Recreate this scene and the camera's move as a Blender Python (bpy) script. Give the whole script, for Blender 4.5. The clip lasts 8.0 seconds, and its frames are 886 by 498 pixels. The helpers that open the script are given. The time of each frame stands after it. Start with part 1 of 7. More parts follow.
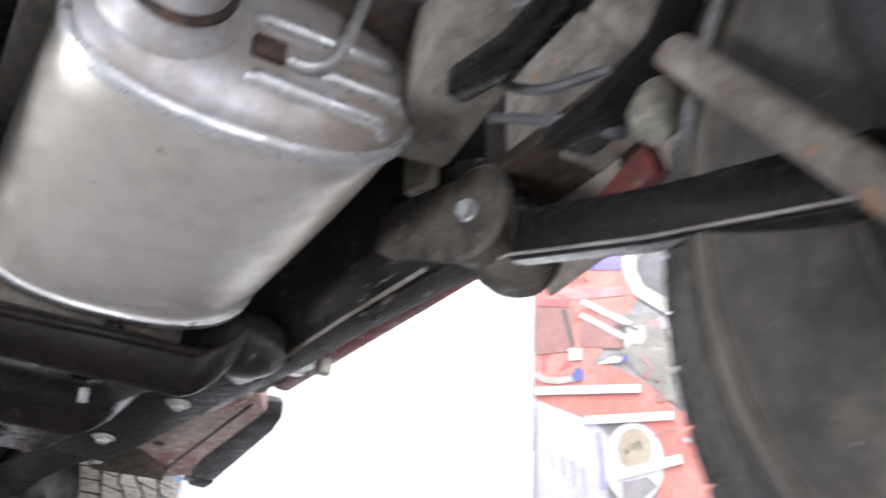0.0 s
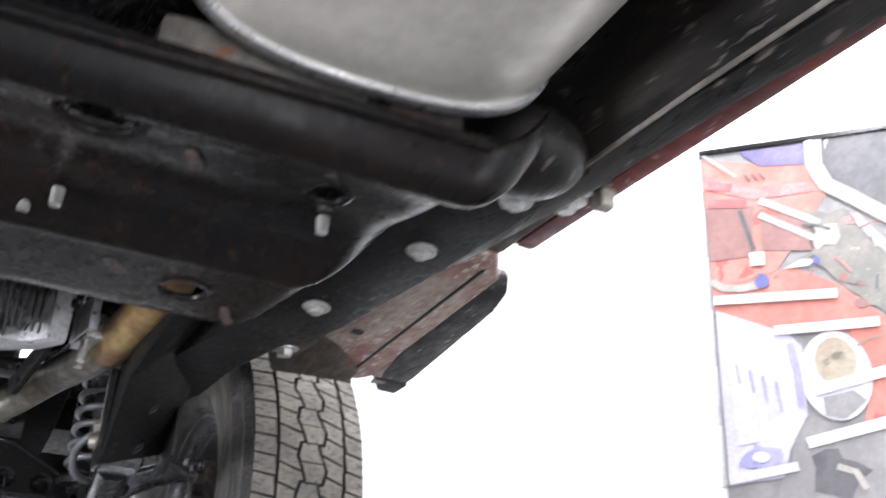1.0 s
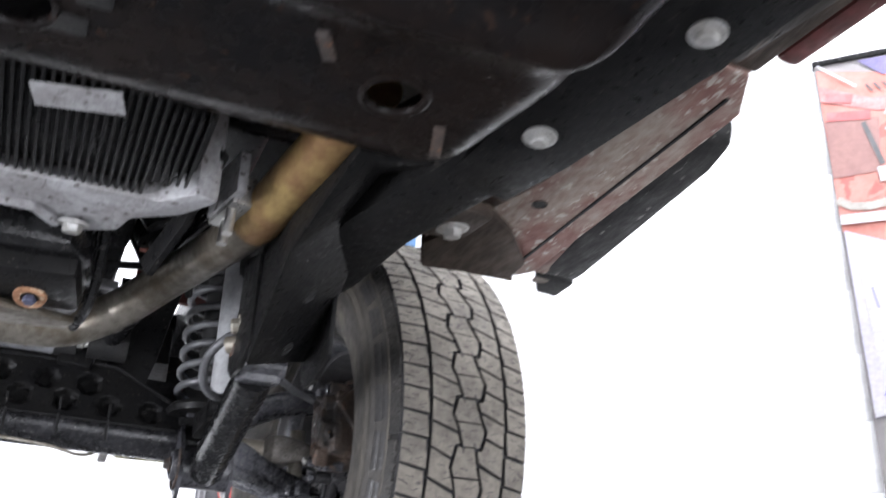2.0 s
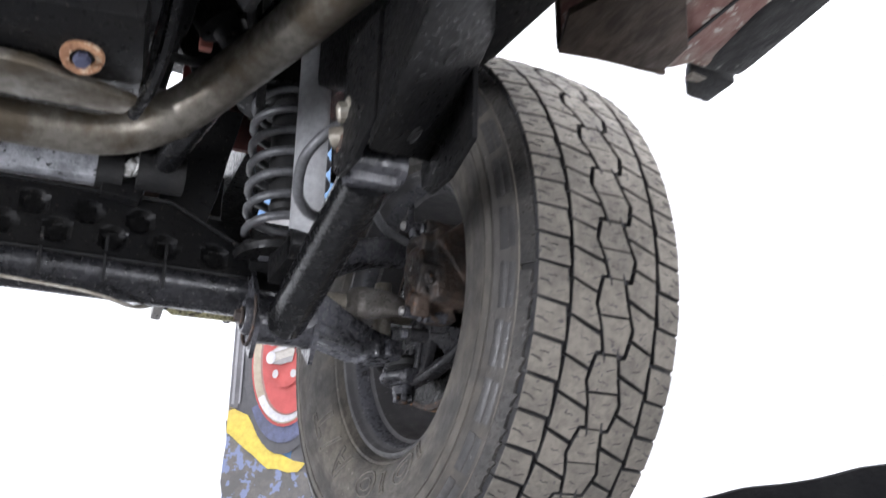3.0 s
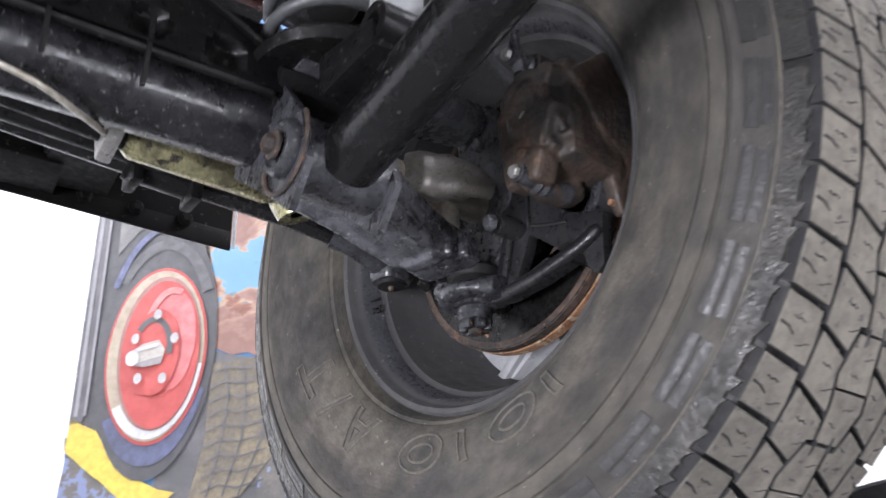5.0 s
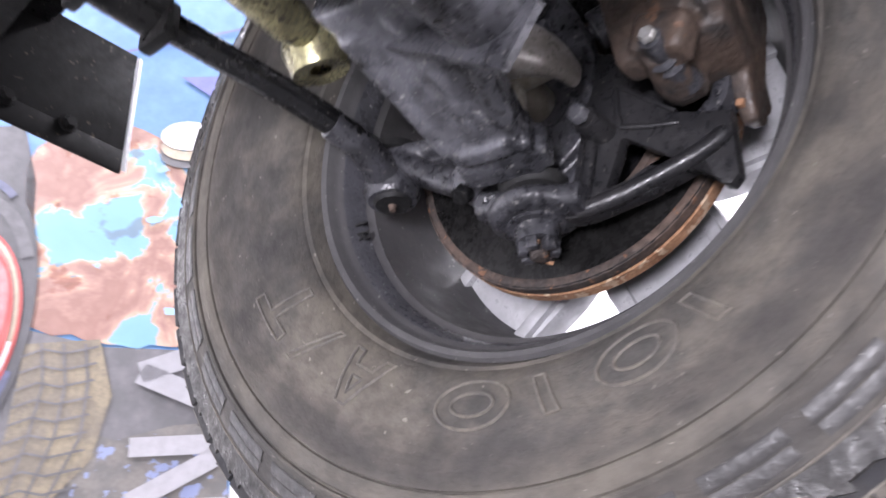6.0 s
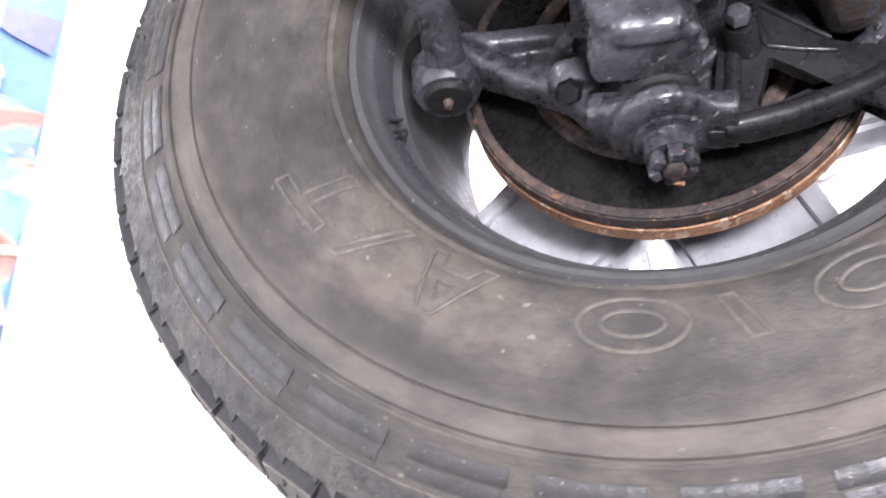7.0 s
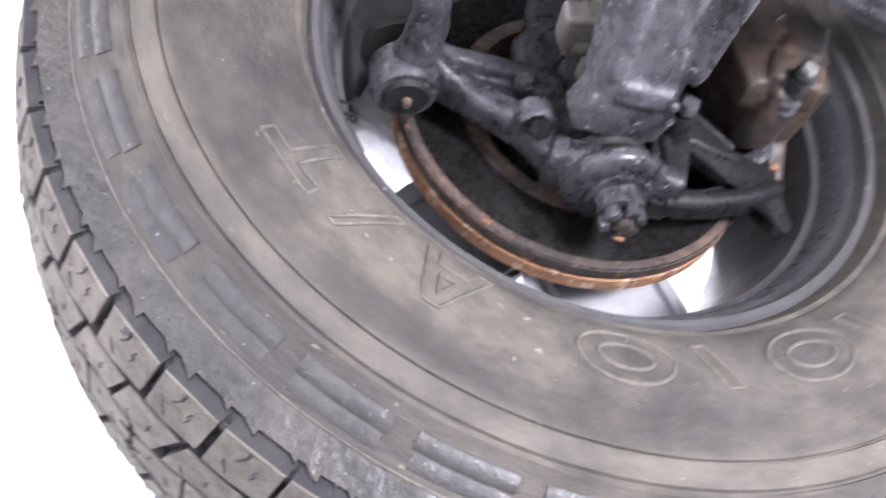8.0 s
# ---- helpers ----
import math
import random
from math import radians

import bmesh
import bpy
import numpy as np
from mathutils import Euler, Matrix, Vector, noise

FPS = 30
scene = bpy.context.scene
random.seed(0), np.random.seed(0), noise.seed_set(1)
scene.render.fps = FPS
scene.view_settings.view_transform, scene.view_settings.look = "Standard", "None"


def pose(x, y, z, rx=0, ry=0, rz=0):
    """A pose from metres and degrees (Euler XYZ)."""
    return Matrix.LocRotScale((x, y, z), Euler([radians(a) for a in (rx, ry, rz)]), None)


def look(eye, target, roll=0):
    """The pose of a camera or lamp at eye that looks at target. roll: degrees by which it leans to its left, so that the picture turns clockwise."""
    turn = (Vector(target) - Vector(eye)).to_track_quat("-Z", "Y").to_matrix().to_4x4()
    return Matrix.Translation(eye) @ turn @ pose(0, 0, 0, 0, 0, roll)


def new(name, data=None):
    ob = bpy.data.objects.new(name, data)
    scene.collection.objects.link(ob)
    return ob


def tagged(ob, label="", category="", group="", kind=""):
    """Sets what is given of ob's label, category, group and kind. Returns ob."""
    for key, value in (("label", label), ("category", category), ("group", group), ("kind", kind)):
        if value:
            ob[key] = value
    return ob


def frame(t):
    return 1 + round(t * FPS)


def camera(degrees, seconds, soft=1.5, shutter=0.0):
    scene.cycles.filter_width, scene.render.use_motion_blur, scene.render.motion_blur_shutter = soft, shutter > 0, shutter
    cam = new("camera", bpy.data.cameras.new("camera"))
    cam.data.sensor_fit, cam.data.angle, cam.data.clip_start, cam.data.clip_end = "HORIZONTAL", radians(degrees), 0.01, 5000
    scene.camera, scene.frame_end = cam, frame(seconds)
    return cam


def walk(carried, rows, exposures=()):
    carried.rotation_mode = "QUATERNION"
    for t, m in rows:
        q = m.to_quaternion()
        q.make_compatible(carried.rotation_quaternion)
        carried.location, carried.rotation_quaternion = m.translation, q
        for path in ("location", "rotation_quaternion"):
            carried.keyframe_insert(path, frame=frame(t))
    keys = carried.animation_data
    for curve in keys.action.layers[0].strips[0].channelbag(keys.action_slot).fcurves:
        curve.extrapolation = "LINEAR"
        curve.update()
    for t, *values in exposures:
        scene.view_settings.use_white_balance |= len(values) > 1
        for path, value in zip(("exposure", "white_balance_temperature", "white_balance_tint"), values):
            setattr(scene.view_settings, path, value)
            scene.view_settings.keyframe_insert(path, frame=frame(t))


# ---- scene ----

# ---------------------------------------------------------------- camera
LENS = 48.15
PATH = (
    (0, (0.2595, -2.4196, 1.5767), (0.6787, -1.6571, 2.0696), 2.76),
    (0.2, (0.2517, -2.3315, 1.5762), (0.6393, -1.5521, 2.0684), 3.34),
    (0.5, (0.2402, -2.1781, 1.5860), (0.6107, -1.3831, 2.0662), 3.15),
    (1, (0.2143, -1.9926, 1.5720), (0.5737, -1.1757, 2.0232), 3.05),
    (1.2, (0.1977, -1.9102, 1.5669), (0.5478, -1.0880, 2.0157), 3.13),
    (2.3, (0.1166, -1.5296, 1.5196), (0.4643, -0.6935, 1.9439), 1.20),
    (2.5, (0.1100, -1.4523, 1.5137), (0.4605, -0.6093, 1.9217), 1.06),
    (3, (0.1016, -1.2782, 1.5000), (0.4657, -0.4247, 1.8726), 0.36),
    (3.5, (0.0895, -1.1408, 1.4890), (0.4797, -0.2976, 1.8587), -0.26),
    (4, (0.0730, -0.9889, 1.4985), (0.5051, -0.1765, 1.8900), -1.33),
    (4.2, (0.0638, -0.9268, 1.4925), (0.5132, -0.1242, 1.8848), -1.66),
    (5.3, (0.0655, -0.5714, 1.4832), (0.6214, 0.1190, 1.9463), -1.30),
    (5.5, (0.0679, -0.5095, 1.4868), (0.6464, 0.1570, 1.9571), -1.19),
    (6, (0.0758, -0.3258, 1.4883), (0.7515, 0.2294, 1.9733), -1.99),
    (6.5, (0.0908, -0.1662, 1.4846), (0.8210, 0.2802, 2.0017), -1.68),
    (7, (0.1001, -0.0067, 1.4820), (0.9048, 0.2609, 2.0120), -3.95),
    (7.5, (0.0940, 0.1277, 1.4889), (0.9439, 0.2125, 2.0089), -4.34),
    (8, (0.0992, 0.2442, 1.4846), (0.9235, 0.0523, 2.0171), -7.08),
)
cam = camera(LENS, 8.0, 1.5, 0.5)
walk(cam, [(t, look(e, a, r)) for t, e, a, r in PATH], ((0, 0.08, 6200, 14), (4.2, 0.08, 6200, 14), (5.5, 0.42, 6200, 19), (6.5, 0.94, 6350, 24), (7.5, 1.38, 6200, 21), (8, 1.48, 6150, 21)))

Z0 = 1.95          # height of the front axle over the floor, car raised on the lift
WALL_TURN = 44.8   # the bay's end wall runs slantwise to the car
WALL_FAR = 1.60

# ---------------------------------------------------------------- light
world = bpy.data.worlds.new("workshop_world")
world.use_nodes = True
scene.world = world
world.node_tree.nodes["Background"].inputs[0].default_value = (0.9, 0.95, 1.0, 1)
world.node_tree.nodes["Background"].inputs[1].default_value = 0.03

NW = Vector((math.cos(radians(WALL_TURN)), math.sin(radians(WALL_TURN)), 0))
TW = Vector((-NW.y, NW.x, 0))


def room(s, n, z):
    """A place from metres along the end wall, out from the car's axle towards it, and over the floor."""
    return TW * s + NW * n + Vector((0, 0, z))


def area(name, eye, target, w, h, power, colour=(1, 1, 1)):
    data = bpy.data.lights.new(name, "AREA")
    data.shape, data.size, data.size_y, data.energy, data.color = "RECTANGLE", w, h, power, colour
    ob = new(name, data)
    ob.matrix_world = look(eye, target)
    return ob


# added low and rear fill lamps at made-up openings, and the bay's strip lamps
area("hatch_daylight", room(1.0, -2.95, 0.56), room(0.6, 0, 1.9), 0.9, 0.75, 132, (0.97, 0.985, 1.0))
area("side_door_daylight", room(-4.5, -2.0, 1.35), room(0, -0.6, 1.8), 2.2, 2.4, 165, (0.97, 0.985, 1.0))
area("strip_lamp_light", room(-2.2, 0.2, 4.35), room(-2.2, 0.7, 0), 0.5, 3.6, 150, (0.97, 0.985, 1.0))
area("strip_lamp_light", room(2.0, 0.2, 4.35), room(2.0, 0.7, 0), 0.5, 3.6, 150, (0.97, 0.985, 1.0))
area("strip_lamp_light", room(0.0, 1.1, 4.35), room(0.0, 1.3, 0), 5.0, 0.3, 140, (0.97, 0.985, 1.0))


# ---------------------------------------------------------------- materials
def material(name, base, rough=0.5, metal=0.0, second=None, scale=12.0, amount=0.6, speck=None, speck_scale=90.0,
             speck_amount=0.12, bump=0.15, bump_scale=160.0, rough_spread=0.12, coat=0.0, stretch=(1, 1, 1), per_object=0.0, spec=0.5, polar=False):
    m = bpy.data.materials.new(name)
    m.use_nodes = True
    nt = m.node_tree
    ns, ln = nt.nodes, nt.links
    p = ns["Principled BSDF"]
    co = ns.new("ShaderNodeTexCoord")
    mp = ns.new("ShaderNodeMapping")
    mp.inputs["Scale"].default_value = stretch
    ln.new(co.outputs["Object"], mp.inputs[0])

    if polar:
        # grain drawn out round the wheel's axle
        parts = ns.new("ShaderNodeSeparateXYZ")
        ln.new(co.outputs["Object"], parts.inputs[0])

        def sums(kind, a, b, k):
            x, y = ns.new("ShaderNodeMath"), ns.new("ShaderNodeMath")
            x.operation, y.operation = kind, "MULTIPLY"
            ln.new(a, x.inputs[0])
            ln.new(b, x.inputs[1])
            ln.new(x.outputs[0], y.inputs[0])
            y.inputs[1].default_value = k
            return y.outputs[0]

        yy, zz = sums("MULTIPLY", parts.outputs[1], parts.outputs[1], 1.0), sums("MULTIPLY", parts.outputs[2], parts.outputs[2], 1.0)
        square = sums("ADD", yy, zz, 1.0)
        root = ns.new("ShaderNodeMath")
        root.operation = "SQRT"
        ln.new(square, root.inputs[0])
        down = sums("SUBTRACT", parts.outputs[0], parts.outputs[2], 1.0)
        angle = sums("ARCTAN2", parts.outputs[1], down, 0.16)
        radius = sums("MULTIPLY", root.outputs[0], root.outputs[0], 2.2)
        join = ns.new("ShaderNodeCombineXYZ")
        ln.new(radius, join.inputs[0])
        ln.new(angle, join.inputs[1])
        ln.new(parts.outputs[0], join.inputs[2])
        mp = join

    def noise_tex(size, detail, roughness=0.6):
        n = ns.new("ShaderNodeTexNoise")
        n.inputs["Scale"].default_value, n.inputs["Detail"].default_value = size, detail
        n.inputs["Roughness"].default_value = roughness
        ln.new(mp.outputs[0], n.inputs["Vector"])
        return n.outputs["Fac"]

    def ramp(fac, a, b):
        r = ns.new("ShaderNodeMapRange")
        r.inputs["From Min"].default_value, r.inputs["From Max"].default_value = a, b
        ln.new(fac, r.inputs["Value"])
        return r.outputs[0]

    def mix(fac, a, b):
        x = ns.new("ShaderNodeMix")
        x.data_type = "RGBA"
        ln.new(fac, x.inputs["Factor"])
        for value, slot in ((a, x.inputs[6]), (b, x.inputs[7])):
            if isinstance(value, tuple):
                slot.default_value = (*value, 1)
            else:
                ln.new(value, slot)
        return x.outputs[2]

    def times(fac, k):
        x = ns.new("ShaderNodeMath")
        x.operation = "MULTIPLY"
        x.inputs[1].default_value = k
        ln.new(fac, x.inputs[0])
        return x.outputs[0]

    second = second or tuple(c * 0.75 for c in base)
    big = noise_tex(scale, 6, 0.65)
    colour = mix(times(ramp(big, 0.43, 0.58), amount), base, second)
    fine = noise_tex(scale * 7, 5)
    colour = mix(times(ramp(fine, 0.42, 0.62), 0.40), colour, tuple(c * 0.7 for c in second))
    if speck:
        colour = mix(ramp(noise_tex(speck_scale, 4, 0.55), 0.665 - 0.9 * speck_amount, 0.695 - 0.9 * speck_amount), colour, speck)
    if per_object:
        info = ns.new("ShaderNodeObjectInfo")
        colour = mix(times(info.outputs["Random"], per_object), colour, second)
    ln.new(colour, p.inputs["Base Color"])
    r = ns.new("ShaderNodeMapRange")
    r.inputs["To Min"].default_value, r.inputs["To Max"].default_value = max(rough - rough_spread, 0.03), min(rough + rough_spread, 1)
    r.inputs["From Min"].default_value, r.inputs["From Max"].default_value = 0.36, 0.64
    ln.new(fine, r.inputs["Value"])
    ln.new(r.outputs[0], p.inputs["Roughness"])
    p.inputs["Metallic"].default_value = metal
    p.inputs["Coat Weight"].default_value = coat
    p.inputs["Specular IOR Level"].default_value = spec
    if bump:
        b = ns.new("ShaderNodeBump")
        b.inputs["Strength"].default_value, b.inputs["Distance"].default_value = bump, 0.004
        h = ns.new("ShaderNodeMath")
        h.operation = "ADD"
        ln.new(noise_tex(bump_scale, 3), h.inputs[0])
        ln.new(times(big, 0.5), h.inputs[1])
        ln.new(h.outputs[0], b.inputs["Height"])
        ln.new(b.outputs[0], p.inputs["Normal"])
    return m


M = {
    "tread": material("dusty_tread_rubber", (0.182, 0.165, 0.140), 0.85, second=(0.118, 0.108, 0.094), scale=12, amount=0.8, speck=(0.075, 0.072, 0.068), speck_scale=120, speck_amount=0.03, bump=0.4, spec=0.3),
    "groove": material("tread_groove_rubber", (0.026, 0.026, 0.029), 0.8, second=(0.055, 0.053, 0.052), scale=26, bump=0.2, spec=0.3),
    "sidewall": material("weathered_sidewall_rubber", (0.133, 0.1182, 0.097), 0.74, second=(0.055, 0.054, 0.053), scale=9.5, amount=0.72, speck=(0.24, 0.22, 0.19), speck_scale=170, speck_amount=-0.02, bump=0.3, spec=0.35, polar=True),
    "lug": material("scuffed_shoulder_rubber", (0.068, 0.063, 0.057), 0.46, second=(0.034, 0.033, 0.032), scale=14, amount=0.85, speck=(0.18, 0.17, 0.16), speck_scale=280, speck_amount=-0.03, bump=0.45, rough_spread=0.25, spec=0.4),
    "black": material("black_chassis_paint", (0.007, 0.007, 0.0075), 0.40, second=(0.012, 0.0115, 0.011), scale=18, speck=(0.05, 0.045, 0.04), speck_scale=210, speck_amount=0.015, bump=0.12, bump_scale=90, rough_spread=0.16, spec=0.13),
    "blackgloss": material("glossy_black_steel", (0.006, 0.006, 0.0065), 0.22, second=(0.010, 0.010, 0.0105), scale=14, speck=(0.06, 0.055, 0.05), speck_scale=220, speck_amount=0.0, bump=0.10, rough_spread=0.12, spec=0.38),
    "calrust": material("sooty_rusting_caliper_iron", (0.030, 0.028, 0.027), 0.5, second=(0.085, 0.060, 0.046), scale=19, amount=0.95, speck=(0.15, 0.085, 0.055), speck_scale=45, speck_amount=0.02, bump=0.45, bump_scale=150, rough_spread=0.18, spec=0.4),
    "cast": material("greasy_black_casting", (0.019, 0.019, 0.022), 0.34, second=(0.078, 0.078, 0.087), scale=22, amount=0.8, speck=(0.16, 0.155, 0.15), speck_scale=230, speck_amount=0.02, bump=0.5, bump_scale=75, rough_spread=0.16, spec=0.5),
    "undercoat": material("rust_flecked_undercoat", (0.006, 0.0056, 0.006), 0.27, second=(0.012, 0.008, 0.0065), scale=6, amount=0.85, speck=(0.024, 0.014, 0.010), speck_scale=60, speck_amount=0.02, bump=0.10, rough_spread=0.08, spec=0.13),
    "dusty": material("dried_mud_on_steel", (0.27, 0.245, 0.215), 0.88, second=(0.12, 0.104, 0.09), scale=9, amount=0.9, speck=(0.25, 0.13, 0.08), speck_scale=60, speck_amount=0.03, bump=0.5, spec=0.2),
    "rust": material("rusty_iron", (0.105, 0.072, 0.056), 0.75, second=(0.036, 0.031, 0.029), scale=20, amount=0.9, speck=(0.18, 0.09, 0.05), speck_scale=120, speck_amount=0.05, bump=0.8, bump_scale=110, spec=0.35),
    "rustlight": material("light_rust_edge", (0.40, 0.22, 0.12), 0.85, second=(0.22, 0.105, 0.055), scale=45, amount=0.9, speck=(0.52, 0.38, 0.26), speck_amount=0.12, bump=0.6),
    "muffler": material("aluminised_steel", (0.79, 0.745, 0.675), 0.38, 0.70, second=(0.70, 0.655, 0.58), scale=5, amount=0.5, speck=(0.40, 0.37, 0.32), speck_scale=34, speck_amount=-0.06, bump=0.05, bump_scale=40, rough_spread=0.1),
    "casealloy": material("oxidised_gearbox_alloy", (0.42, 0.42, 0.43), 0.42, 0.5, second=(0.20, 0.195, 0.19), scale=9, amount=0.8, speck=(0.6, 0.6, 0.6), speck_scale=60, speck_amount=0.02, bump=0.2),
    "seam": material("bright_folded_seam", (0.72, 0.72, 0.73), 0.34, 0.6, second=(0.56, 0.55, 0.54), scale=12, amount=0.4, bump=0.04),
    "bluedsteel": material("heat_tinted_steel", (0.58, 0.57, 0.58), 0.42, 0.35, second=(0.42, 0.33, 0.26), scale=7, amount=0.7, bump=0.08),
    "pipe": material("exhaust_steel", (0.26, 0.24, 0.205), 0.40, 0.75, second=(0.11, 0.088, 0.06), scale=12, amount=0.9, bump=0.12),
    "goldpipe": material("heat_gilded_exhaust", (0.40, 0.28, 0.11), 0.45, 0.55, second=(0.22, 0.12, 0.055), scale=14, amount=0.9, bump=0.2),
    "alloy": material("cast_aluminium", (0.42, 0.42, 0.43), 0.5, 0.35, second=(0.26, 0.25, 0.25), scale=20, amount=0.8, speck=(0.10, 0.09, 0.085), speck_amount=0.05, bump=0.6, bump_scale=110),
    "zinc": material("zinc_plated_bolt", (0.62, 0.62, 0.61), 0.38, 0.7, second=(0.42, 0.40, 0.36), scale=60, bump=0.15),
    "satin": material("satin_black_bumper_paint", (0.004, 0.004, 0.0042), 0.55, second=(0.007, 0.0065, 0.006), scale=12, speck=(0.04, 0.03, 0.022), speck_scale=120, speck_amount=0.01, bump=0.05, spec=0.06),
    "axledust": material("oily_dust_on_black_steel", (0.010, 0.010, 0.011), 0.26, second=(0.024, 0.024, 0.027), scale=16, amount=0.8, speck=(0.15, 0.145, 0.14), speck_scale=210, speck_amount=0.02, bump=0.14, bump_scale=60, rough_spread=0.14, spec=0.40),
    "alloyoil": material("oily_aluminium", (0.16, 0.14, 0.11), 0.4, 0.3, second=(0.09, 0.08, 0.065), scale=25, bump=0.2),
    "forged": material("smooth_forged_steel", (0.36, 0.335, 0.31), 0.36, 0.3, second=(0.18, 0.16, 0.14), scale=22, amount=0.8, bump=0.12),
    "olive": material("olive_chromate_damper", (0.46, 0.43, 0.24), 0.30, 0.7, second=(0.17, 0.155, 0.095), scale=38, amount=0.95, speck=(0.08, 0.07, 0.055), speck_amount=0.08, bump=0.2),
    "rim": material("grey_rim_paint", (0.062, 0.060, 0.062), 0.66, 0.0, second=(0.095, 0.092, 0.092), scale=8, amount=0.7, speck=(0.24, 0.235, 0.23), speck_scale=220, speck_amount=-0.01, bump=0.05),
    "rimlip": material("worn_rim_lip", (0.085, 0.085, 0.095), 0.32, 0.2, second=(0.055, 0.055, 0.06), scale=22, speck=(0.36, 0.36, 0.37), speck_scale=160, speck_amount=0.0, bump=0.12),
    "spoke": material("silver_grey_wheel_paint", (0.46, 0.46, 0.475), 0.38, 0.2, second=(0.38, 0.375, 0.375), scale=10, bump=0.04),
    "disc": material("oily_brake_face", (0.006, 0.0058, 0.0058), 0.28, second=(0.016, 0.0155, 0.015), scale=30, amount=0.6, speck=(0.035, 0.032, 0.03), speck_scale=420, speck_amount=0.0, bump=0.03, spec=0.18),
    "shock": material("grey_damper_paint", (0.42, 0.425, 0.435), 0.42, 0.1, second=(0.33, 0.33, 0.335), scale=15, bump=0.05),
    "spring": material("grey_spring_steel", (0.13, 0.132, 0.138), 0.45, 0.2, second=(0.075, 0.075, 0.078), scale=40, bump=0.12),
    "joint": material("bare_forged_steel", (0.40, 0.375, 0.32), 0.45, 0.35, second=(0.22, 0.19, 0.15), scale=28, amount=0.8, bump=0.15),
    "rubber": material("black_rubber", (0.010, 0.010, 0.0105), 0.62, second=(0.022, 0.021, 0.02), scale=30, bump=0.2, spec=0.35),
    "red": material("faded_maroon_paint", (0.20, 0.042, 0.038), 0.5, second=(0.085, 0.030, 0.026), scale=9, amount=0.8, speck=(0.34, 0.28, 0.24), speck_scale=75, speck_amount=0.03, bump=0.2),
    "redworn": material("maroon_paint_under_road_dust", (0.34, 0.285, 0.24), 0.75, second=(0.20, 0.075, 0.062), scale=13, amount=0.75, speck=(0.46, 0.41, 0.36), speck_scale=110, speck_amount=0.06, bump=0.5, stretch=(1, 0.45, 1)),
    "brownpanel": material("dark_brown_primer", (0.075, 0.054, 0.040), 0.65, second=(0.020, 0.015, 0.012), scale=12, bump=0.25, spec=0.3, stretch=(1, 0.3, 1)),
    "wallpaint": material("white_wall_paint", (0.86, 0.86, 0.86), 0.55, second=(0.82, 0.82, 0.82), scale=3, amount=0.5, bump=0.06, bump_scale=70),
    "floor": material("grey_painted_concrete", (0.13, 0.13, 0.132), 0.65, second=(0.10, 0.0995, 0.098), scale=1.4, amount=0.8, bump=0.1, bump_scale=40),
    # dark colour for the unseen panel that cuts light off the end wall
    "dimpanel": material("dark_grey_dimming_panel", (0.045, 0.046, 0.048), 0.6, second=(0.034, 0.034, 0.035), scale=2, bump=0.06, bump_scale=60),
    "ceiling": material("ceiling_paint", (0.72, 0.72, 0.71), 0.8, second=(0.66, 0.66, 0.65), scale=2, bump=0.05),
    "clip": material("yellowed_plastic", (0.26, 0.25, 0.20), 0.6, second=(0.12, 0.11, 0.085), scale=60, amount=0.9, bump=0.2),
    "letter": material("scuffed_raised_rubber", (0.150, 0.132, 0.108), 0.66, second=(0.085, 0.08, 0.073), scale=30, amount=0.8, bump=0.1),
    "bracketpaint": material("dull_black_bracket_paint", (0.013, 0.013, 0.0145), 0.36, second=(0.026, 0.025, 0.026), scale=24, amount=0.7, speck=(0.11, 0.10, 0.09), speck_scale=260, speck_amount=-0.01, bump=0.16, bump_scale=120, rough_spread=0.14, spec=0.42),
    "foam": material("black_foam", (0.006, 0.006, 0.0065), 0.95, second=(0.010, 0.010, 0.010), scale=30, bump=0.5, bump_scale=120, spec=0.05),
    "scuffed": material("scratched_rubber_strip", (0.030, 0.029, 0.028), 0.6, second=(0.012, 0.012, 0.012), scale=10, amount=0.8, speck=(0.15, 0.145, 0.135), speck_scale=60, speck_amount=0.03, bump=0.3, spec=0.3, stretch=(1.0, 0.35, 2.5)),
    "castdust": material("dusty_cast_iron", (0.026, 0.0265, 0.030), 0.27, second=(0.130, 0.131, 0.145), scale=15, amount=0.9, speck=(0.24, 0.235, 0.23), speck_scale=200, speck_amount=0.03, bump=0.32, bump_scale=70, rough_spread=0.14, spec=0.65),
    "band": material("dark_shoulder_rubber", (0.034, 0.032, 0.030), 0.5, second=(0.020, 0.019, 0.019), scale=20, amount=0.9, bump=0.3, spec=0.35),
    "pad": material("polished_shoulder_rubber", (0.056, 0.053, 0.051), 0.45, second=(0.034, 0.033, 0.033), scale=16, amount=0.8, speck=(0.2, 0.19, 0.18), speck_scale=260, speck_amount=-0.01, bump=0.25, spec=0.5),
    "mountmud": material("dry_mud_over_black_steel", (0.030, 0.028, 0.026), 0.6, second=(0.105, 0.090, 0.074), scale=16, amount=0.9, speck=(0.16, 0.14, 0.12), speck_scale=120, speck_amount=0.04, bump=0.4, rough_spread=0.2, spec=0.3),
    "raildust": material("road_grimed_chassis_paint", (0.012, 0.0115, 0.0112), 0.42, second=(0.050, 0.044, 0.038), scale=7, amount=0.75, speck=(0.12, 0.10, 0.085), speck_scale=90, speck_amount=0.03, bump=0.2, rough_spread=0.15, spec=0.22, stretch=(1, 0.3, 1)),
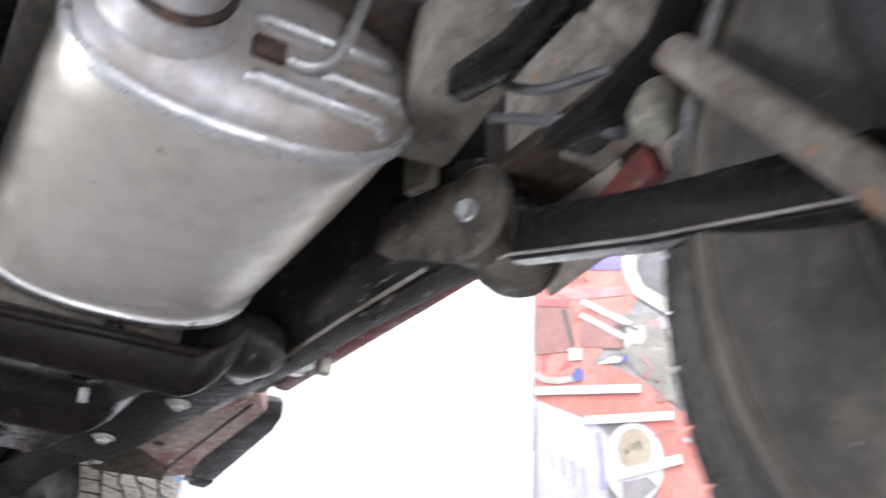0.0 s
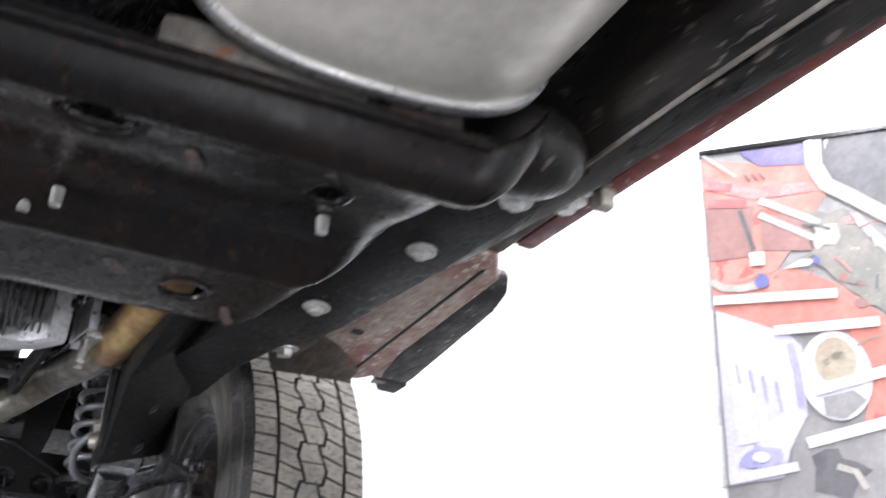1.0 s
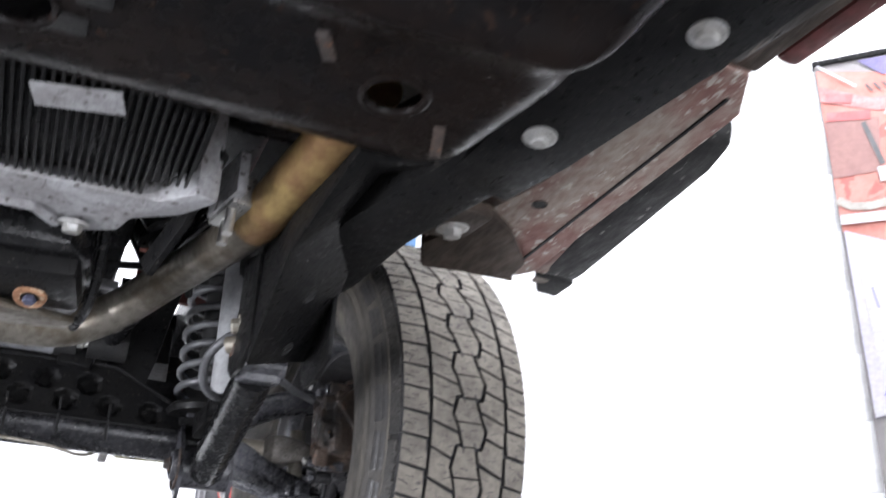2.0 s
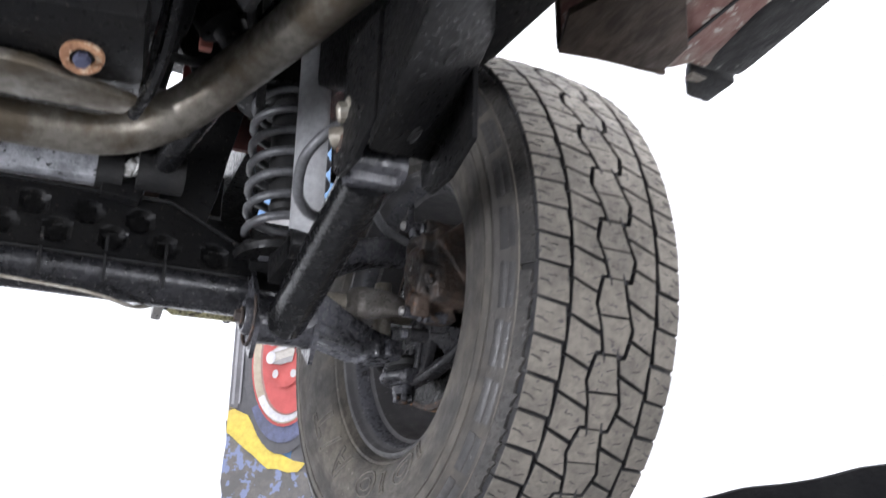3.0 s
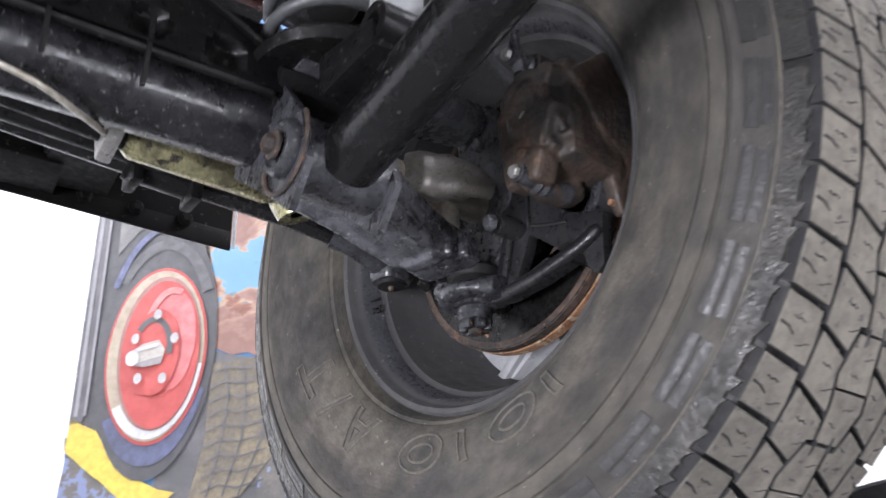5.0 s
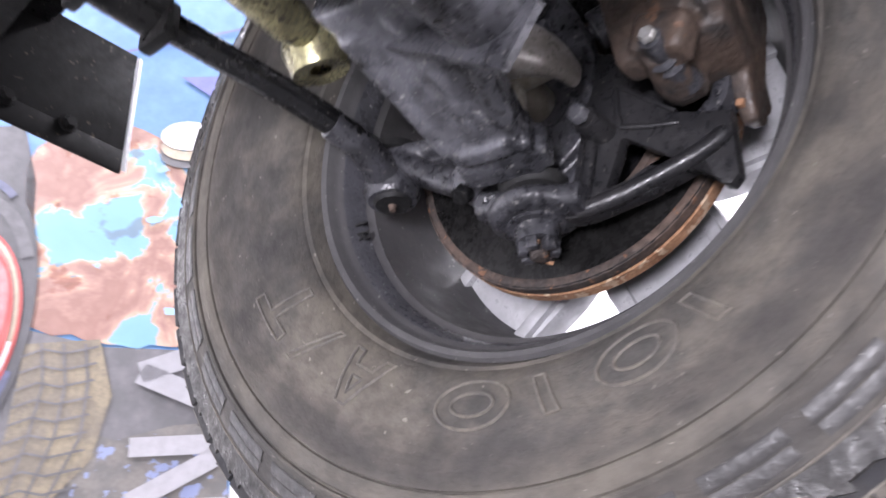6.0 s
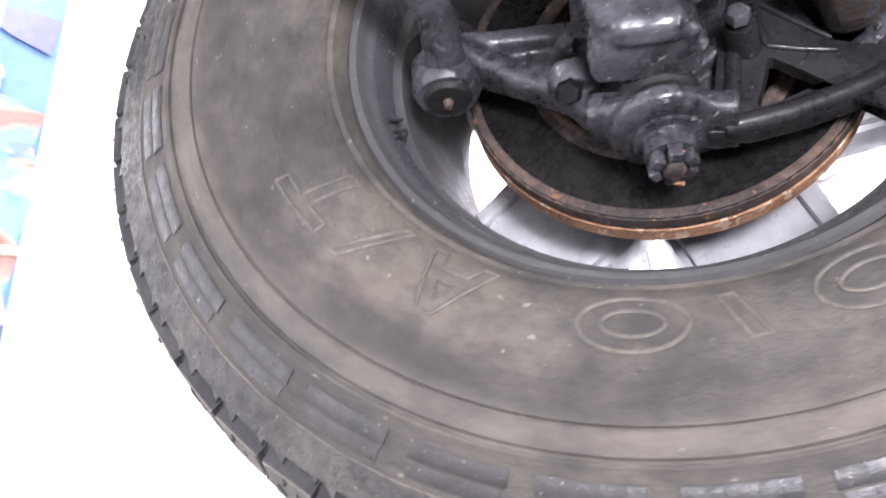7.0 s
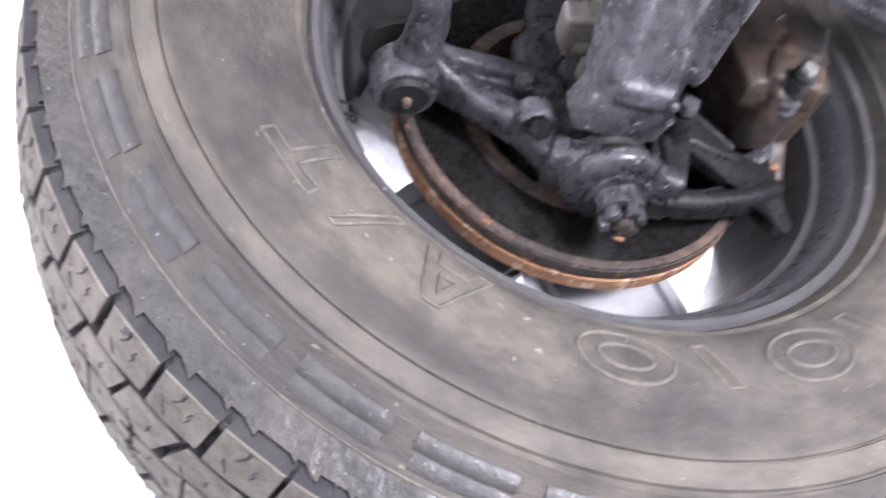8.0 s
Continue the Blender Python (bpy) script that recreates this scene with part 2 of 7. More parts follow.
    "clamp": material("brushed_clamp_steel", (0.50, 0.50, 0.49), 0.35, 0.75, second=(0.33, 0.31, 0.28), scale=30, bump=0.15),
    "silverbar": material("worn_silver_paint", (0.50, 0.51, 0.54), 0.38, 0.15, second=(0.20, 0.205, 0.215), scale=34, amount=0.8, speck=(0.05, 0.05, 0.05), speck_scale=120, speck_amount=0.04, bump=0.25),
}


def dirt_rings(m, stops, tint, scale=26.0, low=0.36, high=0.60, least=0.35):
    """Lays rings of road dirt on a tyre: stops are (radius, amount)."""
    nt = m.node_tree
    p = nt.nodes["Principled BSDF"]
    old = p.inputs["Base Color"].links[0].from_socket
    co = nt.nodes.new("ShaderNodeTexCoord")
    flat = nt.nodes.new("ShaderNodeVectorMath")
    flat.operation = "MULTIPLY"
    flat.inputs[1].default_value = (0, 1, 1)
    nt.links.new(co.outputs["Object"], flat.inputs[0])
    size = nt.nodes.new("ShaderNodeVectorMath")
    size.operation = "LENGTH"
    nt.links.new(flat.outputs[0], size.inputs[0])
    patch = nt.nodes.new("ShaderNodeTexNoise")
    patch.inputs["Scale"].default_value, patch.inputs["Detail"].default_value = scale, 5.0
    nt.links.new(co.outputs["Object"], patch.inputs["Vector"])
    sway = nt.nodes.new("ShaderNodeMath")
    sway.operation = "MULTIPLY_ADD"
    sway.inputs[1].default_value, sway.inputs[2].default_value = 0.016, -0.008
    nt.links.new(patch.outputs["Fac"], sway.inputs[0])
    total = nt.nodes.new("ShaderNodeMath")
    nt.links.new(size.outputs["Value"], total.inputs[0])
    nt.links.new(sway.outputs[0], total.inputs[1])
    ramp = nt.nodes.new("ShaderNodeValToRGB")
    el = ramp.color_ramp.elements
    while len(el) < len(stops):
        el.new(0.5)
    for e, (at, k) in zip(el, stops):
        e.position = (at - 0.2) / 0.2
        e.color = (k, k, k, 1)
    span = nt.nodes.new("ShaderNodeMapRange")
    span.inputs["From Min"].default_value, span.inputs["From Max"].default_value = 0.2, 0.4
    nt.links.new(total.outputs[0], span.inputs["Value"])
    nt.links.new(span.outputs[0], ramp.inputs["Fac"])
    uneven = nt.nodes.new("ShaderNodeMapRange")
    uneven.inputs["From Min"].default_value, uneven.inputs["From Max"].default_value = low, high
    uneven.inputs["To Min"].default_value = least
    nt.links.new(patch.outputs["Fac"], uneven.inputs["Value"])
    fac = nt.nodes.new("ShaderNodeMath")
    fac.operation = "MULTIPLY"
    nt.links.new(ramp.outputs["Color"], fac.inputs[0])
    nt.links.new(uneven.outputs[0], fac.inputs[1])
    mix = nt.nodes.new("ShaderNodeMix")
    mix.data_type = "RGBA"
    nt.links.new(fac.outputs[0], mix.inputs["Factor"])
    nt.links.new(old, mix.inputs[6])
    mix.inputs[7].default_value = (*tint, 1)
    nt.links.new(mix.outputs[2], p.inputs["Base Color"])


dirt_rings(M["sidewall"], ((0.200, 0.2), (0.222, 0.0), (0.268, 0.05), (0.282, 0.75), (0.298, 0.8), (0.305, 0.30), (0.315, 0.25), (0.322, 0.6), (0.345, 0.5)), (0.046, 0.042, 0.039))
dirt_rings(M["sidewall"], ((0.296, 0.0), (0.306, 0.28), (0.312, 0.28), (0.322, 0.0)), (0.168, 0.149, 0.121))
dirt_rings(M["sidewall"], ((0.205, 0.55), (0.235, 0.75), (0.262, 0.75), (0.300, 0.6), (0.345, 0.7)), (0.036, 0.034, 0.033), 15.0, 0.50, 0.66, 0.0)


def ink(name, a, b, scale=14.0, amount=0.8, c=None, at=0.1):
    a, b, c = (tuple(0.02 + 0.56 * v for v in shade) if shade else None for shade in (a, b, c))
    return material("print_" + name, a, 0.55, second=b, scale=scale, amount=amount, speck=c, speck_scale=scale * 1.6, speck_amount=at, bump=0.0)


def flaked_print():
    """Printed picture of old blue lorry paint that flakes over rust."""
    m = bpy.data.materials.new("print_flaked_paint")
    m.use_nodes = True
    nt = m.node_tree
    bsdf = nt.nodes["Principled BSDF"]
    bsdf.inputs["Roughness"].default_value = 0.5
    geo = nt.nodes.new("ShaderNodeNewGeometry")
    wide = nt.nodes.new("ShaderNodeTexNoise")
    wide.inputs["Scale"].default_value = 6.5
    wide.inputs["Detail"].default_value = 7.0
    wide.inputs["Roughness"].default_value = 0.58
    wide.inputs["Distortion"].default_value = 0.5
    fine = nt.nodes.new("ShaderNodeTexNoise")
    fine.inputs["Scale"].default_value = 17.0
    fine.inputs["Detail"].default_value = 5.0
    nt.links.new(geo.outputs["Position"], wide.inputs["Vector"])
    nt.links.new(geo.outputs["Position"], fine.inputs["Vector"])
    ramps = []
    for source, stops in ((wide, ((0.0, (0.10, 0.24, 0.44)), (0.462, (0.17, 0.35, 0.52)), (0.472, (0.48, 0.36, 0.26)), (0.495, (0.42, 0.26, 0.19)), (0.51, (0.35, 0.20, 0.16)), (0.57, (0.26, 0.135, 0.105)), (0.66, (0.32, 0.175, 0.14)))),
                          (fine, ((0.0, (0.55, 0.22, 0.10)), (0.36, (0.62, 0.30, 0.16)), (0.40, (1.0, 1.0, 1.0)), (1.0, (1.0, 1.0, 1.0))))):
        ramp = nt.nodes.new("ShaderNodeValToRGB")
        el = ramp.color_ramp.elements
        while len(el) < len(stops):
            el.new(0.5)
        for e, (at, shade) in zip(el, stops):
            e.position = at
            e.color = (*(v * (0.62 if source == wide else 1.0) for v in shade), 1.0)
        nt.links.new(source.outputs["Fac"], ramp.inputs["Fac"])
        ramps.append(ramp)
    mix = nt.nodes.new("ShaderNodeMix")
    mix.data_type = "RGBA"
    mix.blend_type = "MULTIPLY"
    mix.inputs["Factor"].default_value = 0.6
    nt.links.new(ramps[0].outputs["Color"], mix.inputs["A"])
    nt.links.new(ramps[1].outputs["Color"], mix.inputs["B"])
    nt.links.new(mix.outputs["Result"], bsdf.inputs["Base Color"])
    return m


# ---------------------------------------------------------------- mesh helpers
def tube(path, r, n=14, bm=None, caps=True, closed=False):
    """A round bar along a path; r is one radius or one for each point."""
    bm = bm or bmesh.new()
    path = [Vector(p) for p in path]
    rs = r if isinstance(r, (list, tuple)) else [r] * len(path)
    k = len(path)
    ways = []
    for i in range(k):
        a, b = (path[i - 1] if i or closed else path[i]), (path[(i + 1) % k] if i < k - 1 or closed else path[i])
        ways.append((b - a).normalized())
    side = ways[0].orthogonal().normalized()
    rings = []
    for i in range(k):
        side = (side - ways[i] * side.dot(ways[i])).normalized()
        up = ways[i].cross(side)
        rings.append([bm.verts.new(path[i] + (side * math.cos(2 * math.pi * j / n) + up * math.sin(2 * math.pi * j / n)) * rs[i]) for j in range(n)])
    for i in range(k if closed else k - 1):
        a, b = rings[i], rings[(i + 1) % k]
        for j in range(n):
            bm.faces.new((a[j], a[(j + 1) % n], b[(j + 1) % n], b[j]))
    if caps and not closed:
        bm.faces.new(rings[0][::-1])
        bm.faces.new(rings[-1])
    return bm


def smooth_path(points, steps=6):
    """A Catmull-Rom curve through a few points."""
    pts = [Vector(p) for p in points]
    pts = [pts[0] * 2 - pts[1]] + pts + [pts[-1] * 2 - pts[-2]]
    out = []
    for i in range(1, len(pts) - 2):
        a, b, c, d = pts[i - 1:i + 3]
        for s in range(steps):
            t = s / steps
            out.append(0.5 * ((2 * b) + (c - a) * t + (2 * a - 5 * b + 4 * c - d) * t * t + (3 * b - a - 3 * c + d) * t ** 3))
    out.append(pts[-2])
    return out


def lathe(profile, n=48, bm=None, m=None, closed=False):
    """Turns a profile of (along, radius) round the x axis."""
    bm = bm or bmesh.new()
    rings = []
    for i in range(n):
        c, s = math.cos(2 * math.pi * i / n), math.sin(2 * math.pi * i / n)
        ring = [Vector((x, r * c, r * s)) for x, r in profile]
        rings.append([bm.verts.new(m @ v if m else v) for v in ring])
    k = len(profile)
    for i in range(n):
        a, b = rings[i], rings[(i + 1) % n]
        for j in range(k if closed else k - 1):
            bm.faces.new((a[j], a[(j + 1) % k], b[(j + 1) % k], b[j]))
    return bm


def block(c, s, bm=None, m=None, bevel=0.0, taper=1.0):
    """A box of centre c and size s, its edges rounded; taper narrows its top."""
    own = bmesh.new()
    bmesh.ops.create_cube(own, size=1.0)
    for v in own.verts:
        if v.co.z > 0:
            v.co.x *= taper
            v.co.y *= taper
        v.co = Vector((v.co.x * s[0], v.co.y * s[1], v.co.z * s[2]))
    if bevel:
        bmesh.ops.bevel(own, geom=list(own.edges), offset=bevel, segments=2, affect="EDGES", profile=0.6)
    return blend(bm, own, (Matrix.Translation(c) @ m) if m else Matrix.Translation(c))


def blend(bm, own, m=None):
    """Adds one bmesh to another."""
    if m:
        bmesh.ops.transform(own, matrix=m, verts=list(own.verts))
    if bm is None:
        return own
    own.verts.index_update()
    vs = [bm.verts.new(v.co) for v in own.verts]
    for f in own.faces:
        bm.faces.new([vs[v.index] for v in f.verts])
    own.free()
    return bm


def slab(outline, a, b, bm=None, m=None, bevel=0.0):
    """A plate of the outline (x, y), from z = a to z = b."""
    own = bmesh.new()
    low = [own.verts.new((x, y, a)) for x, y in outline]
    high = [own.verts.new((x, y, b)) for x, y in outline]
    k = len(outline)
    own.faces.new(low[::-1])
    own.faces.new(high)
    for i in range(k):
        own.faces.new((low[i], low[(i + 1) % k], high[(i + 1) % k], high[i]))
    bmesh.ops.recalc_face_normals(own, faces=list(own.faces))
    if bevel:
        bmesh.ops.bevel(own, geom=list(own.edges), offset=bevel, segments=2, affect="EDGES", profile=0.6)
    return blend(bm, own, m)


def loft(sections, bm=None, bevel=0.0):
    """Joins closed sections of equal length into one closed skin."""
    own = bmesh.new()
    rings = [[own.verts.new(p) for p in s] for s in sections]
    k = len(rings[0])
    for a, b in zip(rings, rings[1:]):
        for j in range(k):
            own.faces.new((a[j], a[(j + 1) % k], b[(j + 1) % k], b[j]))
    own.faces.new(rings[0][::-1])
    own.faces.new(rings[-1])
    bmesh.ops.recalc_face_normals(own, faces=list(own.faces))
    if bevel:
        bmesh.ops.bevel(own, geom=list(own.edges), offset=bevel, segments=2, affect="EDGES", profile=0.6)
    return blend(bm, own)


def bar(points, sizes, bm=None, bevel=0.006, up=(0, 0, 1)):
    """A bar of rectangular section through points; sizes are (wide, high) for each."""
    pts = [Vector(p) for p in points]
    rings = []
    for i, p in enumerate(pts):
        way = (pts[min(i + 1, len(pts) - 1)] - pts[max(i - 1, 0)]).normalized()
        right = way.cross(Vector(up)).normalized()
        top = right.cross(way)
        w, h = sizes[i] if isinstance(sizes, list) else sizes
        rings.append([p + right * w / 2 * a + top * h / 2 * b for a, b in ((-1, -1), (1, -1), (1, 1), (-1, 1))])
    return loft(rings, bm, bevel)


def bolt(c, way, r=0.008, h=0.007, washer=0.0, bm=None):
    """A hexagon bolt head at c that looks along way, on a washer."""
    m = Matrix.Translation(c) @ Vector(way).to_track_quat("X", "Z").to_matrix().to_4x4()
    bm = bm or bmesh.new()
    own = bmesh.new()
    if washer:
        lathe([(0, 0.0005), (0, washer), (0.0025, washer), (0.0032, washer * 0.9), (0.0032, 0.0005)], 18, own)
    hexa = bmesh.new()
    lathe([(0.003, 0.0003), (0.003, r), (h, r), (h + 0.0018, r * 0.82), (h + 0.0018, 0.0003)], 6, hexa)
    blend(own, hexa)
    return blend(bm, own, m)


def part(name, bm, mat, parent, label="", m=None, sharp=38):
    if isinstance(bm, bmesh.types.BMesh):
        bmesh.ops.recalc_face_normals(bm, faces=list(bm.faces))
        me = bpy.data.meshes.new(name)
        bm.to_mesh(me)
        bm.free()
        me.materials.append(M[mat] if isinstance(mat, str) else mat)
        me.polygons.foreach_set("use_smooth", [True] * len(me.polygons))
        me.set_sharp_from_angle(angle=radians(sharp))
    else:
        me = bm
    ob = new(name, me)
    ob.parent = parent
    if m:
        ob.matrix_local = m
    if label:
        tagged(ob, label)
    return ob


def limb(points, sizes, bm=None, up=(0, 0, 1), steps=5, power=3.0, n=18):
    """A rounded cast limb along a smooth path; sizes are (wide, high) for each point."""
    path = smooth_path(points, steps)
    rings = []
    for i, p in enumerate(path):
        t = i / steps
        k = min(int(t), len(points) - 2)
        f = t - k
        w, h = (sizes[k][c] + (sizes[k + 1][c] - sizes[k][c]) * f for c in (0, 1))
        way = (path[min(i + 1, len(path) - 1)] - path[max(i - 1, 0)]).normalized()
        right = way.cross(Vector(up)).normalized()
        top = right.cross(way)
        ring = []
        for j in range(n):
            a = 2 * math.pi * j / n
            c, s = math.cos(a), math.sin(a)
            ring.append(p + right * w / 2 * math.copysign(abs(c) ** (2 / power), c) + top * h / 2 * math.copysign(abs(s) ** (2 / power), s))
        rings.append(ring)
    return loft(rings, bm)


def casting(ob, voxel=0.003, rounds=5):
    """Melts the limbs of a part into one rounded casting."""
    mod = ob.modifiers.new("melt", "REMESH")
    mod.mode, mod.voxel_size, mod.use_smooth_shade = "VOXEL", voxel, True
    mod = ob.modifiers.new("soften", "SMOOTH")
    mod.factor, mod.iterations = 0.5, rounds
    return ob


def structure(name, bm, mat, label, category):
    return tagged(part(name, bm, mat, None), label, category, kind="structure")


def words(text, size, depth=0.002):
    """A mesh of the built-in font, centred, in the xy plane."""
    curve = bpy.data.curves.new("lettering", "FONT")
    curve.body, curve.size, curve.extrude = text, size, depth
    curve.align_x, curve.align_y = "CENTER", "CENTER"
    ob = new("lettering", curve)
    me = bpy.data.meshes.new_from_object(ob)
    bpy.data.objects.remove(ob)
    return me


# ---------------------------------------------------------------- room
S0, S1, N0 = -4.6, 4.4, -3.0
RX = Matrix.Rotation(radians(WALL_TURN), 4, "Z")


def room_block(n0, n1, s0, s1, z0, z1, bm=None, bevel=0.0):
    own = block(((n0 + n1) / 2, (s0 + s1) / 2, (z0 + z1) / 2), (abs(n1 - n0), abs(s1 - s0), abs(z1 - z0)), None, None, bevel)
    return blend(bm, own, RX)


structure("floor", room_block(N0 - 0.2, WALL_FAR + 0.2, S0 - 0.2, S1 + 0.2, -0.12, 0), "floor", "grey painted concrete workshop floor under the lift", "floor")
structure("ceiling", room_block(N0 - 0.2, WALL_FAR + 0.2, S0 - 0.2, S1 + 0.2, 4.5, 4.62), "ceiling", "plain pale workshop ceiling with strip lamps", "ceiling")
wall_end = structure("wall_end", room_block(WALL_FAR + 0.012, WALL_FAR + 0.2, S0, S1, 0, 4.5), "wallpaint", "white painted workshop wall of long courses", "wall")
# unseen side wall, its opening made up for the rear fill lamp
open_side = room_block(N0, -2.8, S0 - 0.2, S0, 0, 4.5)
room_block(-0.8, WALL_FAR, S0 - 0.2, S0, 0, 4.5, open_side)
room_block(-2.8, -0.8, S0 - 0.2, S0, 2.75, 4.5, open_side)
# unseen panel, added so the wall's foot reflects less under the car
structure("wall_dado", room_block(WALL_FAR - 0.006, WALL_FAR - 0.0005, S0, S1, 0, 1.12), "dimpanel", "unseen dark grey panel added to dim the foot of the wall", "wall")
structure("wall_side", open_side, "wallpaint", "plain white side wall of the bay", "wall")
structure("wall_far_side", room_block(N0, WALL_FAR, S1, S1 + 0.2, 0, 4.5), "wallpaint", "plain white opposite side wall of the bay", "wall")
# unseen back wall, its opening made up for the low fill lamp
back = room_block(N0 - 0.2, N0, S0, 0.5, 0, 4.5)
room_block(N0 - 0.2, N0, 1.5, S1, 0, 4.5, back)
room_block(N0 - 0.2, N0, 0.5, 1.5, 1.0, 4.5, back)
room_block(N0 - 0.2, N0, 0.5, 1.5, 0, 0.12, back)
structure("wall_hatch", back, "wallpaint", "unseen white back wall, opening added for the low fill lamp", "wall")


def banner_shape(outline, layer, name, mat, parent):
    """A flat printed shape on a banner: outline of (along, height over the axle), proud by one layer."""
    off = 0.004 + 0.0015 * layer
    bm = bmesh.new()
    vs = [bm.verts.new(room(s, WALL_FAR - 0.02 - off, z + Z0)) for s, z in outline]
    f = bm.faces.new(vs)
    f.normal_update()
    if f.normal.dot(NW) > 0:
        f.normal_flip()
    bmesh.ops.triangulate(bm, faces=list(bm.faces))
    return part(name, bm, mat, parent)


def stroke(points, width):
    """The outline of a line of a width, in the banner's plane."""
    pts = [Vector(p) for p in points]
    left, right = [], []
    for i, p in enumerate(pts):
        way = (pts[min(i + 1, len(pts) - 1)] - pts[max(i - 1, 0)]).normalized()
        nrm = Vector((-way.y, way.x)) * width / 2
        left.append(p + nrm)
        right.append(p - nrm)
    return [tuple(v) for v in left + right[::-1]]


def oval(cs, cz, rs, rz, n=40, a0=0.0, a1=360.0):
    return [(cs + rs * math.cos(radians(a0 + (a1 - a0) * i / n)), cz + rz * math.sin(radians(a0 + (a1 - a0) * i / n))) for i in range(n if a1 - a0 == 360 else n + 1)]


def ragged(outline, step=0.03, size=0.014, seed=1):
    """An outline with a torn, flaky edge."""
    rnd = random.Random(seed)
    out = []
    for i, a in enumerate(outline):
        b = outline[(i + 1) % len(outline)]
        d = math.dist(a, b)
        k = max(1, int(d / step))
        for j in range(k):
            t = j / k
            out.append((a[0] + (b[0] - a[0]) * t + rnd.uniform(-size, size), a[1] + (b[1] - a[1]) * t + rnd.uniform(-size, size)))
    return out


def banner(name, s0, s1, z0, z1, mat, label):
    root = new(name)
    root.location = room((s0 + s1) / 2, WALL_FAR - 0.02, z0 + Z0)
    tagged(root, label, "banner")
    bpy.context.view_layer.update()
    bm = room_block(WALL_FAR - 0.023, WALL_FAR - 0.019, s0, s1, z0 + Z0, z1 + Z0)
    sheet = part("printed_sheet", bm, mat, None)
    rail = part("hanging_rail", room_block(WALL_FAR - 0.03, WALL_FAR - 0.001, s0 - 0.005, s1 + 0.005, z1 + Z0 - 0.004, z1 + Z0 + 0.014, None, 0.003), "blackgloss", None, "thin black hanging rail")
    for ob in (sheet, rail):
        adopt(ob, root)
    return root


def adopt(ob, root):
    ob.parent = root
    ob.matrix_parent_inverse = root.matrix_world.inverted()


# the banner with a picture of a red engine bay
I = {
    "grey": ink("smoke_grey", (0.28, 0.26, 0.26), (0.40, 0.37, 0.37), 9), "purple": ink("violet", (0.10, 0.08, 0.26), (0.25, 0.2, 0.45), 8),
    "red": ink("scarlet", (0.68, 0.17, 0.12), (0.74, 0.30, 0.24), 6, c=(0.52, 0.12, 0.09), at=0.03), "dark": ink("charcoal", (0.075, 0.073, 0.078), (0.15, 0.14, 0.15), 8),
    "beige": ink("bone", (0.58, 0.54, 0.48), (0.46, 0.42, 0.37), 14), "silver": ink("silver", (0.62, 0.61, 0.62), (0.46, 0.44, 0.44), 20),
    "moss": ink("moss", (0.22, 0.21, 0.18), (0.36, 0.32, 0.27), 16, c=(0.46, 0.41, 0.34), at=0.03), "white": ink("white", (0.78, 0.77, 0.78), (0.66, 0.64, 0.67), 12),
    "lilac": ink("lilac", (0.62, 0.60, 0.74), (0.72, 0.68, 0.76), 11), "pink": ink("pink", (0.75, 0.32, 0.30), (0.66, 0.18, 0.17), 14),
    "sky": ink("sky_blue", (0.03, 0.15, 0.40), (0.10, 0.26, 0.49), 3), "deep": ink("deep_blue", (0.07, 0.07, 0.32), (0.13, 0.15, 0.45), 6),
    "rusty": flaked_print(), "amber": ink("amber", (0.62, 0.38, 0.24), (0.50, 0.22, 0.13), 16, c=(0.66, 0.18, 0.10), at=0.09),
    "tyre": ink("tyre_black", (0.035, 0.034, 0.04), (0.075, 0.072, 0.08), 7), "blueglow": ink("blue_black", (0.10, 0.12, 0.26), (0.055, 0.06, 0.11), 9),
    "wheelred": ink("wheel_red", (0.62, 0.075, 0.06), (0.54, 0.045, 0.04), 5), "rose": ink("rose", (0.72, 0.22, 0.22), (0.66, 0.10, 0.10), 6),
    "cream": ink("cream", (0.52, 0.45, 0.33), (0.44, 0.34, 0.24), 8), "tan": ink("tan_tread", (0.24, 0.19, 0.11), (0.13, 0.105, 0.075), 16),
    "yellow": ink("yellow", (0.80, 0.62, 0.06), (0.70, 0.50, 0.06), 9), "road": ink("asphalt", (0.09, 0.085, 0.08), (0.17, 0.15, 0.13), 20, c=(0.20, 0.24, 0.42), at=0.12),
    "maroon": ink("maroon", (0.34, 0.15, 0.13), (0.42, 0.20, 0.17), 9), "violet": ink("pale_violet", (0.36, 0.34, 0.70), (0.50, 0.48, 0.74), 12),
    "steel": ink("letter_grey", (0.30, 0.295, 0.315), (0.36, 0.35, 0.37), 6), "flakeblue": ink("flaking_blue", (0.22, 0.44, 0.66), (0.32, 0.52, 0.66), 9), "wingshine": ink("grey_sheen", (0.20, 0.19, 0.185), (0.12, 0.115, 0.115), 5), "tyrelight": ink("tyre_sheen", (0.10, 0.098, 0.105), (0.06, 0.058, 0.064), 8), "teal": ink("pale_teal", (0.20, 0.34, 0.40), (0.26, 0.34, 0.34), 14),
}
engine_banner = banner("wall_banner", -2.055, -1.333, -0.30, 1.385, I["grey"], "printed vinyl banner of a red engine bay on the wall")


def print_on(sheet, name, shade, layer, outline):
    adopt(banner_shape(outline, layer, name, I[shade], sheet), sheet)


def engine_print(name, shade, layer, outline):
    print_on(engine_banner, name, shade, layer, outline)


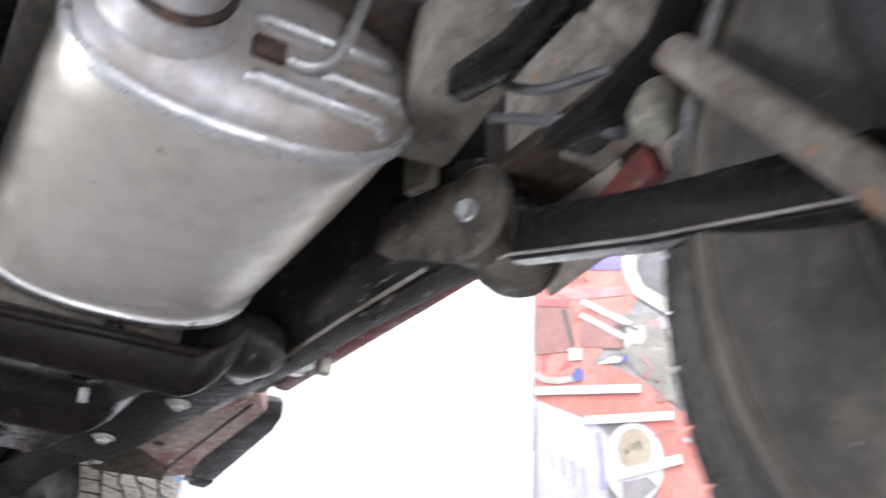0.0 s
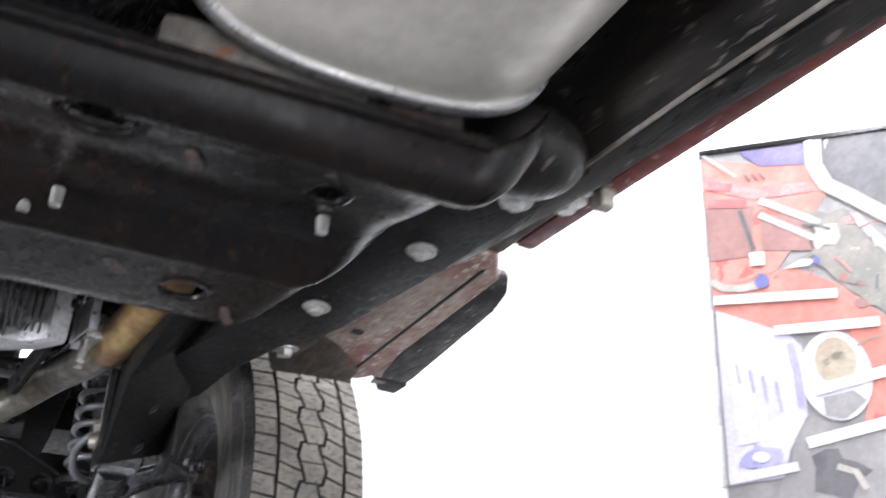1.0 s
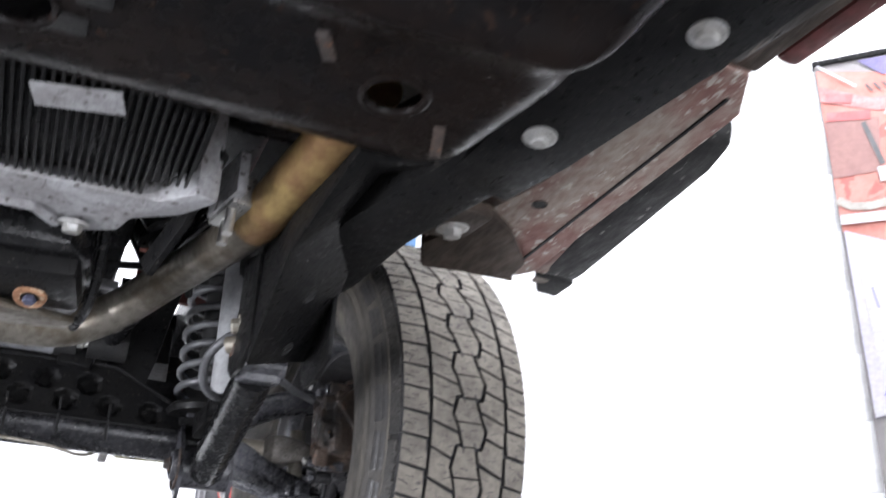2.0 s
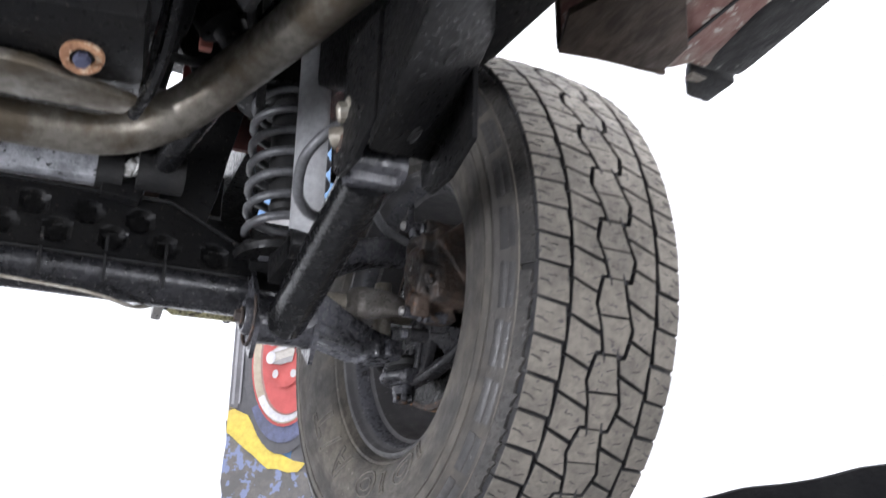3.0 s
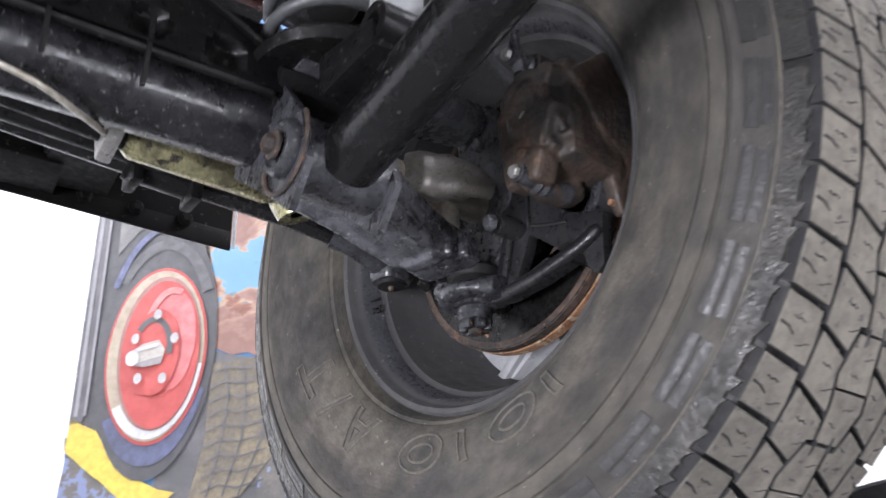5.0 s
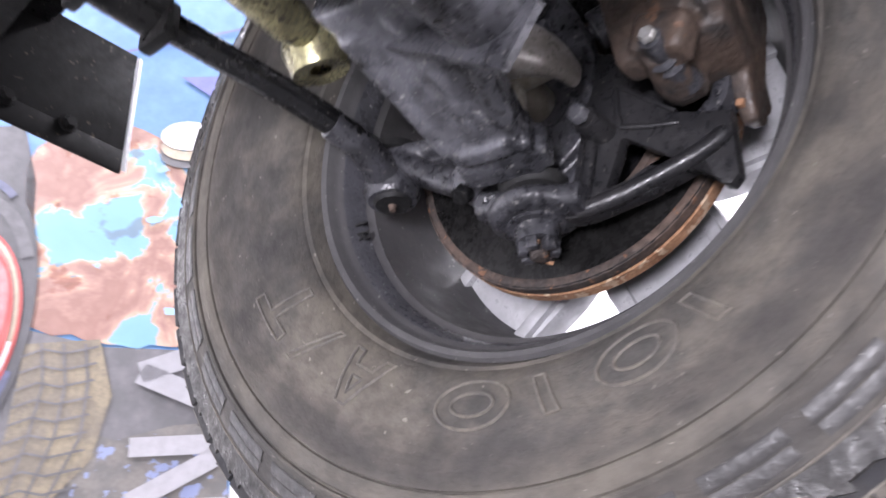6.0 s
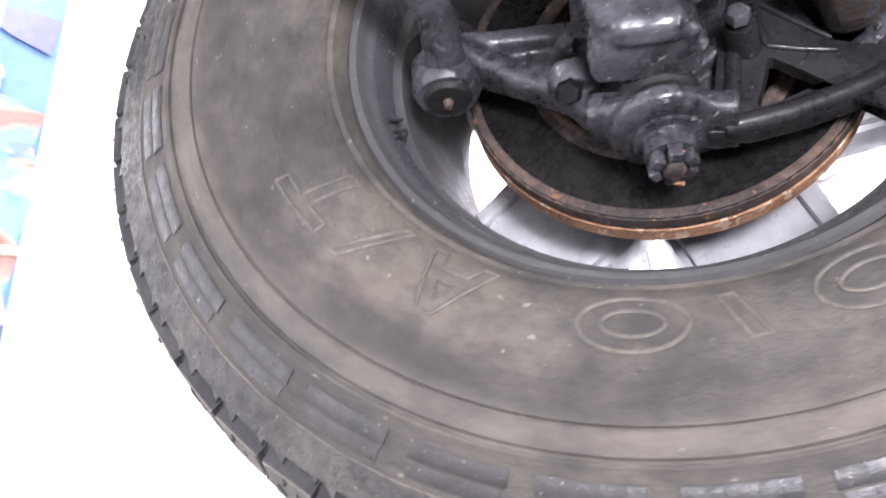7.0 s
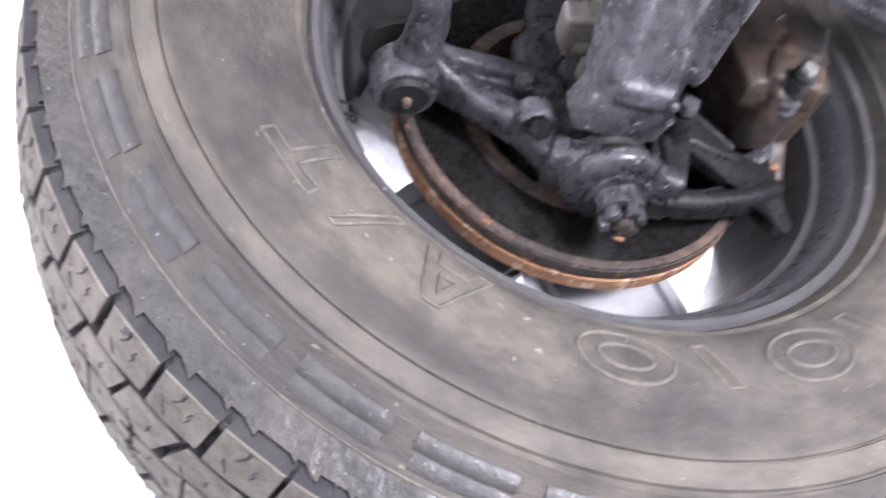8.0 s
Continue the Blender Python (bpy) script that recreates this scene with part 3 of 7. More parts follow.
engine_print("print_red_wing", "red", 1, [(-1.336, 1.365), (-1.50, 1.325), (-1.655, 1.30), (-1.70, 1.20), (-1.64, 1.10), (-1.52, 0.94), (-1.336, 0.90)])
engine_print("print_top_strip", "purple", 2, [(-1.45, 1.375), (-1.658, 1.372), (-1.655, 1.298), (-1.51, 1.313)])
engine_print("print_dark_cowl", "dark", 1, [(-1.68, 1.38), (-2.05, 1.38), (-2.05, 1.10), (-1.90, 1.06), (-1.757, 1.16), (-1.70, 1.25)])
engine_print("print_red_floor", "red", 1, [(-1.336, 0.90), (-1.567, 0.957), (-1.70, 0.88), (-1.80, 0.77), (-2.05, 0.79), (-2.05, 0.30), (-1.70, 0.44), (-1.74, 0.60), (-1.70, 0.735), (-1.50, 0.75), (-1.336, 0.83)])
engine_print("print_maroon_shade", "maroon", 2, [(-1.338, 1.185), (-1.480, 1.174), (-1.460, 1.003), (-1.336, 0.999)])
engine_print("print_maroon_shade", "maroon", 2, [(-1.495, 1.146), (-1.663, 1.102), (-1.635, 1.000), (-1.491, 1.018)])
engine_print("print_wing_light", "pink", 2, [(-1.336, 1.31), (-1.47, 1.24), (-1.64, 1.235), (-1.66, 1.20), (-1.48, 1.195), (-1.336, 1.255)])
engine_print("print_machine", "moss", 2, ragged([(-1.63, 1.13), (-1.752, 1.12), (-1.832, 0.975), (-1.87, 0.86), (-1.803, 0.773), (-1.700, 0.890), (-1.631, 0.963)], 0.03, 0.010, 3))
engine_print("print_machine_light", "beige", 3, ragged([(-1.64, 1.09), (-1.70, 1.08), (-1.71, 1.02), (-1.65, 1.00)], 0.02, 0.010, 7))
engine_print("print_hose", "beige", 3, stroke([(-1.675, 1.383), (-1.669, 1.291), (-1.696, 1.216), (-1.759, 1.166), (-1.836, 1.097), (-1.90, 1.062), (-1.954, 1.055), (-2.02, 1.10), (-2.053, 1.18)], 0.050))
engine_print("print_hose_light", "white", 4, stroke([(-1.667, 1.383), (-1.660, 1.291), (-1.688, 1.205), (-1.752, 1.152), (-1.83, 1.085)], 0.014))
engine_print("print_rod", "silver", 3, stroke([(-1.499, 1.191), (-1.662, 1.088)], 0.024))
engine_print("print_rod", "silver", 3, stroke([(-1.494, 1.140), (-1.640, 1.041)], 0.022))
engine_print("print_rod", "silver", 3, stroke([(-1.759, 1.102), (-1.833, 0.984), (-1.89, 0.89)], 0.026))
engine_print("print_rod", "dark", 3, stroke([(-1.437, 1.164), (-1.468, 1.021)], 0.014))
engine_print("print_cap", "white", 4, [(-1.451, 1.014), (-1.497, 1.012), (-1.495, 0.968), (-1.453, 0.968)])
engine_print("print_plug", "deep", 4, ragged(oval(-1.482, 0.915, 0.020, 0.026, 10), 0.02, 0.004, 2))
engine_print("print_low_hose", "beige", 3, stroke([(-1.336, 0.93), (-1.37, 0.905), (-1.42, 0.898), (-1.468, 0.905)], 0.024))
engine_print("print_spike", "white", 4, [(-1.545, 0.948), (-1.60, 0.974), (-1.635, 0.968), (-1.62, 0.950)])
engine_print("print_spike_tip", "deep", 5, oval(-1.640, 0.963, 0.010, 0.014, 10))
engine_print("print_canister", "lilac", 2, [(-1.340, 0.835), (-1.47, 0.775), (-1.543, 0.736), (-1.570, 0.699), (-1.563, 0.498), (-1.508, 0.404), (-1.486, 0.327), (-1.340, 0.31)])
engine_print("print_canister_light", "white", 3, [(-1.36, 0.79), (-1.42, 0.765), (-1.43, 0.43), (-1.37, 0.42)])
engine_print("print_canister_edge", "violet", 4, stroke([(-1.540, 0.712), (-1.551, 0.62), (-1.551, 0.523)], 0.018))
engine_print("print_canister_shade", "violet", 4, ragged([(-1.369, 0.363), (-1.420, 0.425), (-1.486, 0.406), (-1.472, 0.343)], 0.02, 0.006, 5))
engine_print("print_canister_light", "white", 5, oval(-1.43, 0.385, 0.024, 0.016, 12))
for k in range(4):
    engine_print("print_canister_line", "violet", 4, stroke([(-1.385 - 0.035 * k, 0.66 - 0.02 * k), (-1.392 - 0.035 * k, 0.60 - 0.03 * k)], 0.006))
engine_print("print_cover", "white", 3, oval(-1.650, 0.608, 0.094, 0.132, 28))
engine_print("print_cover_shade", "cream", 4, oval(-1.655, 0.650, 0.055, 0.070, 20))
engine_print("print_cover_shade", "grey", 4, [(-1.61, 0.545), (-1.69, 0.56), (-1.72, 0.53), (-1.66, 0.482), (-1.61, 0.492)])
engine_print("print_lower_dark", "grey", 2, ragged([(-1.53, 0.403), (-1.757, 0.455), (-2.05, 0.42), (-2.05, -0.1), (-1.42, -0.1), (-1.46, 0.30)], 0.05, 0.010, 8))
engine_print("print_lower_shade", "dark", 3, ragged([(-1.56, 0.385), (-1.62, 0.40), (-1.70, 0.34), (-1.64, 0.26), (-1.56, 0.28)], 0.03, 0.010, 9))
engine_print("print_hook", "beige", 4, stroke([(-1.622, 0.352), (-1.667, 0.335), (-1.688, 0.289)], 0.018))
engine_print("print_stay", "white", 5, stroke([(-1.336, 0.866), (-1.684, 0.854)], 0.030))
engine_print("print_stay", "white", 5, stroke([(-1.501, 0.754), (-1.783, 0.756)], 0.030))
engine_print("print_stay", "white", 5, stroke([(-1.586, 0.565), (-1.800, 0.614)], 0.032))
engine_print("print_stay", "white", 5, stroke([(-1.554, 0.418), (-1.790, 0.472)], 0.032))
engine_print("print_stay", "white", 5, stroke([(-1.340, 0.325), (-1.525, 0.356)], 0.026))
engine_print("print_bracket", "silver", 4, [(-1.862, 0.909), (-1.933, 0.883), (-1.886, 0.791), (-1.850, 0.760)])
engine_print("print_coupling", "silver", 4, stroke(oval(-1.972, 0.90, 0.035, 0.060, 14, 0, 300), 0.018))
engine_print("print_tower", "rose", 3, stroke([(-1.90, 0.75), (-1.93, 0.46)], 0.07))
engine_print("print_tower", "rose", 3, stroke([(-1.99, 0.74), (-1.99, 0.46)], 0.05))
for k in range(3):
    engine_print("print_grille_bar", "dark", 3, stroke([(-1.462 - 0.022 * k, 1.288), (-1.478 - 0.022 * k, 1.262)], 0.006))
engine_print("print_writing_bar", "rose", 3, stroke([(-1.350, 1.265), (-1.42, 1.248)], 0.030))
engine_print("print_writing_bar", "rose", 3, stroke([(-1.345, 1.200), (-1.46, 1.185)], 0.030))
# gloss on the sheet's folds, painted as white slivers
engine_print("print_crease", "white", 6, [(-1.336, 1.378), (-1.345, 1.378), (-1.44, 1.285), (-1.432, 1.283)])
engine_print("print_crease", "white", 6, [(-2.045, 1.376), (-2.037, 1.372), (-1.955, 1.22), (-1.962, 1.224)])
engine_print("print_crease", "white", 6, [(-1.71, 1.372), (-1.72, 1.372), (-1.705, 1.335)])
rnd = random.Random(23)
for k in range(42):
    cs, cz = rnd.uniform(-2.02, -1.62), rnd.uniform(0.62, 1.10)
    size, turn = rnd.uniform(0.006, 0.020), rnd.uniform(0, 3.14)
    shade = ("dark", "moss", "silver", "grey", "maroon", "beige", "pink", "moss")[k % 8]
    if k % 3:
        engine_print("print_machine_bit", shade, 3 + k % 2, ragged(oval(cs, cz, size, size * rnd.uniform(0.4, 1.2), 9), 0.010, 0.004, k))
    else:
        dx, dz = size * 2.2 * math.cos(turn), size * 2.2 * math.sin(turn)
        engine_print("print_pipe", shade, 4, stroke([(cs - dx, cz - dz), (cs, cz + 0.008), (cs + dx, cz + dz)], rnd.uniform(0.004, 0.009)))

# the banner with a picture of a rusty old lorry and its red wheel
lorry_banner = banner("wall_banner", -0.058, 0.666, -0.30, 1.385, I["sky"], "printed vinyl banner of a rusty lorry and red wheel")


def lorry_print(name, shade, layer, outline):
    print_on(lorry_banner, name, shade, layer, outline)


lorry_print("print_wing", "tyre", 1, [(0.664, 0.775), (0.42, 0.80), (0.375, 0.66), (0.33, 0.30), (0.664, 0.10)])
lorry_print("print_wing_light", "wingshine", 2, [(0.605, 0.770), (0.50, 0.775), (0.47, 0.69), (0.55, 0.66), (0.60, 0.60)])
lorry_print("print_post", "dark", 3, [(0.664, 0.77), (0.632, 0.77), (0.632, 0.19), (0.664, 0.18)])
lorry_print("print_chrome", "steel", 4, stroke([(0.650, 0.77), (0.650, 0.20)], 0.009))
lorry_print("print_chrome", "steel", 4, stroke([(0.628, 0.77), (0.628, 0.20)], 0.006))
lorry_print("print_rust_panel", "rusty", 1, ragged([(0.40, 0.67), (0.36, 0.80), (0.24, 0.79), (0.17, 0.80), (0.06, 0.74), (-0.054, 0.70), (-0.054, 0.285), (0.195, 0.296), (0.335, 0.330), (0.36, 0.5)], 0.03, 0.010, 5))
lorry_print("print_dark_shade", "dark", 1, [(0.40, 0.345), (0.195, 0.296), (-0.054, 0.285), (-0.054, -0.29), (0.50, -0.29)])
lorry_print("print_road", "road", 2, ragged([(0.664, 0.15), (0.50, 0.03), (0.36, -0.02), (0.36, -0.29), (0.664, -0.29)], 0.05, 0.008, 2))
lorry_print("print_road", "road", 2, ragged([(0.20, 0.12), (-0.054, 0.14), (-0.054, -0.29), (0.24, -0.29)], 0.05, 0.02, 6))
lorry_print("print_kerb_line", "yellow", 3, ragged([(0.664, 0.20), (0.60, 0.165), (0.50, 0.05), (0.40, 0.015), (0.42, -0.01), (0.52, 0.01), (0.664, 0.12)], 0.03, 0.004, 4))
lorry_print("print_rear_tyre", "tan", 3, [(0.335, 0.30), (0.20, 0.31), (0.165, 0.20), (0.185, 0.08), (0.25, 0.0), (0.37, -0.02), (0.34, 0.12)])
lorry_print("print_tyre", "tyre", 4, oval(0.475, 0.36, 0.145, 0.316))
lorry_print("print_tyre_light", "tyrelight", 5, stroke(oval(0.473, 0.35, 0.130, 0.262, 20, 40, 150), 0.026))
lorry_print("print_tyre_glow", "blueglow", 6, stroke(oval(0.475, 0.36, 0.133, 0.298, 16, 30, 120), 0.016))
lorry_print("print_tyre_glow", "blueglow", 5, stroke(oval(0.475, 0.36, 0.115, 0.262, 16, 205, 320), 0.045))
lorry_print("print_wheel_edge", "wheelred", 6, oval(0.472, 0.335, 0.122, 0.214))
lorry_print("print_wheel_ring", "cream", 7, oval(0.472, 0.335, 0.116, 0.206))
lorry_print("print_wheel_ring", "white", 8, stroke(oval(0.472, 0.335, 0.105, 0.190, 20, 190, 320), 0.022))
lorry_print("print_wheel_shade", "maroon", 9, oval(0.463, 0.338, 0.099, 0.186))
lorry_print("print_wheel_dish", "wheelred", 10, oval(0.460, 0.334, 0.094, 0.178))
lorry_print("print_wheel_dish_light", "rose", 11, oval(0.432, 0.362, 0.056, 0.120))
lorry_print("print_wheel_dish_light", "pink", 12, stroke(oval(0.440, 0.350, 0.062, 0.135, 14, 10, 110), 0.016))
lorry_print("print_wheel_centre", "wheelred", 13, oval(0.470, 0.335, 0.060, 0.104))
lorry_print("print_hub_shade", "dark", 14, stroke(oval(0.478, 0.340, 0.044, 0.074, 14, 40, 190), 0.014))
lorry_print("print_hub", "beige", 15, [(0.533, 0.334), (0.500, 0.354), (0.462, 0.362), (0.444, 0.338), (0.450, 0.304), (0.490, 0.298), (0.522, 0.304)])
lorry_print("print_hub_shade", "grey", 16, [(0.522, 0.305), (0.490, 0.298), (0.450, 0.304), (0.446, 0.322), (0.480, 0.316)])
lorry_print("print_hub_tip", "white", 17, oval(0.520, 0.321, 0.016, 0.019, 14))
lorry_print("print_hub_light", "white", 16, stroke([(0.512, 0.340), (0.462, 0.350)], 0.008))
lorry_print("print_blue_patch", "deep", 2, [(0.11, 0.935), (-0.008, 0.942), (-0.054, 0.934), (-0.044, 0.845), (0.032, 0.875)])
lorry_print("print_seam_line", "deep", 2, stroke([(0.25, 1.00), (0.16, 1.024), (-0.054, 1.091)], 0.006))
lorry_print("print_filler_shade", "dark", 3, oval(0.080, 0.732, 0.055, 0.036))
lorry_print("print_filler_neck", "cream", 4, oval(0.080, 0.750, 0.054, 0.036))
lorry_print("print_filler_cap", "white", 5, oval(0.081, 0.776, 0.056, 0.037))
rnd = random.Random(11)
for k in range(14):
    cs, cz = rnd.uniform(-0.04, 0.34), rnd.uniform(0.33, 0.76)
    shade = ("flakeblue", "teal", "flakeblue", "amber", "cream")[k % 5]
    size = rnd.uniform(0.004, 0.013)
    lorry_print("print_flake", shade, 4, ragged(oval(cs, cz, size * rnd.uniform(0.8, 2.0), size * rnd.uniform(0.5, 1.0), 7), 0.010, 0.004, rnd.randint(0, 999)))
for i in range(5):
    a = radians(20 + 72 * i)
    lorry_print("print_wheel_nut", "silver", 18, oval(0.470 + 0.050 * math.cos(a), 0.338 + 0.085 * math.sin(a), 0.010, 0.013, 10))
for i in range(9):
    z = 0.285 - 0.033 * i
    lorry_print("print_tread_line", "dark", 4, stroke([(0.34, z - 0.012), (0.30, z + 0.004), (0.26, z - 0.004), (0.20, z + 0.010)], 0.0045))
for i in range(3):
    lorry_print("print_tread_line", "dark", 4, stroke([(0.305 - 0.04 * i, 0.30), (0.29 - 0.04 * i, 0.22), (0.30 - 0.045 * i, 0.12), (0.325 - 0.035 * i, 0.0)], 0.0045))
# the letters A and N read upwards along the banner's edge
for a, b, wide in (((0.118, 0.2415), (-0.055, 0.306), 0.042), ((0.118, 0.2415), (-0.055, 0.166), 0.042), ((-0.010, 0.285), (-0.016, 0.190), 0.024), ((0.122, 0.0995), (-0.055, 0.1075), 0.036), ((-0.048, 0.092), (0.112, 0.000), 0.036), ((0.122, -0.012), (-0.055, -0.008), 0.036)):
    lorry_print("print_letter_stroke", "steel", 6, stroke([a, b], wide))

# ---------------------------------------------------------------- the raised car
car = tagged(new("off_road_car"), "maroon off-road car raised on a lift, seen from below", "car")
car.location = (0, 0, Z0)
V = Vector


# ---- road wheels: local x runs outwards along the axle, the inner flange lies at x = 0
RT, TREAD_MID, HALF = 0.3866, 0.0870, 0.1015
# the tread repeats in long and short pitches round the tyre, as degrees of the start of each
PITCH = [188.68]
for k in range(30):
    PITCH.append(PITCH[-1] + (13.0435 if k % 10 < 6 else 10.4348))


def turn_of(v):
    """The angle round the axle, in radians, at v pitches."""
    k = math.floor(v)
    a, b = PITCH[k % 30], PITCH[k % 30 + 1]
    return radians(a + (b - a) * (v - k))


def crown(u):
    return RT - 0.0098 * min(abs(u) / HALF, 1.05) ** 2.4


def wheel_point(u, v, r):
    a = turn_of(v)
    return V((TREAD_MID + u, r * math.cos(a), r * math.sin(a)))


def tread_block(bm, poly, v0):
    k = len(poly)
    mid_u, mid_v = sum(p[0] for p in poly) / k, sum(p[1] for p in poly) / k
    top = [bm.verts.new(wheel_point(mid_u + (u - mid_u) * 0.965, v0 + mid_v + (v - mid_v) * 0.965, crown(u))) for u, v in poly]
    rim_ = [bm.verts.new(wheel_point(u, v0 + v, crown(u) - 0.0011)) for u, v in poly]
    low = [bm.verts.new(wheel_point(mid_u + (u - mid_u) * 1.02, v0 + mid_v + (v - mid_v) * 1.02, crown(u) - 0.0100)) for u, v in poly]
    bm.faces.new(top)
    for i in range(k):
        j = (i + 1) % k
        bm.faces.new((rim_[i], rim_[j], top[j], top[i]))
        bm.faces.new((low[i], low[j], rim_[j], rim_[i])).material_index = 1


def tread_mesh(nicks):
    """Five rows of blocks: a chain of chevrons in the middle, slanted rows beside it and square shoulder rows."""
    bm = bmesh.new()
    rnd = random.Random(4)
    rib = [(-0.0178, 0.014), (-0.0243, 0.36), (-0.0200, 0.488), (0.0200, 0.488), (0.0155, 0.345), (0.0088, 0.014)]
    inner_a = [(-0.0588, 0.090), (-0.0282, 0.240), (-0.0295, 0.36), (-0.0207, 0.640), (-0.0194, 0.705), (-0.0588, 0.530)]
    inner_b = [(-0.0588, 0.575), (-0.0184, 0.775), (-0.0145, 0.955), (-0.0224, 0.965), (-0.0272, 1.185), (-0.0588, 1.045)]
    edge_a = [(-HALF, 0.392), (-0.0668, 0.468), (-0.0640, 0.72), (-0.0634, 0.908), (-HALF, 0.832)]
    edge_b = [(-HALF, 0.882), (-0.0668, 0.958), (-0.0640, 1.22), (-0.0634, 1.418), (-HALF, 1.342)]
    for i in range(30):
        for sign in (1, -1):
            for kind, poly in enumerate((rib, inner_a, inner_b, edge_a, edge_b)):
                mine = poly if sign == 1 else [(-u, 1 - v) for u, v in poly]
                jig = rnd.uniform(-0.008, 0.008)
                mine = [(u, v + jig) for u, v in mine]
                tread_block(bm, mine, i)
                k = len(mine)
                c_u, c_v = sum(p[0] for p in mine) / k, sum(p[1] for p in mine) / k
                # short zigzag sipes on each block
                for n, (du, dv) in enumerate(((-0.006, -0.09), (0.005, 0.10)) if kind != 0 else ((-0.004, 0.07), (0.006, -0.09))):
                    du, dv = du * sign, dv * sign
                    lean = 0.010 * sign
                    way = (-1) ** n
                    pts = [(c_u + du - 0.0055, c_v + dv - lean * 1.6 * way), (c_u + du - 0.0008, c_v + dv + lean), (c_u + du + 0.0008, c_v + dv - lean), (c_u + du + 0.0055, c_v + dv + lean * 1.8 * way)]
                    tube([wheel_point(p, i + q, crown(p) - 0.0001) for p, q in pts], 0.00045, 4, nicks)
                if kind > 2:
                    # a cut that runs in from the shoulder
                    pts = [(-HALF + 0.001, c_v - 0.03), (-0.093, c_v - 0.01), (-0.086, c_v + 0.045)] if sign == 1 else [(HALF - 0.001, c_v + 0.03), (0.093, c_v + 0.01), (0.086, c_v - 0.045)]
                    tube([wheel_point(p, i + q, crown(p) - 0.0002) for p, q in pts], [0.0011, 0.0008, 0.0004], 4, nicks)
            # the groove's tail that runs on into the next chevron
            pts = [(-0.0112, 0.96), (-0.0095, 1.02), (-0.0080, 1.10)]
            pts = pts if sign == 1 else [(-u, 1 - v) for u, v in pts]
            tube([wheel_point(p, i + q, crown(p) - 0.0002) for p, q in pts], [0.0017, 0.0014, 0.0008], 6, nicks)
    return bm


# outline of the shoulder from the mould line up to the tread's corner
SHOULDER = [(-0.0240, 0.3497), (-0.0222, 0.3560), (-0.0200, 0.3630), (-0.0172, 0.3700), (-0.0152, 0.3755)]


def shoulder_x(r):
    for (x0, r0), (x1, r1) in zip(SHOULDER, SHOULDER[1:]):
        if r <= r1:
            return x0 + (x1 - x0) * (r - r0) / (r1 - r0)
    return SHOULDER[-1][0]


def side_plate(bm, side, a0, a1, low_r, high_r, x_of, thick, sink):
    """A plate on the shoulder between two angles; low_r and high_r are radii at either angle."""
    steps = max(1, round(abs(a1 - a0) / radians(3.0)))
    rows = []
    for k in range(steps + 1):
        t = k / steps
        a = a0 + (a1 - a0) * t
        ra, rb = low_r[0] + (low_r[1] - low_r[0]) * t, high_r[0] + (high_r[1] - high_r[0]) * t
        ring = []
        for r, off in ((ra, sink), (ra, -thick * 0.4), (ra + 0.0012, -thick), (rb - 0.0012, -thick), (rb, -thick * 0.4), (rb, sink)):
            x = x_of(r) + off
            ring.append(bm.verts.new((2 * TREAD_MID - x if side else x, r * math.cos(a), r * math.sin(a))))
        rows.append(ring)
    for p, q in zip(rows, rows[1:]):
        for j in range(5):
            bm.faces.new((p[j], p[j + 1], q[j + 1], q[j]))
    bm.faces.new(rows[0])
    bm.faces.new(rows[-1][::-1])


def shoulder_mesh():
    """Saw-toothed lugs that run down from the tread's corner to the mould line."""
    bm = bmesh.new()
    rnd = random.Random(9)
    for side in (0, 1):
        for i in range(30):
            for fa, fb in ((0.395, 0.83), (0.88, 1.34)):
                for k, (p, q) in enumerate(((0.02, 0.28), (0.35, 0.60), (0.68, 0.97))):
                    f0, f1 = fa + (fb - fa) * p, fa + (fb - fa) * q
                    if side:
                        f0, f1 = 1 - f0, 1 - f1
                    top = 0.3625 + (0.0025, 0.0, 0.0045)[k] + rnd.uniform(-0.001, 0.001)
                    side_plate(bm, side, turn_of(i + f0), turn_of(i + f1), (0.3505, 0.3505), (top + 0.0045, top), shoulder_x, 0.0, 0.0085)
    return bm


def pad_x(r):
    return -0.0360 + (r - 0.3275) / 0.0190 * 0.0098


def pad_mesh():
    """Two long flat pads, one over the other, in each of thirty-one fields below the mould line."""
    bm = bmesh.new()
    for side in (0, 1):
        for k in range(31):
            a = radians(-57.2 - 11.613 * k)
            side_plate(bm, side, a, a + radians(9.2), (0.3285, 0.3285), (0.3375, 0.3375), pad_x, 0.0013, 0.002)
            side_plate(bm, side, a + radians(0.3), a + radians(8.9), (0.3385, 0.3385), (0.3460, 0.3460), pad_x, 0.0007, 0.002)
    return bm


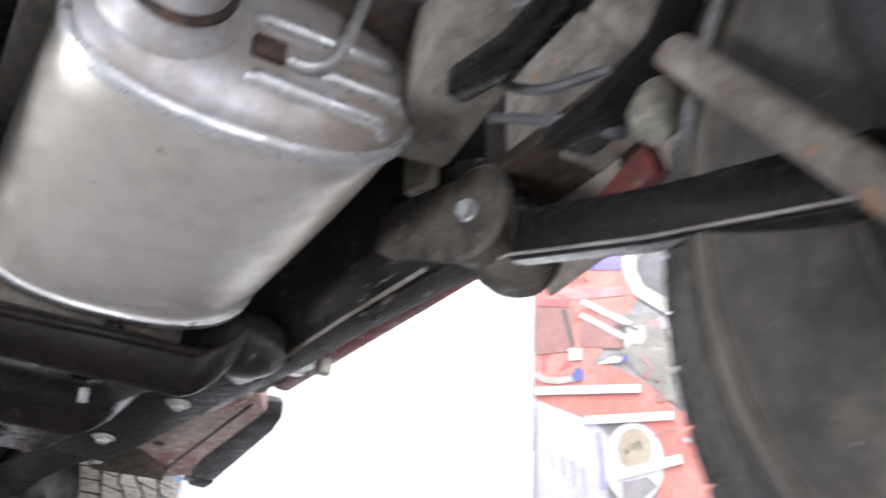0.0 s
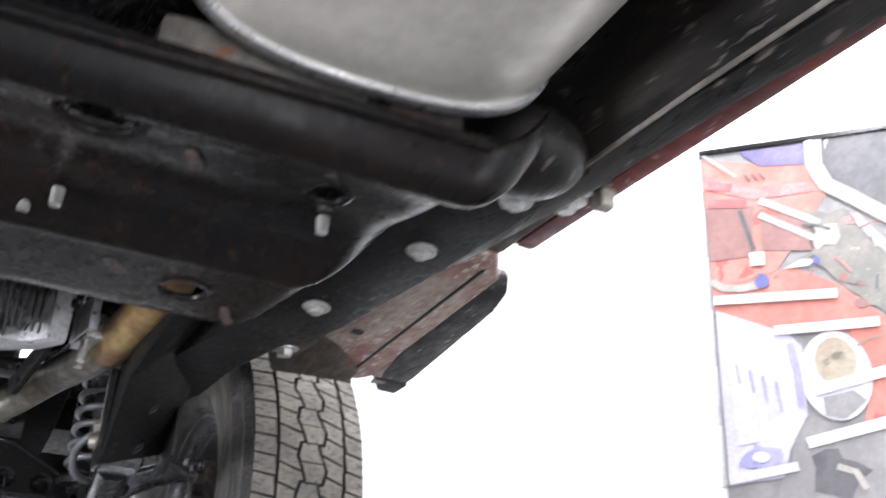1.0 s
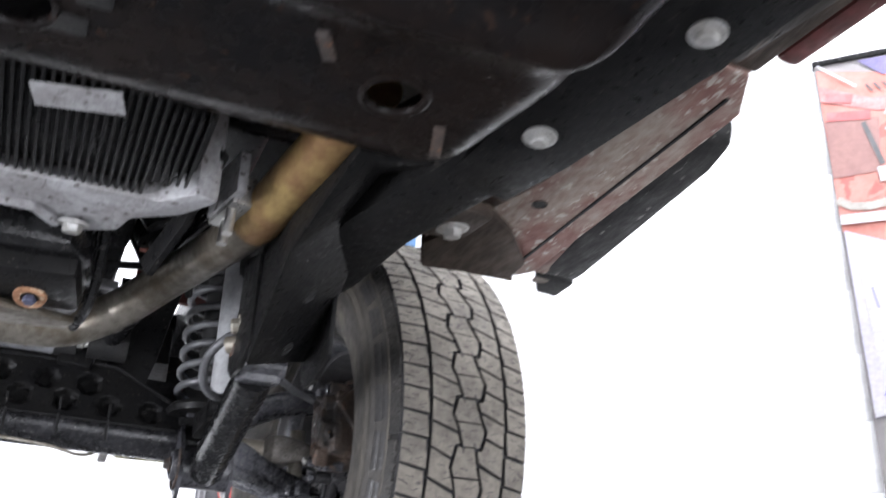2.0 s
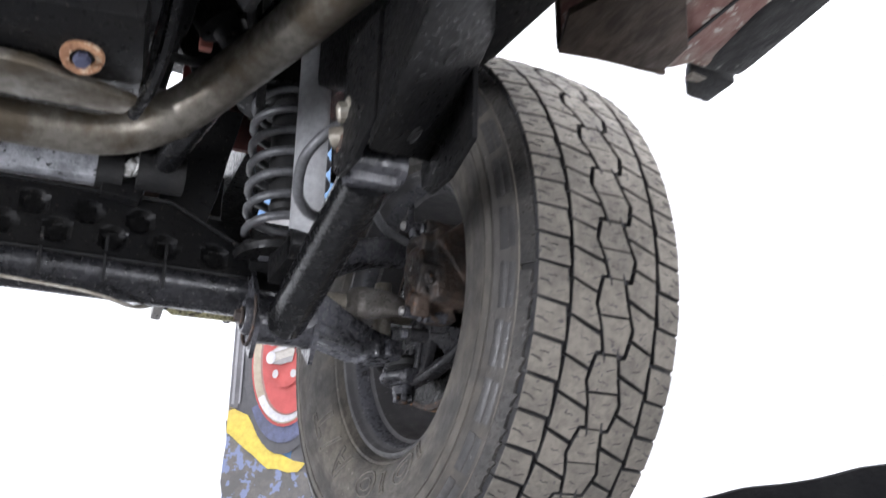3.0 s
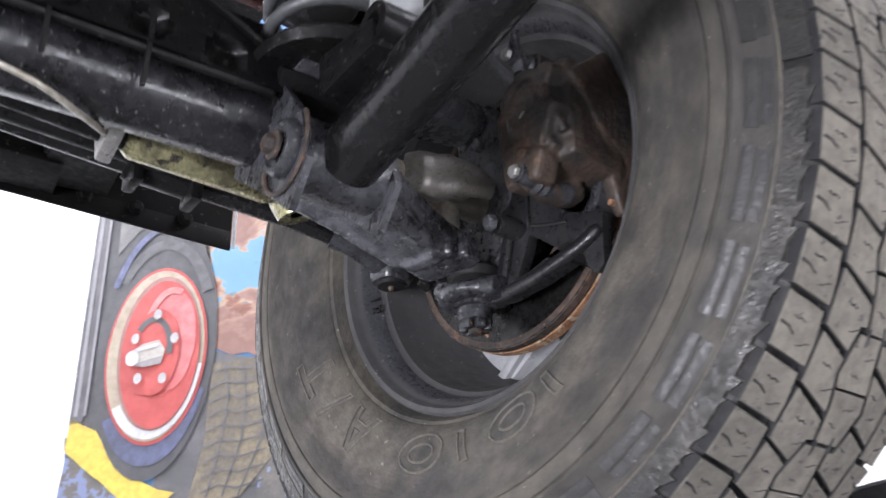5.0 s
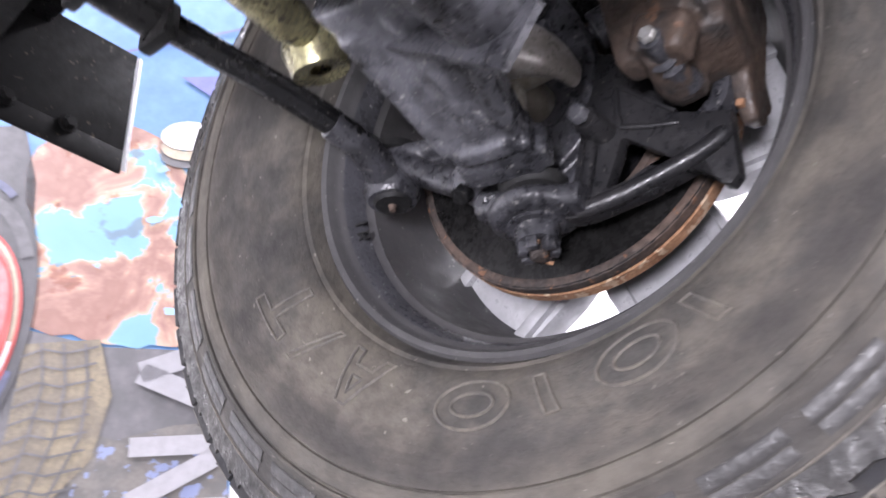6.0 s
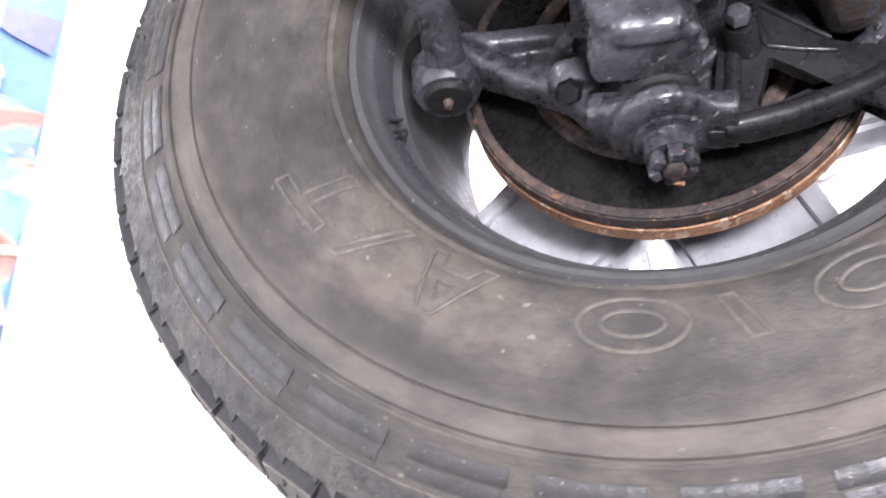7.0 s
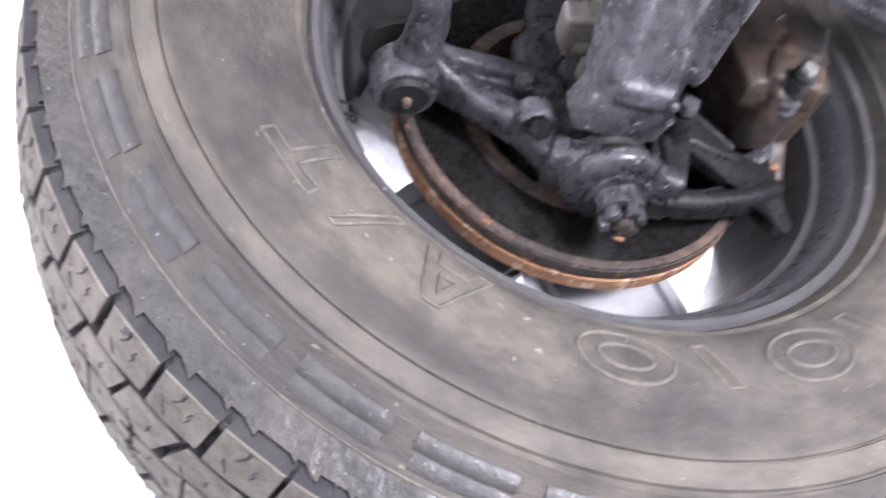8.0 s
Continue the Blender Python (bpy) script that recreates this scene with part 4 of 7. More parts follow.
def tyre_mesh():
    half = [(0.012, 0.203), (0.002, 0.2075), (-0.007, 0.2115), (-0.0135, 0.2145), (-0.0150, 0.2180), (-0.0185, 0.2195), (-0.0270, 0.232), (-0.0345, 0.250), (-0.0385, 0.270),
            (-0.0410, 0.289), (-0.0426, 0.3000), (-0.0424, 0.3022), (-0.0406, 0.3028), (-0.0406, 0.3036), (-0.0426, 0.3044), (-0.0424, 0.3100), (-0.0412, 0.3172), (-0.0390, 0.3182), (-0.0388, 0.3196),
            (-0.0410, 0.3204), (-0.0412, 0.3224), (-0.0394, 0.3240), (-0.0370, 0.3265), (-0.0360, 0.3275), (-0.0262, 0.3465), (-0.0240, 0.3497), (-0.0190, 0.3500), (-0.0176, 0.3545), (-0.0150, 0.3620), (-0.0118, 0.3690), (0.000, 0.3700), (0.02, 0.3710), (0.06, 0.3720)]
    return lathe(half + [(2 * TREAD_MID - x, r) for x, r in half[::-1]], 144)


def x_side(r):
    pts = [(0.2195, -0.0185), (0.232, -0.0270), (0.250, -0.0345), (0.270, -0.0385), (0.289, -0.0410), (0.301, -0.0425)]
    for (r0, x0), (r1, x1) in zip(pts, pts[1:]):
        if r <= r1:
            return x0 + (x1 - x0) * (r - r0) / (r1 - r0)
    return -0.0425


def side_outline(bm, points, ang, r0, radius=0.0013, closed=True, k=1.0):
    """A thin raised bead on the sidewall along points of (along, out) metres round a centre."""
    points = [(u * k, v * k) for u, v in points]
    path = []
    for k in range(len(points) if closed else len(points) - 1):
        p, q = points[k], points[(k + 1) % len(points)]
        n = max(1, int(math.dist(p, q) / 0.004))
        for s in range(n):
            u, v = p[0] + (q[0] - p[0]) * s / n, p[1] + (q[1] - p[1]) * s / n
            r = r0 + v
            a = radians(ang) + u / r0
            path.append((x_side(r) - 0.0004, r * math.cos(a), r * math.sin(a)))
    tube(path, radius, 6, bm, closed=closed)
    return bm


def rim_mesh():
    return lathe([(0.010, 0.2055), (-0.001, 0.2085), (-0.0045, 0.2060), (-0.0030, 0.2015), (0.003, 0.1985), (0.008, 0.1965), (0.010, 0.1935), (0.030, 0.1855), (0.034, 0.1800), (0.052, 0.1760), (0.062, 0.1745),
                  (0.075, 0.1700), (0.118, 0.1640), (0.128, 0.1590), (0.150, 0.1590), (0.178, 0.1880), (0.190, 0.2000), (0.196, 0.2085), (0.186, 0.2085), (0.178, 0.1960), (0.15, 0.185), (0.12, 0.179), (0.06, 0.182), (0.03, 0.196)], 96, closed=True)


def spoke_mesh():
    bm = bmesh.new()
    outline = []
    for r, a in ((0.045, -35.5), (0.092, -35.5), (0.118, -28), (0.150, -20.5), (0.162, -18.5), (0.162, 0), (0.162, 18.5), (0.150, 20.5), (0.118, 28), (0.092, 35.5), (0.045, 35.5)):
        outline.append((r * math.cos(radians(a)), r * math.sin(radians(a))))
    turn = Matrix(((0, 0, 1, 0), (1, 0, 0, 0), (0, 1, 0, 0), (0, 0, 0, 1)))
    slab(outline, 0.128, 0.158, bm, turn, 0.004)
    for sgn in (-1, 1):
        p0, p1 = (V((0.127, 0.095 * math.cos(radians(27 * sgn)), 0.095 * math.sin(radians(27 * sgn)))), V((0.127, 0.168 * math.cos(radians(14.5 * sgn)), 0.168 * math.sin(radians(14.5 * sgn)))))
        bar([p0, p1], (0.012, 0.012), bm, 0.003, up=(1, 0, 0))
    return bm


def rotor_meshes():
    faces = lathe([(0.050, 0.086), (0.050, 0.1375), (0.0505, 0.1395), (0.057, 0.1395), (0.058, 0.1375), (0.058, 0.086)], 72, closed=True)
    lathe([(0.066, 0.086), (0.066, 0.1375), (0.0665, 0.1395), (0.073, 0.1395), (0.074, 0.1375), (0.074, 0.086)], 72, faces, closed=True)
    return faces


wheel_meshes = {}
LETTER_ANG = (-54, -41.5, -29.5)


def road_wheel(m, detail):
    """A wheel with its tyre; detail gives the inside writing too."""
    if not wheel_meshes:
        wheel = part("road_wheel", rim_mesh(), "rim", car, "grey painted alloy wheel")
    else:
        wheel = part("road_wheel", wheel_meshes["rim"], "", car, "grey painted alloy wheel")
    wheel.matrix_local = m

    def add(name, make, mat, label="", mm=None):
        key = name
        if key not in wheel_meshes:
            ob = part(name, make(), mat, wheel, label, mm)
            wheel_meshes[key] = ob.data
        else:
            ob = part(name, wheel_meshes[key], "", wheel, label, mm)
        return ob

    wheel_meshes.setdefault("rim", wheel.data)
    add("tyre", tyre_mesh, "sidewall", "dusty black all-terrain tyre")
    if "tread_nick" not in wheel_meshes:
        store = bmesh.new()
        add("tread", lambda: tread_mesh(store), "tread", "dusty grey siped tread blocks").data.materials.append(M["groove"])
        tagged(add("tread_nick", lambda: store, "groove"), "fine dark sipes in the tread blocks", kind="stuff")
    else:
        add("tread", None, "tread", "dusty grey siped tread blocks")
        tagged(add("tread_nick", None, "groove"), "fine dark sipes in the tread blocks", kind="stuff")
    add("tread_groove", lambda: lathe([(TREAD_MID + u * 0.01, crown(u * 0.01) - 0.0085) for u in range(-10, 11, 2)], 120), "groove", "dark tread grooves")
    add("shoulder_band", lambda: lathe([(-0.0200, 0.3499), (-0.0186, 0.3540), (-0.0162, 0.3620), (-0.0132, 0.3692), (-0.0106, 0.3725), (0.002, 0.3728)], 120), "band", "dark recessed rubber between the shoulder lugs")
    add("mould_line", lambda: lathe([(-0.0236, 0.3486), (-0.0250, 0.3490), (-0.0254, 0.3496), (-0.0250, 0.3502), (-0.0232, 0.3506)], 120), "letter", "thin raised mould line")
    tagged(add("shoulder_pad", pad_mesh, "pad"), "smooth polished rubber pads below the lugs", kind="stuff")
    tagged(add("shoulder_lug", shoulder_mesh, "lug"), "scuffed saw-toothed rubber shoulder lugs", kind="stuff")
    add("rim_lip", lambda: lathe([(0.0095, 0.1945), (0.0105, 0.1930), (0.0295, 0.1853), (0.0305, 0.1862)], 96), "rimlip", "worn bare rim edge")
    for k in range(5):
        add("spoke", spoke_mesh, "spoke", "", Matrix.Rotation(radians(-38 - 72 * k), 4, "X"))
    if detail:
        for ang in (-78.5, -106):
            badge = bmesh.new()
            for g in (1.15, 0.66):
                side_outline(badge, [(0.033 * g * math.cos(t * 0.2618), 0.020 * g ** 1.3 * math.sin(t * 0.2618)) for t in range(24)], ang, 0.2455, k=0.74)
            part("raised_oval", badge, "letter", wheel, "raised rubber oval")
        for ang in (-91, -117):
            part("raised_bar", side_outline(bmesh.new(), [(-0.014, 0.020), (-0.002, 0.020), (0.014, -0.020), (0.002, -0.020)], ang, 0.2455, k=0.74), "letter", wheel, "raised rubber bar")
        glyphs = bmesh.new()
        side_outline(glyphs, [(-0.030, -0.026), (-0.006, 0.027), (0.006, 0.027), (0.030, -0.026), (0.018, -0.026), (0.012, -0.012), (-0.012, -0.012), (-0.018, -0.026)], LETTER_ANG[0], 0.2455, k=0.74)
        side_outline(glyphs, [(-0.007, -0.001), (0.0, 0.016), (0.007, -0.001)], LETTER_ANG[0], 0.2455, k=0.74)
        side_outline(glyphs, [(-0.016, -0.026), (0.010, 0.027), (0.018, 0.027), (-0.008, -0.026)], LETTER_ANG[1], 0.2455, k=0.74)
        side_outline(glyphs, [(-0.030, 0.027), (0.030, 0.027), (0.030, 0.016), (0.006, 0.016), (0.006, -0.026), (-0.006, -0.026), (-0.006, 0.016), (-0.030, 0.016)], LETTER_ANG[2], 0.2455, k=0.74)
        part("raised_writing", glyphs, "letter", wheel, "raised rubber letters A/T")
        mark = words("LR", 0.020, 0.0006)
        mark.materials.append(M["rubber"])
        a = radians(-14)
        rad_v, tan_v, out_v = V((0, math.cos(a), math.sin(a))), V((0, -math.sin(a), math.cos(a))), V((-0.9, -0.38 * math.cos(a), -0.38 * math.sin(a))).normalized()
        up_v = out_v.cross(tan_v * -1).normalized()
        basis = Matrix(((tan_v * -1).to_4d(), up_v.to_4d(), out_v.to_4d(), (0, 0, 0, 1))).transposed()
        basis[3][0] = basis[3][1] = basis[3][2] = 0
        basis.translation = V((0.019, 0, 0)) + rad_v * 0.1875
        part("paint_mark", mark, "", wheel, "black paint mark LR", basis)
    return wheel


FRONT = pose(0.584, 0, 0, 0, -1.31, 5.25)
road_wheel(FRONT, True)
road_wheel(pose(0.702, -2.337, -0.065), False)

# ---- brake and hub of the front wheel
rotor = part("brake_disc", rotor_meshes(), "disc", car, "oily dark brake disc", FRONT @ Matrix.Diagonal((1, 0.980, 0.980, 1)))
part("disc_edge", lathe([(0.0500, 0.1372), (0.0506, 0.1400), (0.0590, 0.1404), (0.0600, 0.1390)], 96), "rust", rotor, "brown rusty disc edge")
part("disc_edge", lathe([(0.0615, 0.1390), (0.0622, 0.1408), (0.0735, 0.1408), (0.0745, 0.1375)], 96), "rustlight", rotor, "light rusty disc edge")
part("disc_rust", lathe([(0.0497, 0.1318), (0.0494, 0.1325), (0.0494, 0.1372), (0.0499, 0.1382)], 96), "rust", rotor, "rusty outer ring of the disc face")
part("disc_rust", lathe([(0.0497, 0.0955), (0.0494, 0.0948), (0.0490, 0.0870), (0.0499, 0.0850)], 72), "rust", rotor, "rusty inner ring of the disc face")
vanes = bmesh.new()
for k in range(44):
    a = 2 * math.pi * k / 44
    block((0.062, 0.116 * math.cos(a), 0.116 * math.sin(a)), (0.009, 0.045, 0.0045), vanes, Matrix.Rotation(a, 4, "X"))
part("cooling_vane", vanes, "rustlight", rotor, "rusty vanes between the disc faces")
part("disc_bell", lathe([(0.0485, 0.0895), (0.0475, 0.0865), (0.0485, 0.0835), (0.075, 0.078), (0.09, 0.076), (0.09, 0.03)], 48), "rust", rotor, "rusty inner edge of the disc")
hub = part("wheel_hub", lathe([(0.01, 0.0), (0.01, 0.026), (0.022, 0.030), (0.024, 0.046), (0.046, 0.048), (0.048, 0.06), (0.13, 0.06), (0.13, 0.0)], 32), "cast", car, "greasy cast wheel hub", FRONT)
for x, y, z in ((0.592, -0.014, 0.058), (0.576, -0.0455, -0.047), (0.592, 0.060, -0.016)):
    part("hub_bolt", bolt((x, y, z), (-1, 0, -0.05), 0.0075, 0.009, 0.0), "castdust", hub, "steel hub bolt").matrix_parent_inverse = FRONT.inverted()

shaft = part("axle_shaft", tube([(0.42, -0.012, -0.006), (0.605, 0.004, -0.002)], 0.0165, 18), "joint", car, "bare forged steel drive shaft")
uj = lathe([(0.492, 0.017), (0.498, 0.026), (0.506, 0.033), (0.520, 0.036), (0.528, 0.034), (0.532, 0.026)], 28, None, Matrix.Translation((0.0, -0.002, -0.004)))
bar([(0.522, 0.023, -0.012), (0.548, 0.025, -0.008), (0.566, 0.023, -0.004)], [(0.018, 0.052), (0.014, 0.044), (0.012, 0.026)], uj, 0.004, up=(0, 1, 0))
limb([(0.508, -0.006, -0.004), (0.530, -0.030, -0.005), (0.552, -0.043, -0.008), (0.574, -0.046, -0.013)], [(0.046, 0.046), (0.026, 0.044), (0.014, 0.034), (0.011, 0.022)], uj)
casting(part("shaft_yoke", uj, "forged", shaft, "grey brown forged yoke"), 0.0018, 4)
part("joint_cross", tube([(0.553, -0.036, -0.006), (0.553, 0.034, -0.004)], 0.0125, 16, tube([(0.553, -0.001, -0.045), (0.553, -0.001, 0.036)], 0.0125, 16)), "joint", shaft)

# ---- the inner yoke at the axle's end, its ball joint and the steering knuckle
yoke = limb([(0.395, -0.014, -0.014), (0.440, -0.008, -0.026), (0.490, 0.002, -0.043), (0.530, 0.008, -0.055), (0.560, 0.010, -0.058)],
            [(0.086, 0.074), (0.078, 0.058), (0.068, 0.046), (0.060, 0.042), (0.054, 0.034)], None, power=4.5)
limb([(0.395, -0.010, 0.014), (0.440, -0.006, 0.040), (0.490, 0.0, 0.068), (0.540, 0.004, 0.086), (0.590, 0.006, 0.092)],
     [(0.084, 0.070), (0.074, 0.050), (0.066, 0.044), (0.060, 0.040), (0.054, 0.036)], yoke)
for off, thick in ((-0.036, 0.0085), (-0.006, 0.0065), (0.028, 0.0075)):
    tube(smooth_path([(0.405, -0.012 + off, -0.048), (0.445, -0.006 + off, -0.053), (0.490, 0.002 + off * 0.85, -0.064), (0.520, 0.007 + off * 0.75, -0.072)], 4), [thick] * 12 + [thick * 0.7], 10, yoke)
block((0.551, 0.0105, -0.062), (0.044, 0.057, 0.030), yoke, Matrix.Rotation(radians(20), 4, "Z"), 0.004)
block((0.530, 0.0065, -0.073), (0.016, 0.036, 0.014), yoke, Matrix.Rotation(radians(14), 4, "Z"), 0.003)
for yy, xx in ((-0.016, 0.566), (0.036, 0.548)):
    block((xx, yy, -0.062), (0.026, 0.012, 0.024), yoke, Matrix.Rotation(radians(20), 4, "Z"), 0.003)
yoke_ob = casting(part("axle_yoke", yoke, "castdust", car, "dusty black cast axle yoke"), 0.0022, 2)
BJ = Matrix.Translation((0.592, 0.011, 0)) @ Matrix.Rotation(radians(90), 4, "Y")
part("ball_boot", lathe([(0.066, 0.020), (0.072, 0.026), (0.078, 0.0245), (0.080, 0.0225), (0.084, 0.025), (0.089, 0.0265), (0.094, 0.022)], 24, None, BJ), "rubber", yoke_ob, "black rubber ball joint boot")
nut = lathe([(0.104, 0.0), (0.104, 0.021), (0.108, 0.021), (0.109, 0.0165), (0.121, 0.0160), (0.1215, 0.0)], 24, None, BJ)
part("castle_nut", nut, "cast", yoke_ob, "castle nut of the ball joint")
for k in range(6):
    a = radians(60 * k + 14)
    part("nut_tooth", block((0.592 + 0.0115 * math.cos(a), 0.011 + 0.0115 * math.sin(a), -0.125), (0.007, 0.0085, 0.010), None, Matrix.Rotation(a, 4, "Z"), 0.0015), "cast", yoke_ob)
part("joint_stud", tube([(0.592, 0.011, -0.121), (0.592, 0.011, -0.131), (0.592, 0.011, -0.133)], [0.0075, 0.0070, 0.0050], 14), "rust", yoke_ob, "rusty stud end")
part("cotter_pin", tube(smooth_path([(0.580, 0.004, -0.126), (0.592, 0.011, -0.127), (0.602, 0.015, -0.1275), (0.605, 0.012, -0.130), (0.603, 0.008, -0.133)], 4), 0.0015, 6), "rustlight", yoke_ob, "rusty split pin")

kn = lathe([(0.090, 0.0), (0.090, 0.032), (0.094, 0.035), (0.101, 0.034), (0.105, 0.027), (0.105, 0.0)], 28, None, BJ)
# foot of the knuckle, then the web up to the hub
limb([(0.594, 0.052, -0.076), (0.594, 0.012, -0.092), (0.598, -0.032, -0.101)], [(0.040, 0.024), (0.052, 0.022), (0.042, 0.022)], kn)
limb([(0.600, 0.008, -0.095), (0.614, 0.004, -0.072), (0.616, 0.0, -0.03)], [(0.064, 0.018), (0.066, 0.020), (0.080, 0.020)], kn, up=(1, 0, 0))
slab([(-0.036, -0.044), (-0.050, 0.02), (-0.038, 0.066), (0.018, 0.072), (0.056, 0.042), (0.060, -0.026), (0.048, -0.058), (0.0, -0.066)], 0.598, 0.616, kn, Matrix(((0, 0, 1, 0), (1, 0, 0, 0), (0, 1, 0, 0), (0, 0, 0, 1))), 0.005)
limb([(0.592, 0.006, 0.10), (0.604, 0.004, 0.085), (0.608, 0.002, 0.05)], [(0.055, 0.02), (0.07, 0.02), (0.09, 0.02)], kn, up=(1, 0, 0))
# forward arm to the tie rod: lower edge, upper edge and the web between
limb([(0.594, 0.046, -0.076), (0.592, 0.062, -0.054), (0.590, 0.100, -0.026), (0.582, 0.142, 0.002)], [(0.026, 0.024), (0.026, 0.024), (0.026, 0.022), (0.042, 0.016)], kn)
limb([(0.604, 0.030, -0.006), (0.598, 0.070, 0.002), (0.588, 0.110, 0.002), (0.582, 0.142, 0.004)], [(0.024, 0.020), (0.022, 0.018), (0.024, 0.016), (0.040, 0.014)], kn)
limb([(0.604, 0.040, -0.035), (0.600, 0.075, -0.020), (0.592, 0.115, -0.006)], [(0.010, 0.050), (0.010, 0.034), (0.010, 0.022)], kn)
lathe([(0.044, 0.0), (0.044, 0.014), (0.062, 0.014), (0.062, 0.0)], 18, kn, Matrix.Translation((0.580, 0.060, 0)) @ Matrix.Rotation(radians(90), 4, "Y"))
# rearward shoulder that carries the caliper
limb([(0.602, -0.050, 0.045), (0.618, -0.094, 0.062), (0.640, -0.118, 0.066)], [(0.022, 0.034), (0.02, 0.03), (0.02, 0.03)], kn)
knuckle = casting(part("steering_knuckle", kn, "cast", car, "black cast steering knuckle"), 0.0020, 2)


def pierced_plate(outer, inner, a, b, m):
    """A plate with one hole: outer and inner outlines hold as many points, from z = a to z = b."""
    own = bmesh.new()
    rings = [[own.verts.new((x, y, z)) for x, y in line] for line, z in ((outer, a), (inner, a), (inner, b), (outer, b))]
    k = len(outer)
    for p, q in zip(rings, rings[1:] + rings[:1]):
        for j in range(k):
            own.faces.new((p[j], p[(j + 1) % k], q[(j + 1) % k], q[j]))
    bmesh.ops.recalc_face_normals(own, faces=list(own.faces))
    sharp = [e for e in own.edges if len(e.link_faces) == 2 and e.calc_face_angle(0) > 1.0]
    bmesh.ops.bevel(own, geom=sharp, offset=0.0018, segments=2, affect="EDGES", profile=0.6)
    return blend(None, own, m)


LEAN = Matrix(((-0.28, 0, 1, 0.588), (1, 0, 0, 0), (0, 1, 0, 0), (0, 0, 0, 1)))
part("caliper_bracket", pierced_plate(
    [(-0.012, -0.110), (-0.035, -0.1125), (-0.070, -0.1055), (-0.1125, -0.0915), (-0.1175, -0.112), (-0.1225, -0.1145), (-0.129, -0.1075), (-0.131, -0.070), (-0.1325, -0.057), (-0.107, -0.050), (-0.097, -0.046), (-0.085, -0.015), (-0.060, 0.020), (-0.036, 0.030), (-0.036, -0.010), (-0.030, -0.045), (-0.0205, -0.085)],
    [(-0.0440, -0.0925), (-0.0450, -0.0938), (-0.0640, -0.0895), (-0.0800, -0.0838), (-0.0850, -0.0817), (-0.0868, -0.0806), (-0.0866, -0.0796), (-0.0855, -0.0785), (-0.0830, -0.0765), (-0.0780, -0.0722), (-0.0720, -0.0670), (-0.0640, -0.0598), (-0.0600, -0.0568), (-0.0583, -0.0566), (-0.0573, -0.0580), (-0.0540, -0.0680), (-0.0470, -0.0850)],
    0.0, 0.012, LEAN), "bracketpaint", knuckle, "black painted caliper bracket with a three-cornered opening", sharp=30)
for line, r0 in (([(-0.022, -0.1075), (-0.050, -0.1035), (-0.0732, -0.0970), (-0.107, -0.0855), (-0.1285, -0.0735)], 0.0068),
                 ([(-0.060, -0.010), (-0.078, -0.028), (-0.0975, -0.0465)], 0.0022), ([(-0.0587, -0.0475), (-0.078, -0.0530), (-0.0979, -0.0565)], 0.0024),
                 ([(-0.0385, -0.050), (-0.0335, -0.075), (-0.027, -0.098)], 0.0052), ([(-0.059, -0.012), (-0.0585, -0.030), (-0.0587, -0.0475)], 0.0026)):
    path = smooth_path([LEAN @ V((a, b, -0.0005)) for a, b in line], 5)
    part("bracket_rib", tube(path, [r0 * (0.75 if k in (0, len(path) - 1) else 1.0) for k in range(len(path))], 12), "bracketpaint", knuckle, "raised cast rib")
part("bracket_boss", lathe([(0.577, 0.0), (0.577, 0.0085), (0.579, 0.0095), (0.612, 0.0105), (0.612, 0.0)], 20, None, Matrix.Translation((0, -0.0455, -0.047))), "bracketpaint", knuckle)
part("stop_bolt", bolt((0.577, 0.060, -0.060), (-0.6, 0.15, -0.8), 0.0085, 0.012, 0.0), "blackgloss", knuckle)

# ---- brake caliper
cal = block((0.604, -0.132, 0.020), (0.078, 0.052, 0.104), None, Matrix.Rotation(radians(8), 4, "Z"), 0.012)
# piston housing with its raised rim, then the outer leg over the disc
lathe([(0.549, 0.0), (0.549, 0.019), (0.551, 0.023), (0.556, 0.0245), (0.558, 0.031), (0.566, 0.034), (0.60, 0.035)], 32, cal, Matrix.Translation((0, -0.121, 0.026)))
block((0.560, -0.140, 0.004), (0.022, 0.030, 0.040), cal, Matrix.Rotation(radians(32), 4, "X"), 0.004)
block((0.566, -0.139, -0.016), (0.018, 0.018, 0.022), cal, Matrix.Rotation(radians(-20), 4, "X"), 0.003)
bar([(0.592, -0.156, 0.070), (0.634, -0.150, 0.020), (0.640, -0.142, -0.020), (0.650, -0.138, -0.060)], [(0.060, 0.022), (0.064, 0.022), (0.040, 0.018), (0.022, 0.012)], cal, 0.004, up=(0, 1, 0))
block((0.668, -0.116, 0.012), (0.030, 0.056, 0.100), cal, None, 0.008)
block((0.568, -0.108, 0.004), (0.030, 0.054, 0.084), cal, Matrix.Rotation(radians(-6), 4, "X"), 0.009)
block((0.560, -0.122, -0.030), (0.026, 0.040, 0.030), cal, Matrix.Rotation(radians(24), 4, "X"), 0.006)
limb([(0.560, -0.117, -0.035), (0.590, -0.112, -0.038), (0.606, -0.112, -0.030)], [(0.026, 0.026), (0.030, 0.028), (0.034, 0.040)], cal)
limb([(0.568, -0.116, 0.082), (0.590, -0.114, 0.080), (0.610, -0.116, 0.066)], [(0.026, 0.026), (0.030, 0.030), (0.034, 0.040)], cal)
tube(smooth_path([(0.556, -0.098, 0.048), (0.552, -0.108, 0.056), (0.552, -0.124, 0.060), (0.556, -0.140, 0.054)], 4), 0.0052, 10, cal)
tube(smooth_path([(0.553, -0.146, 0.036), (0.556, -0.153, 0.012), (0.566, -0.156, -0.010)], 4), 0.0046, 10, cal)
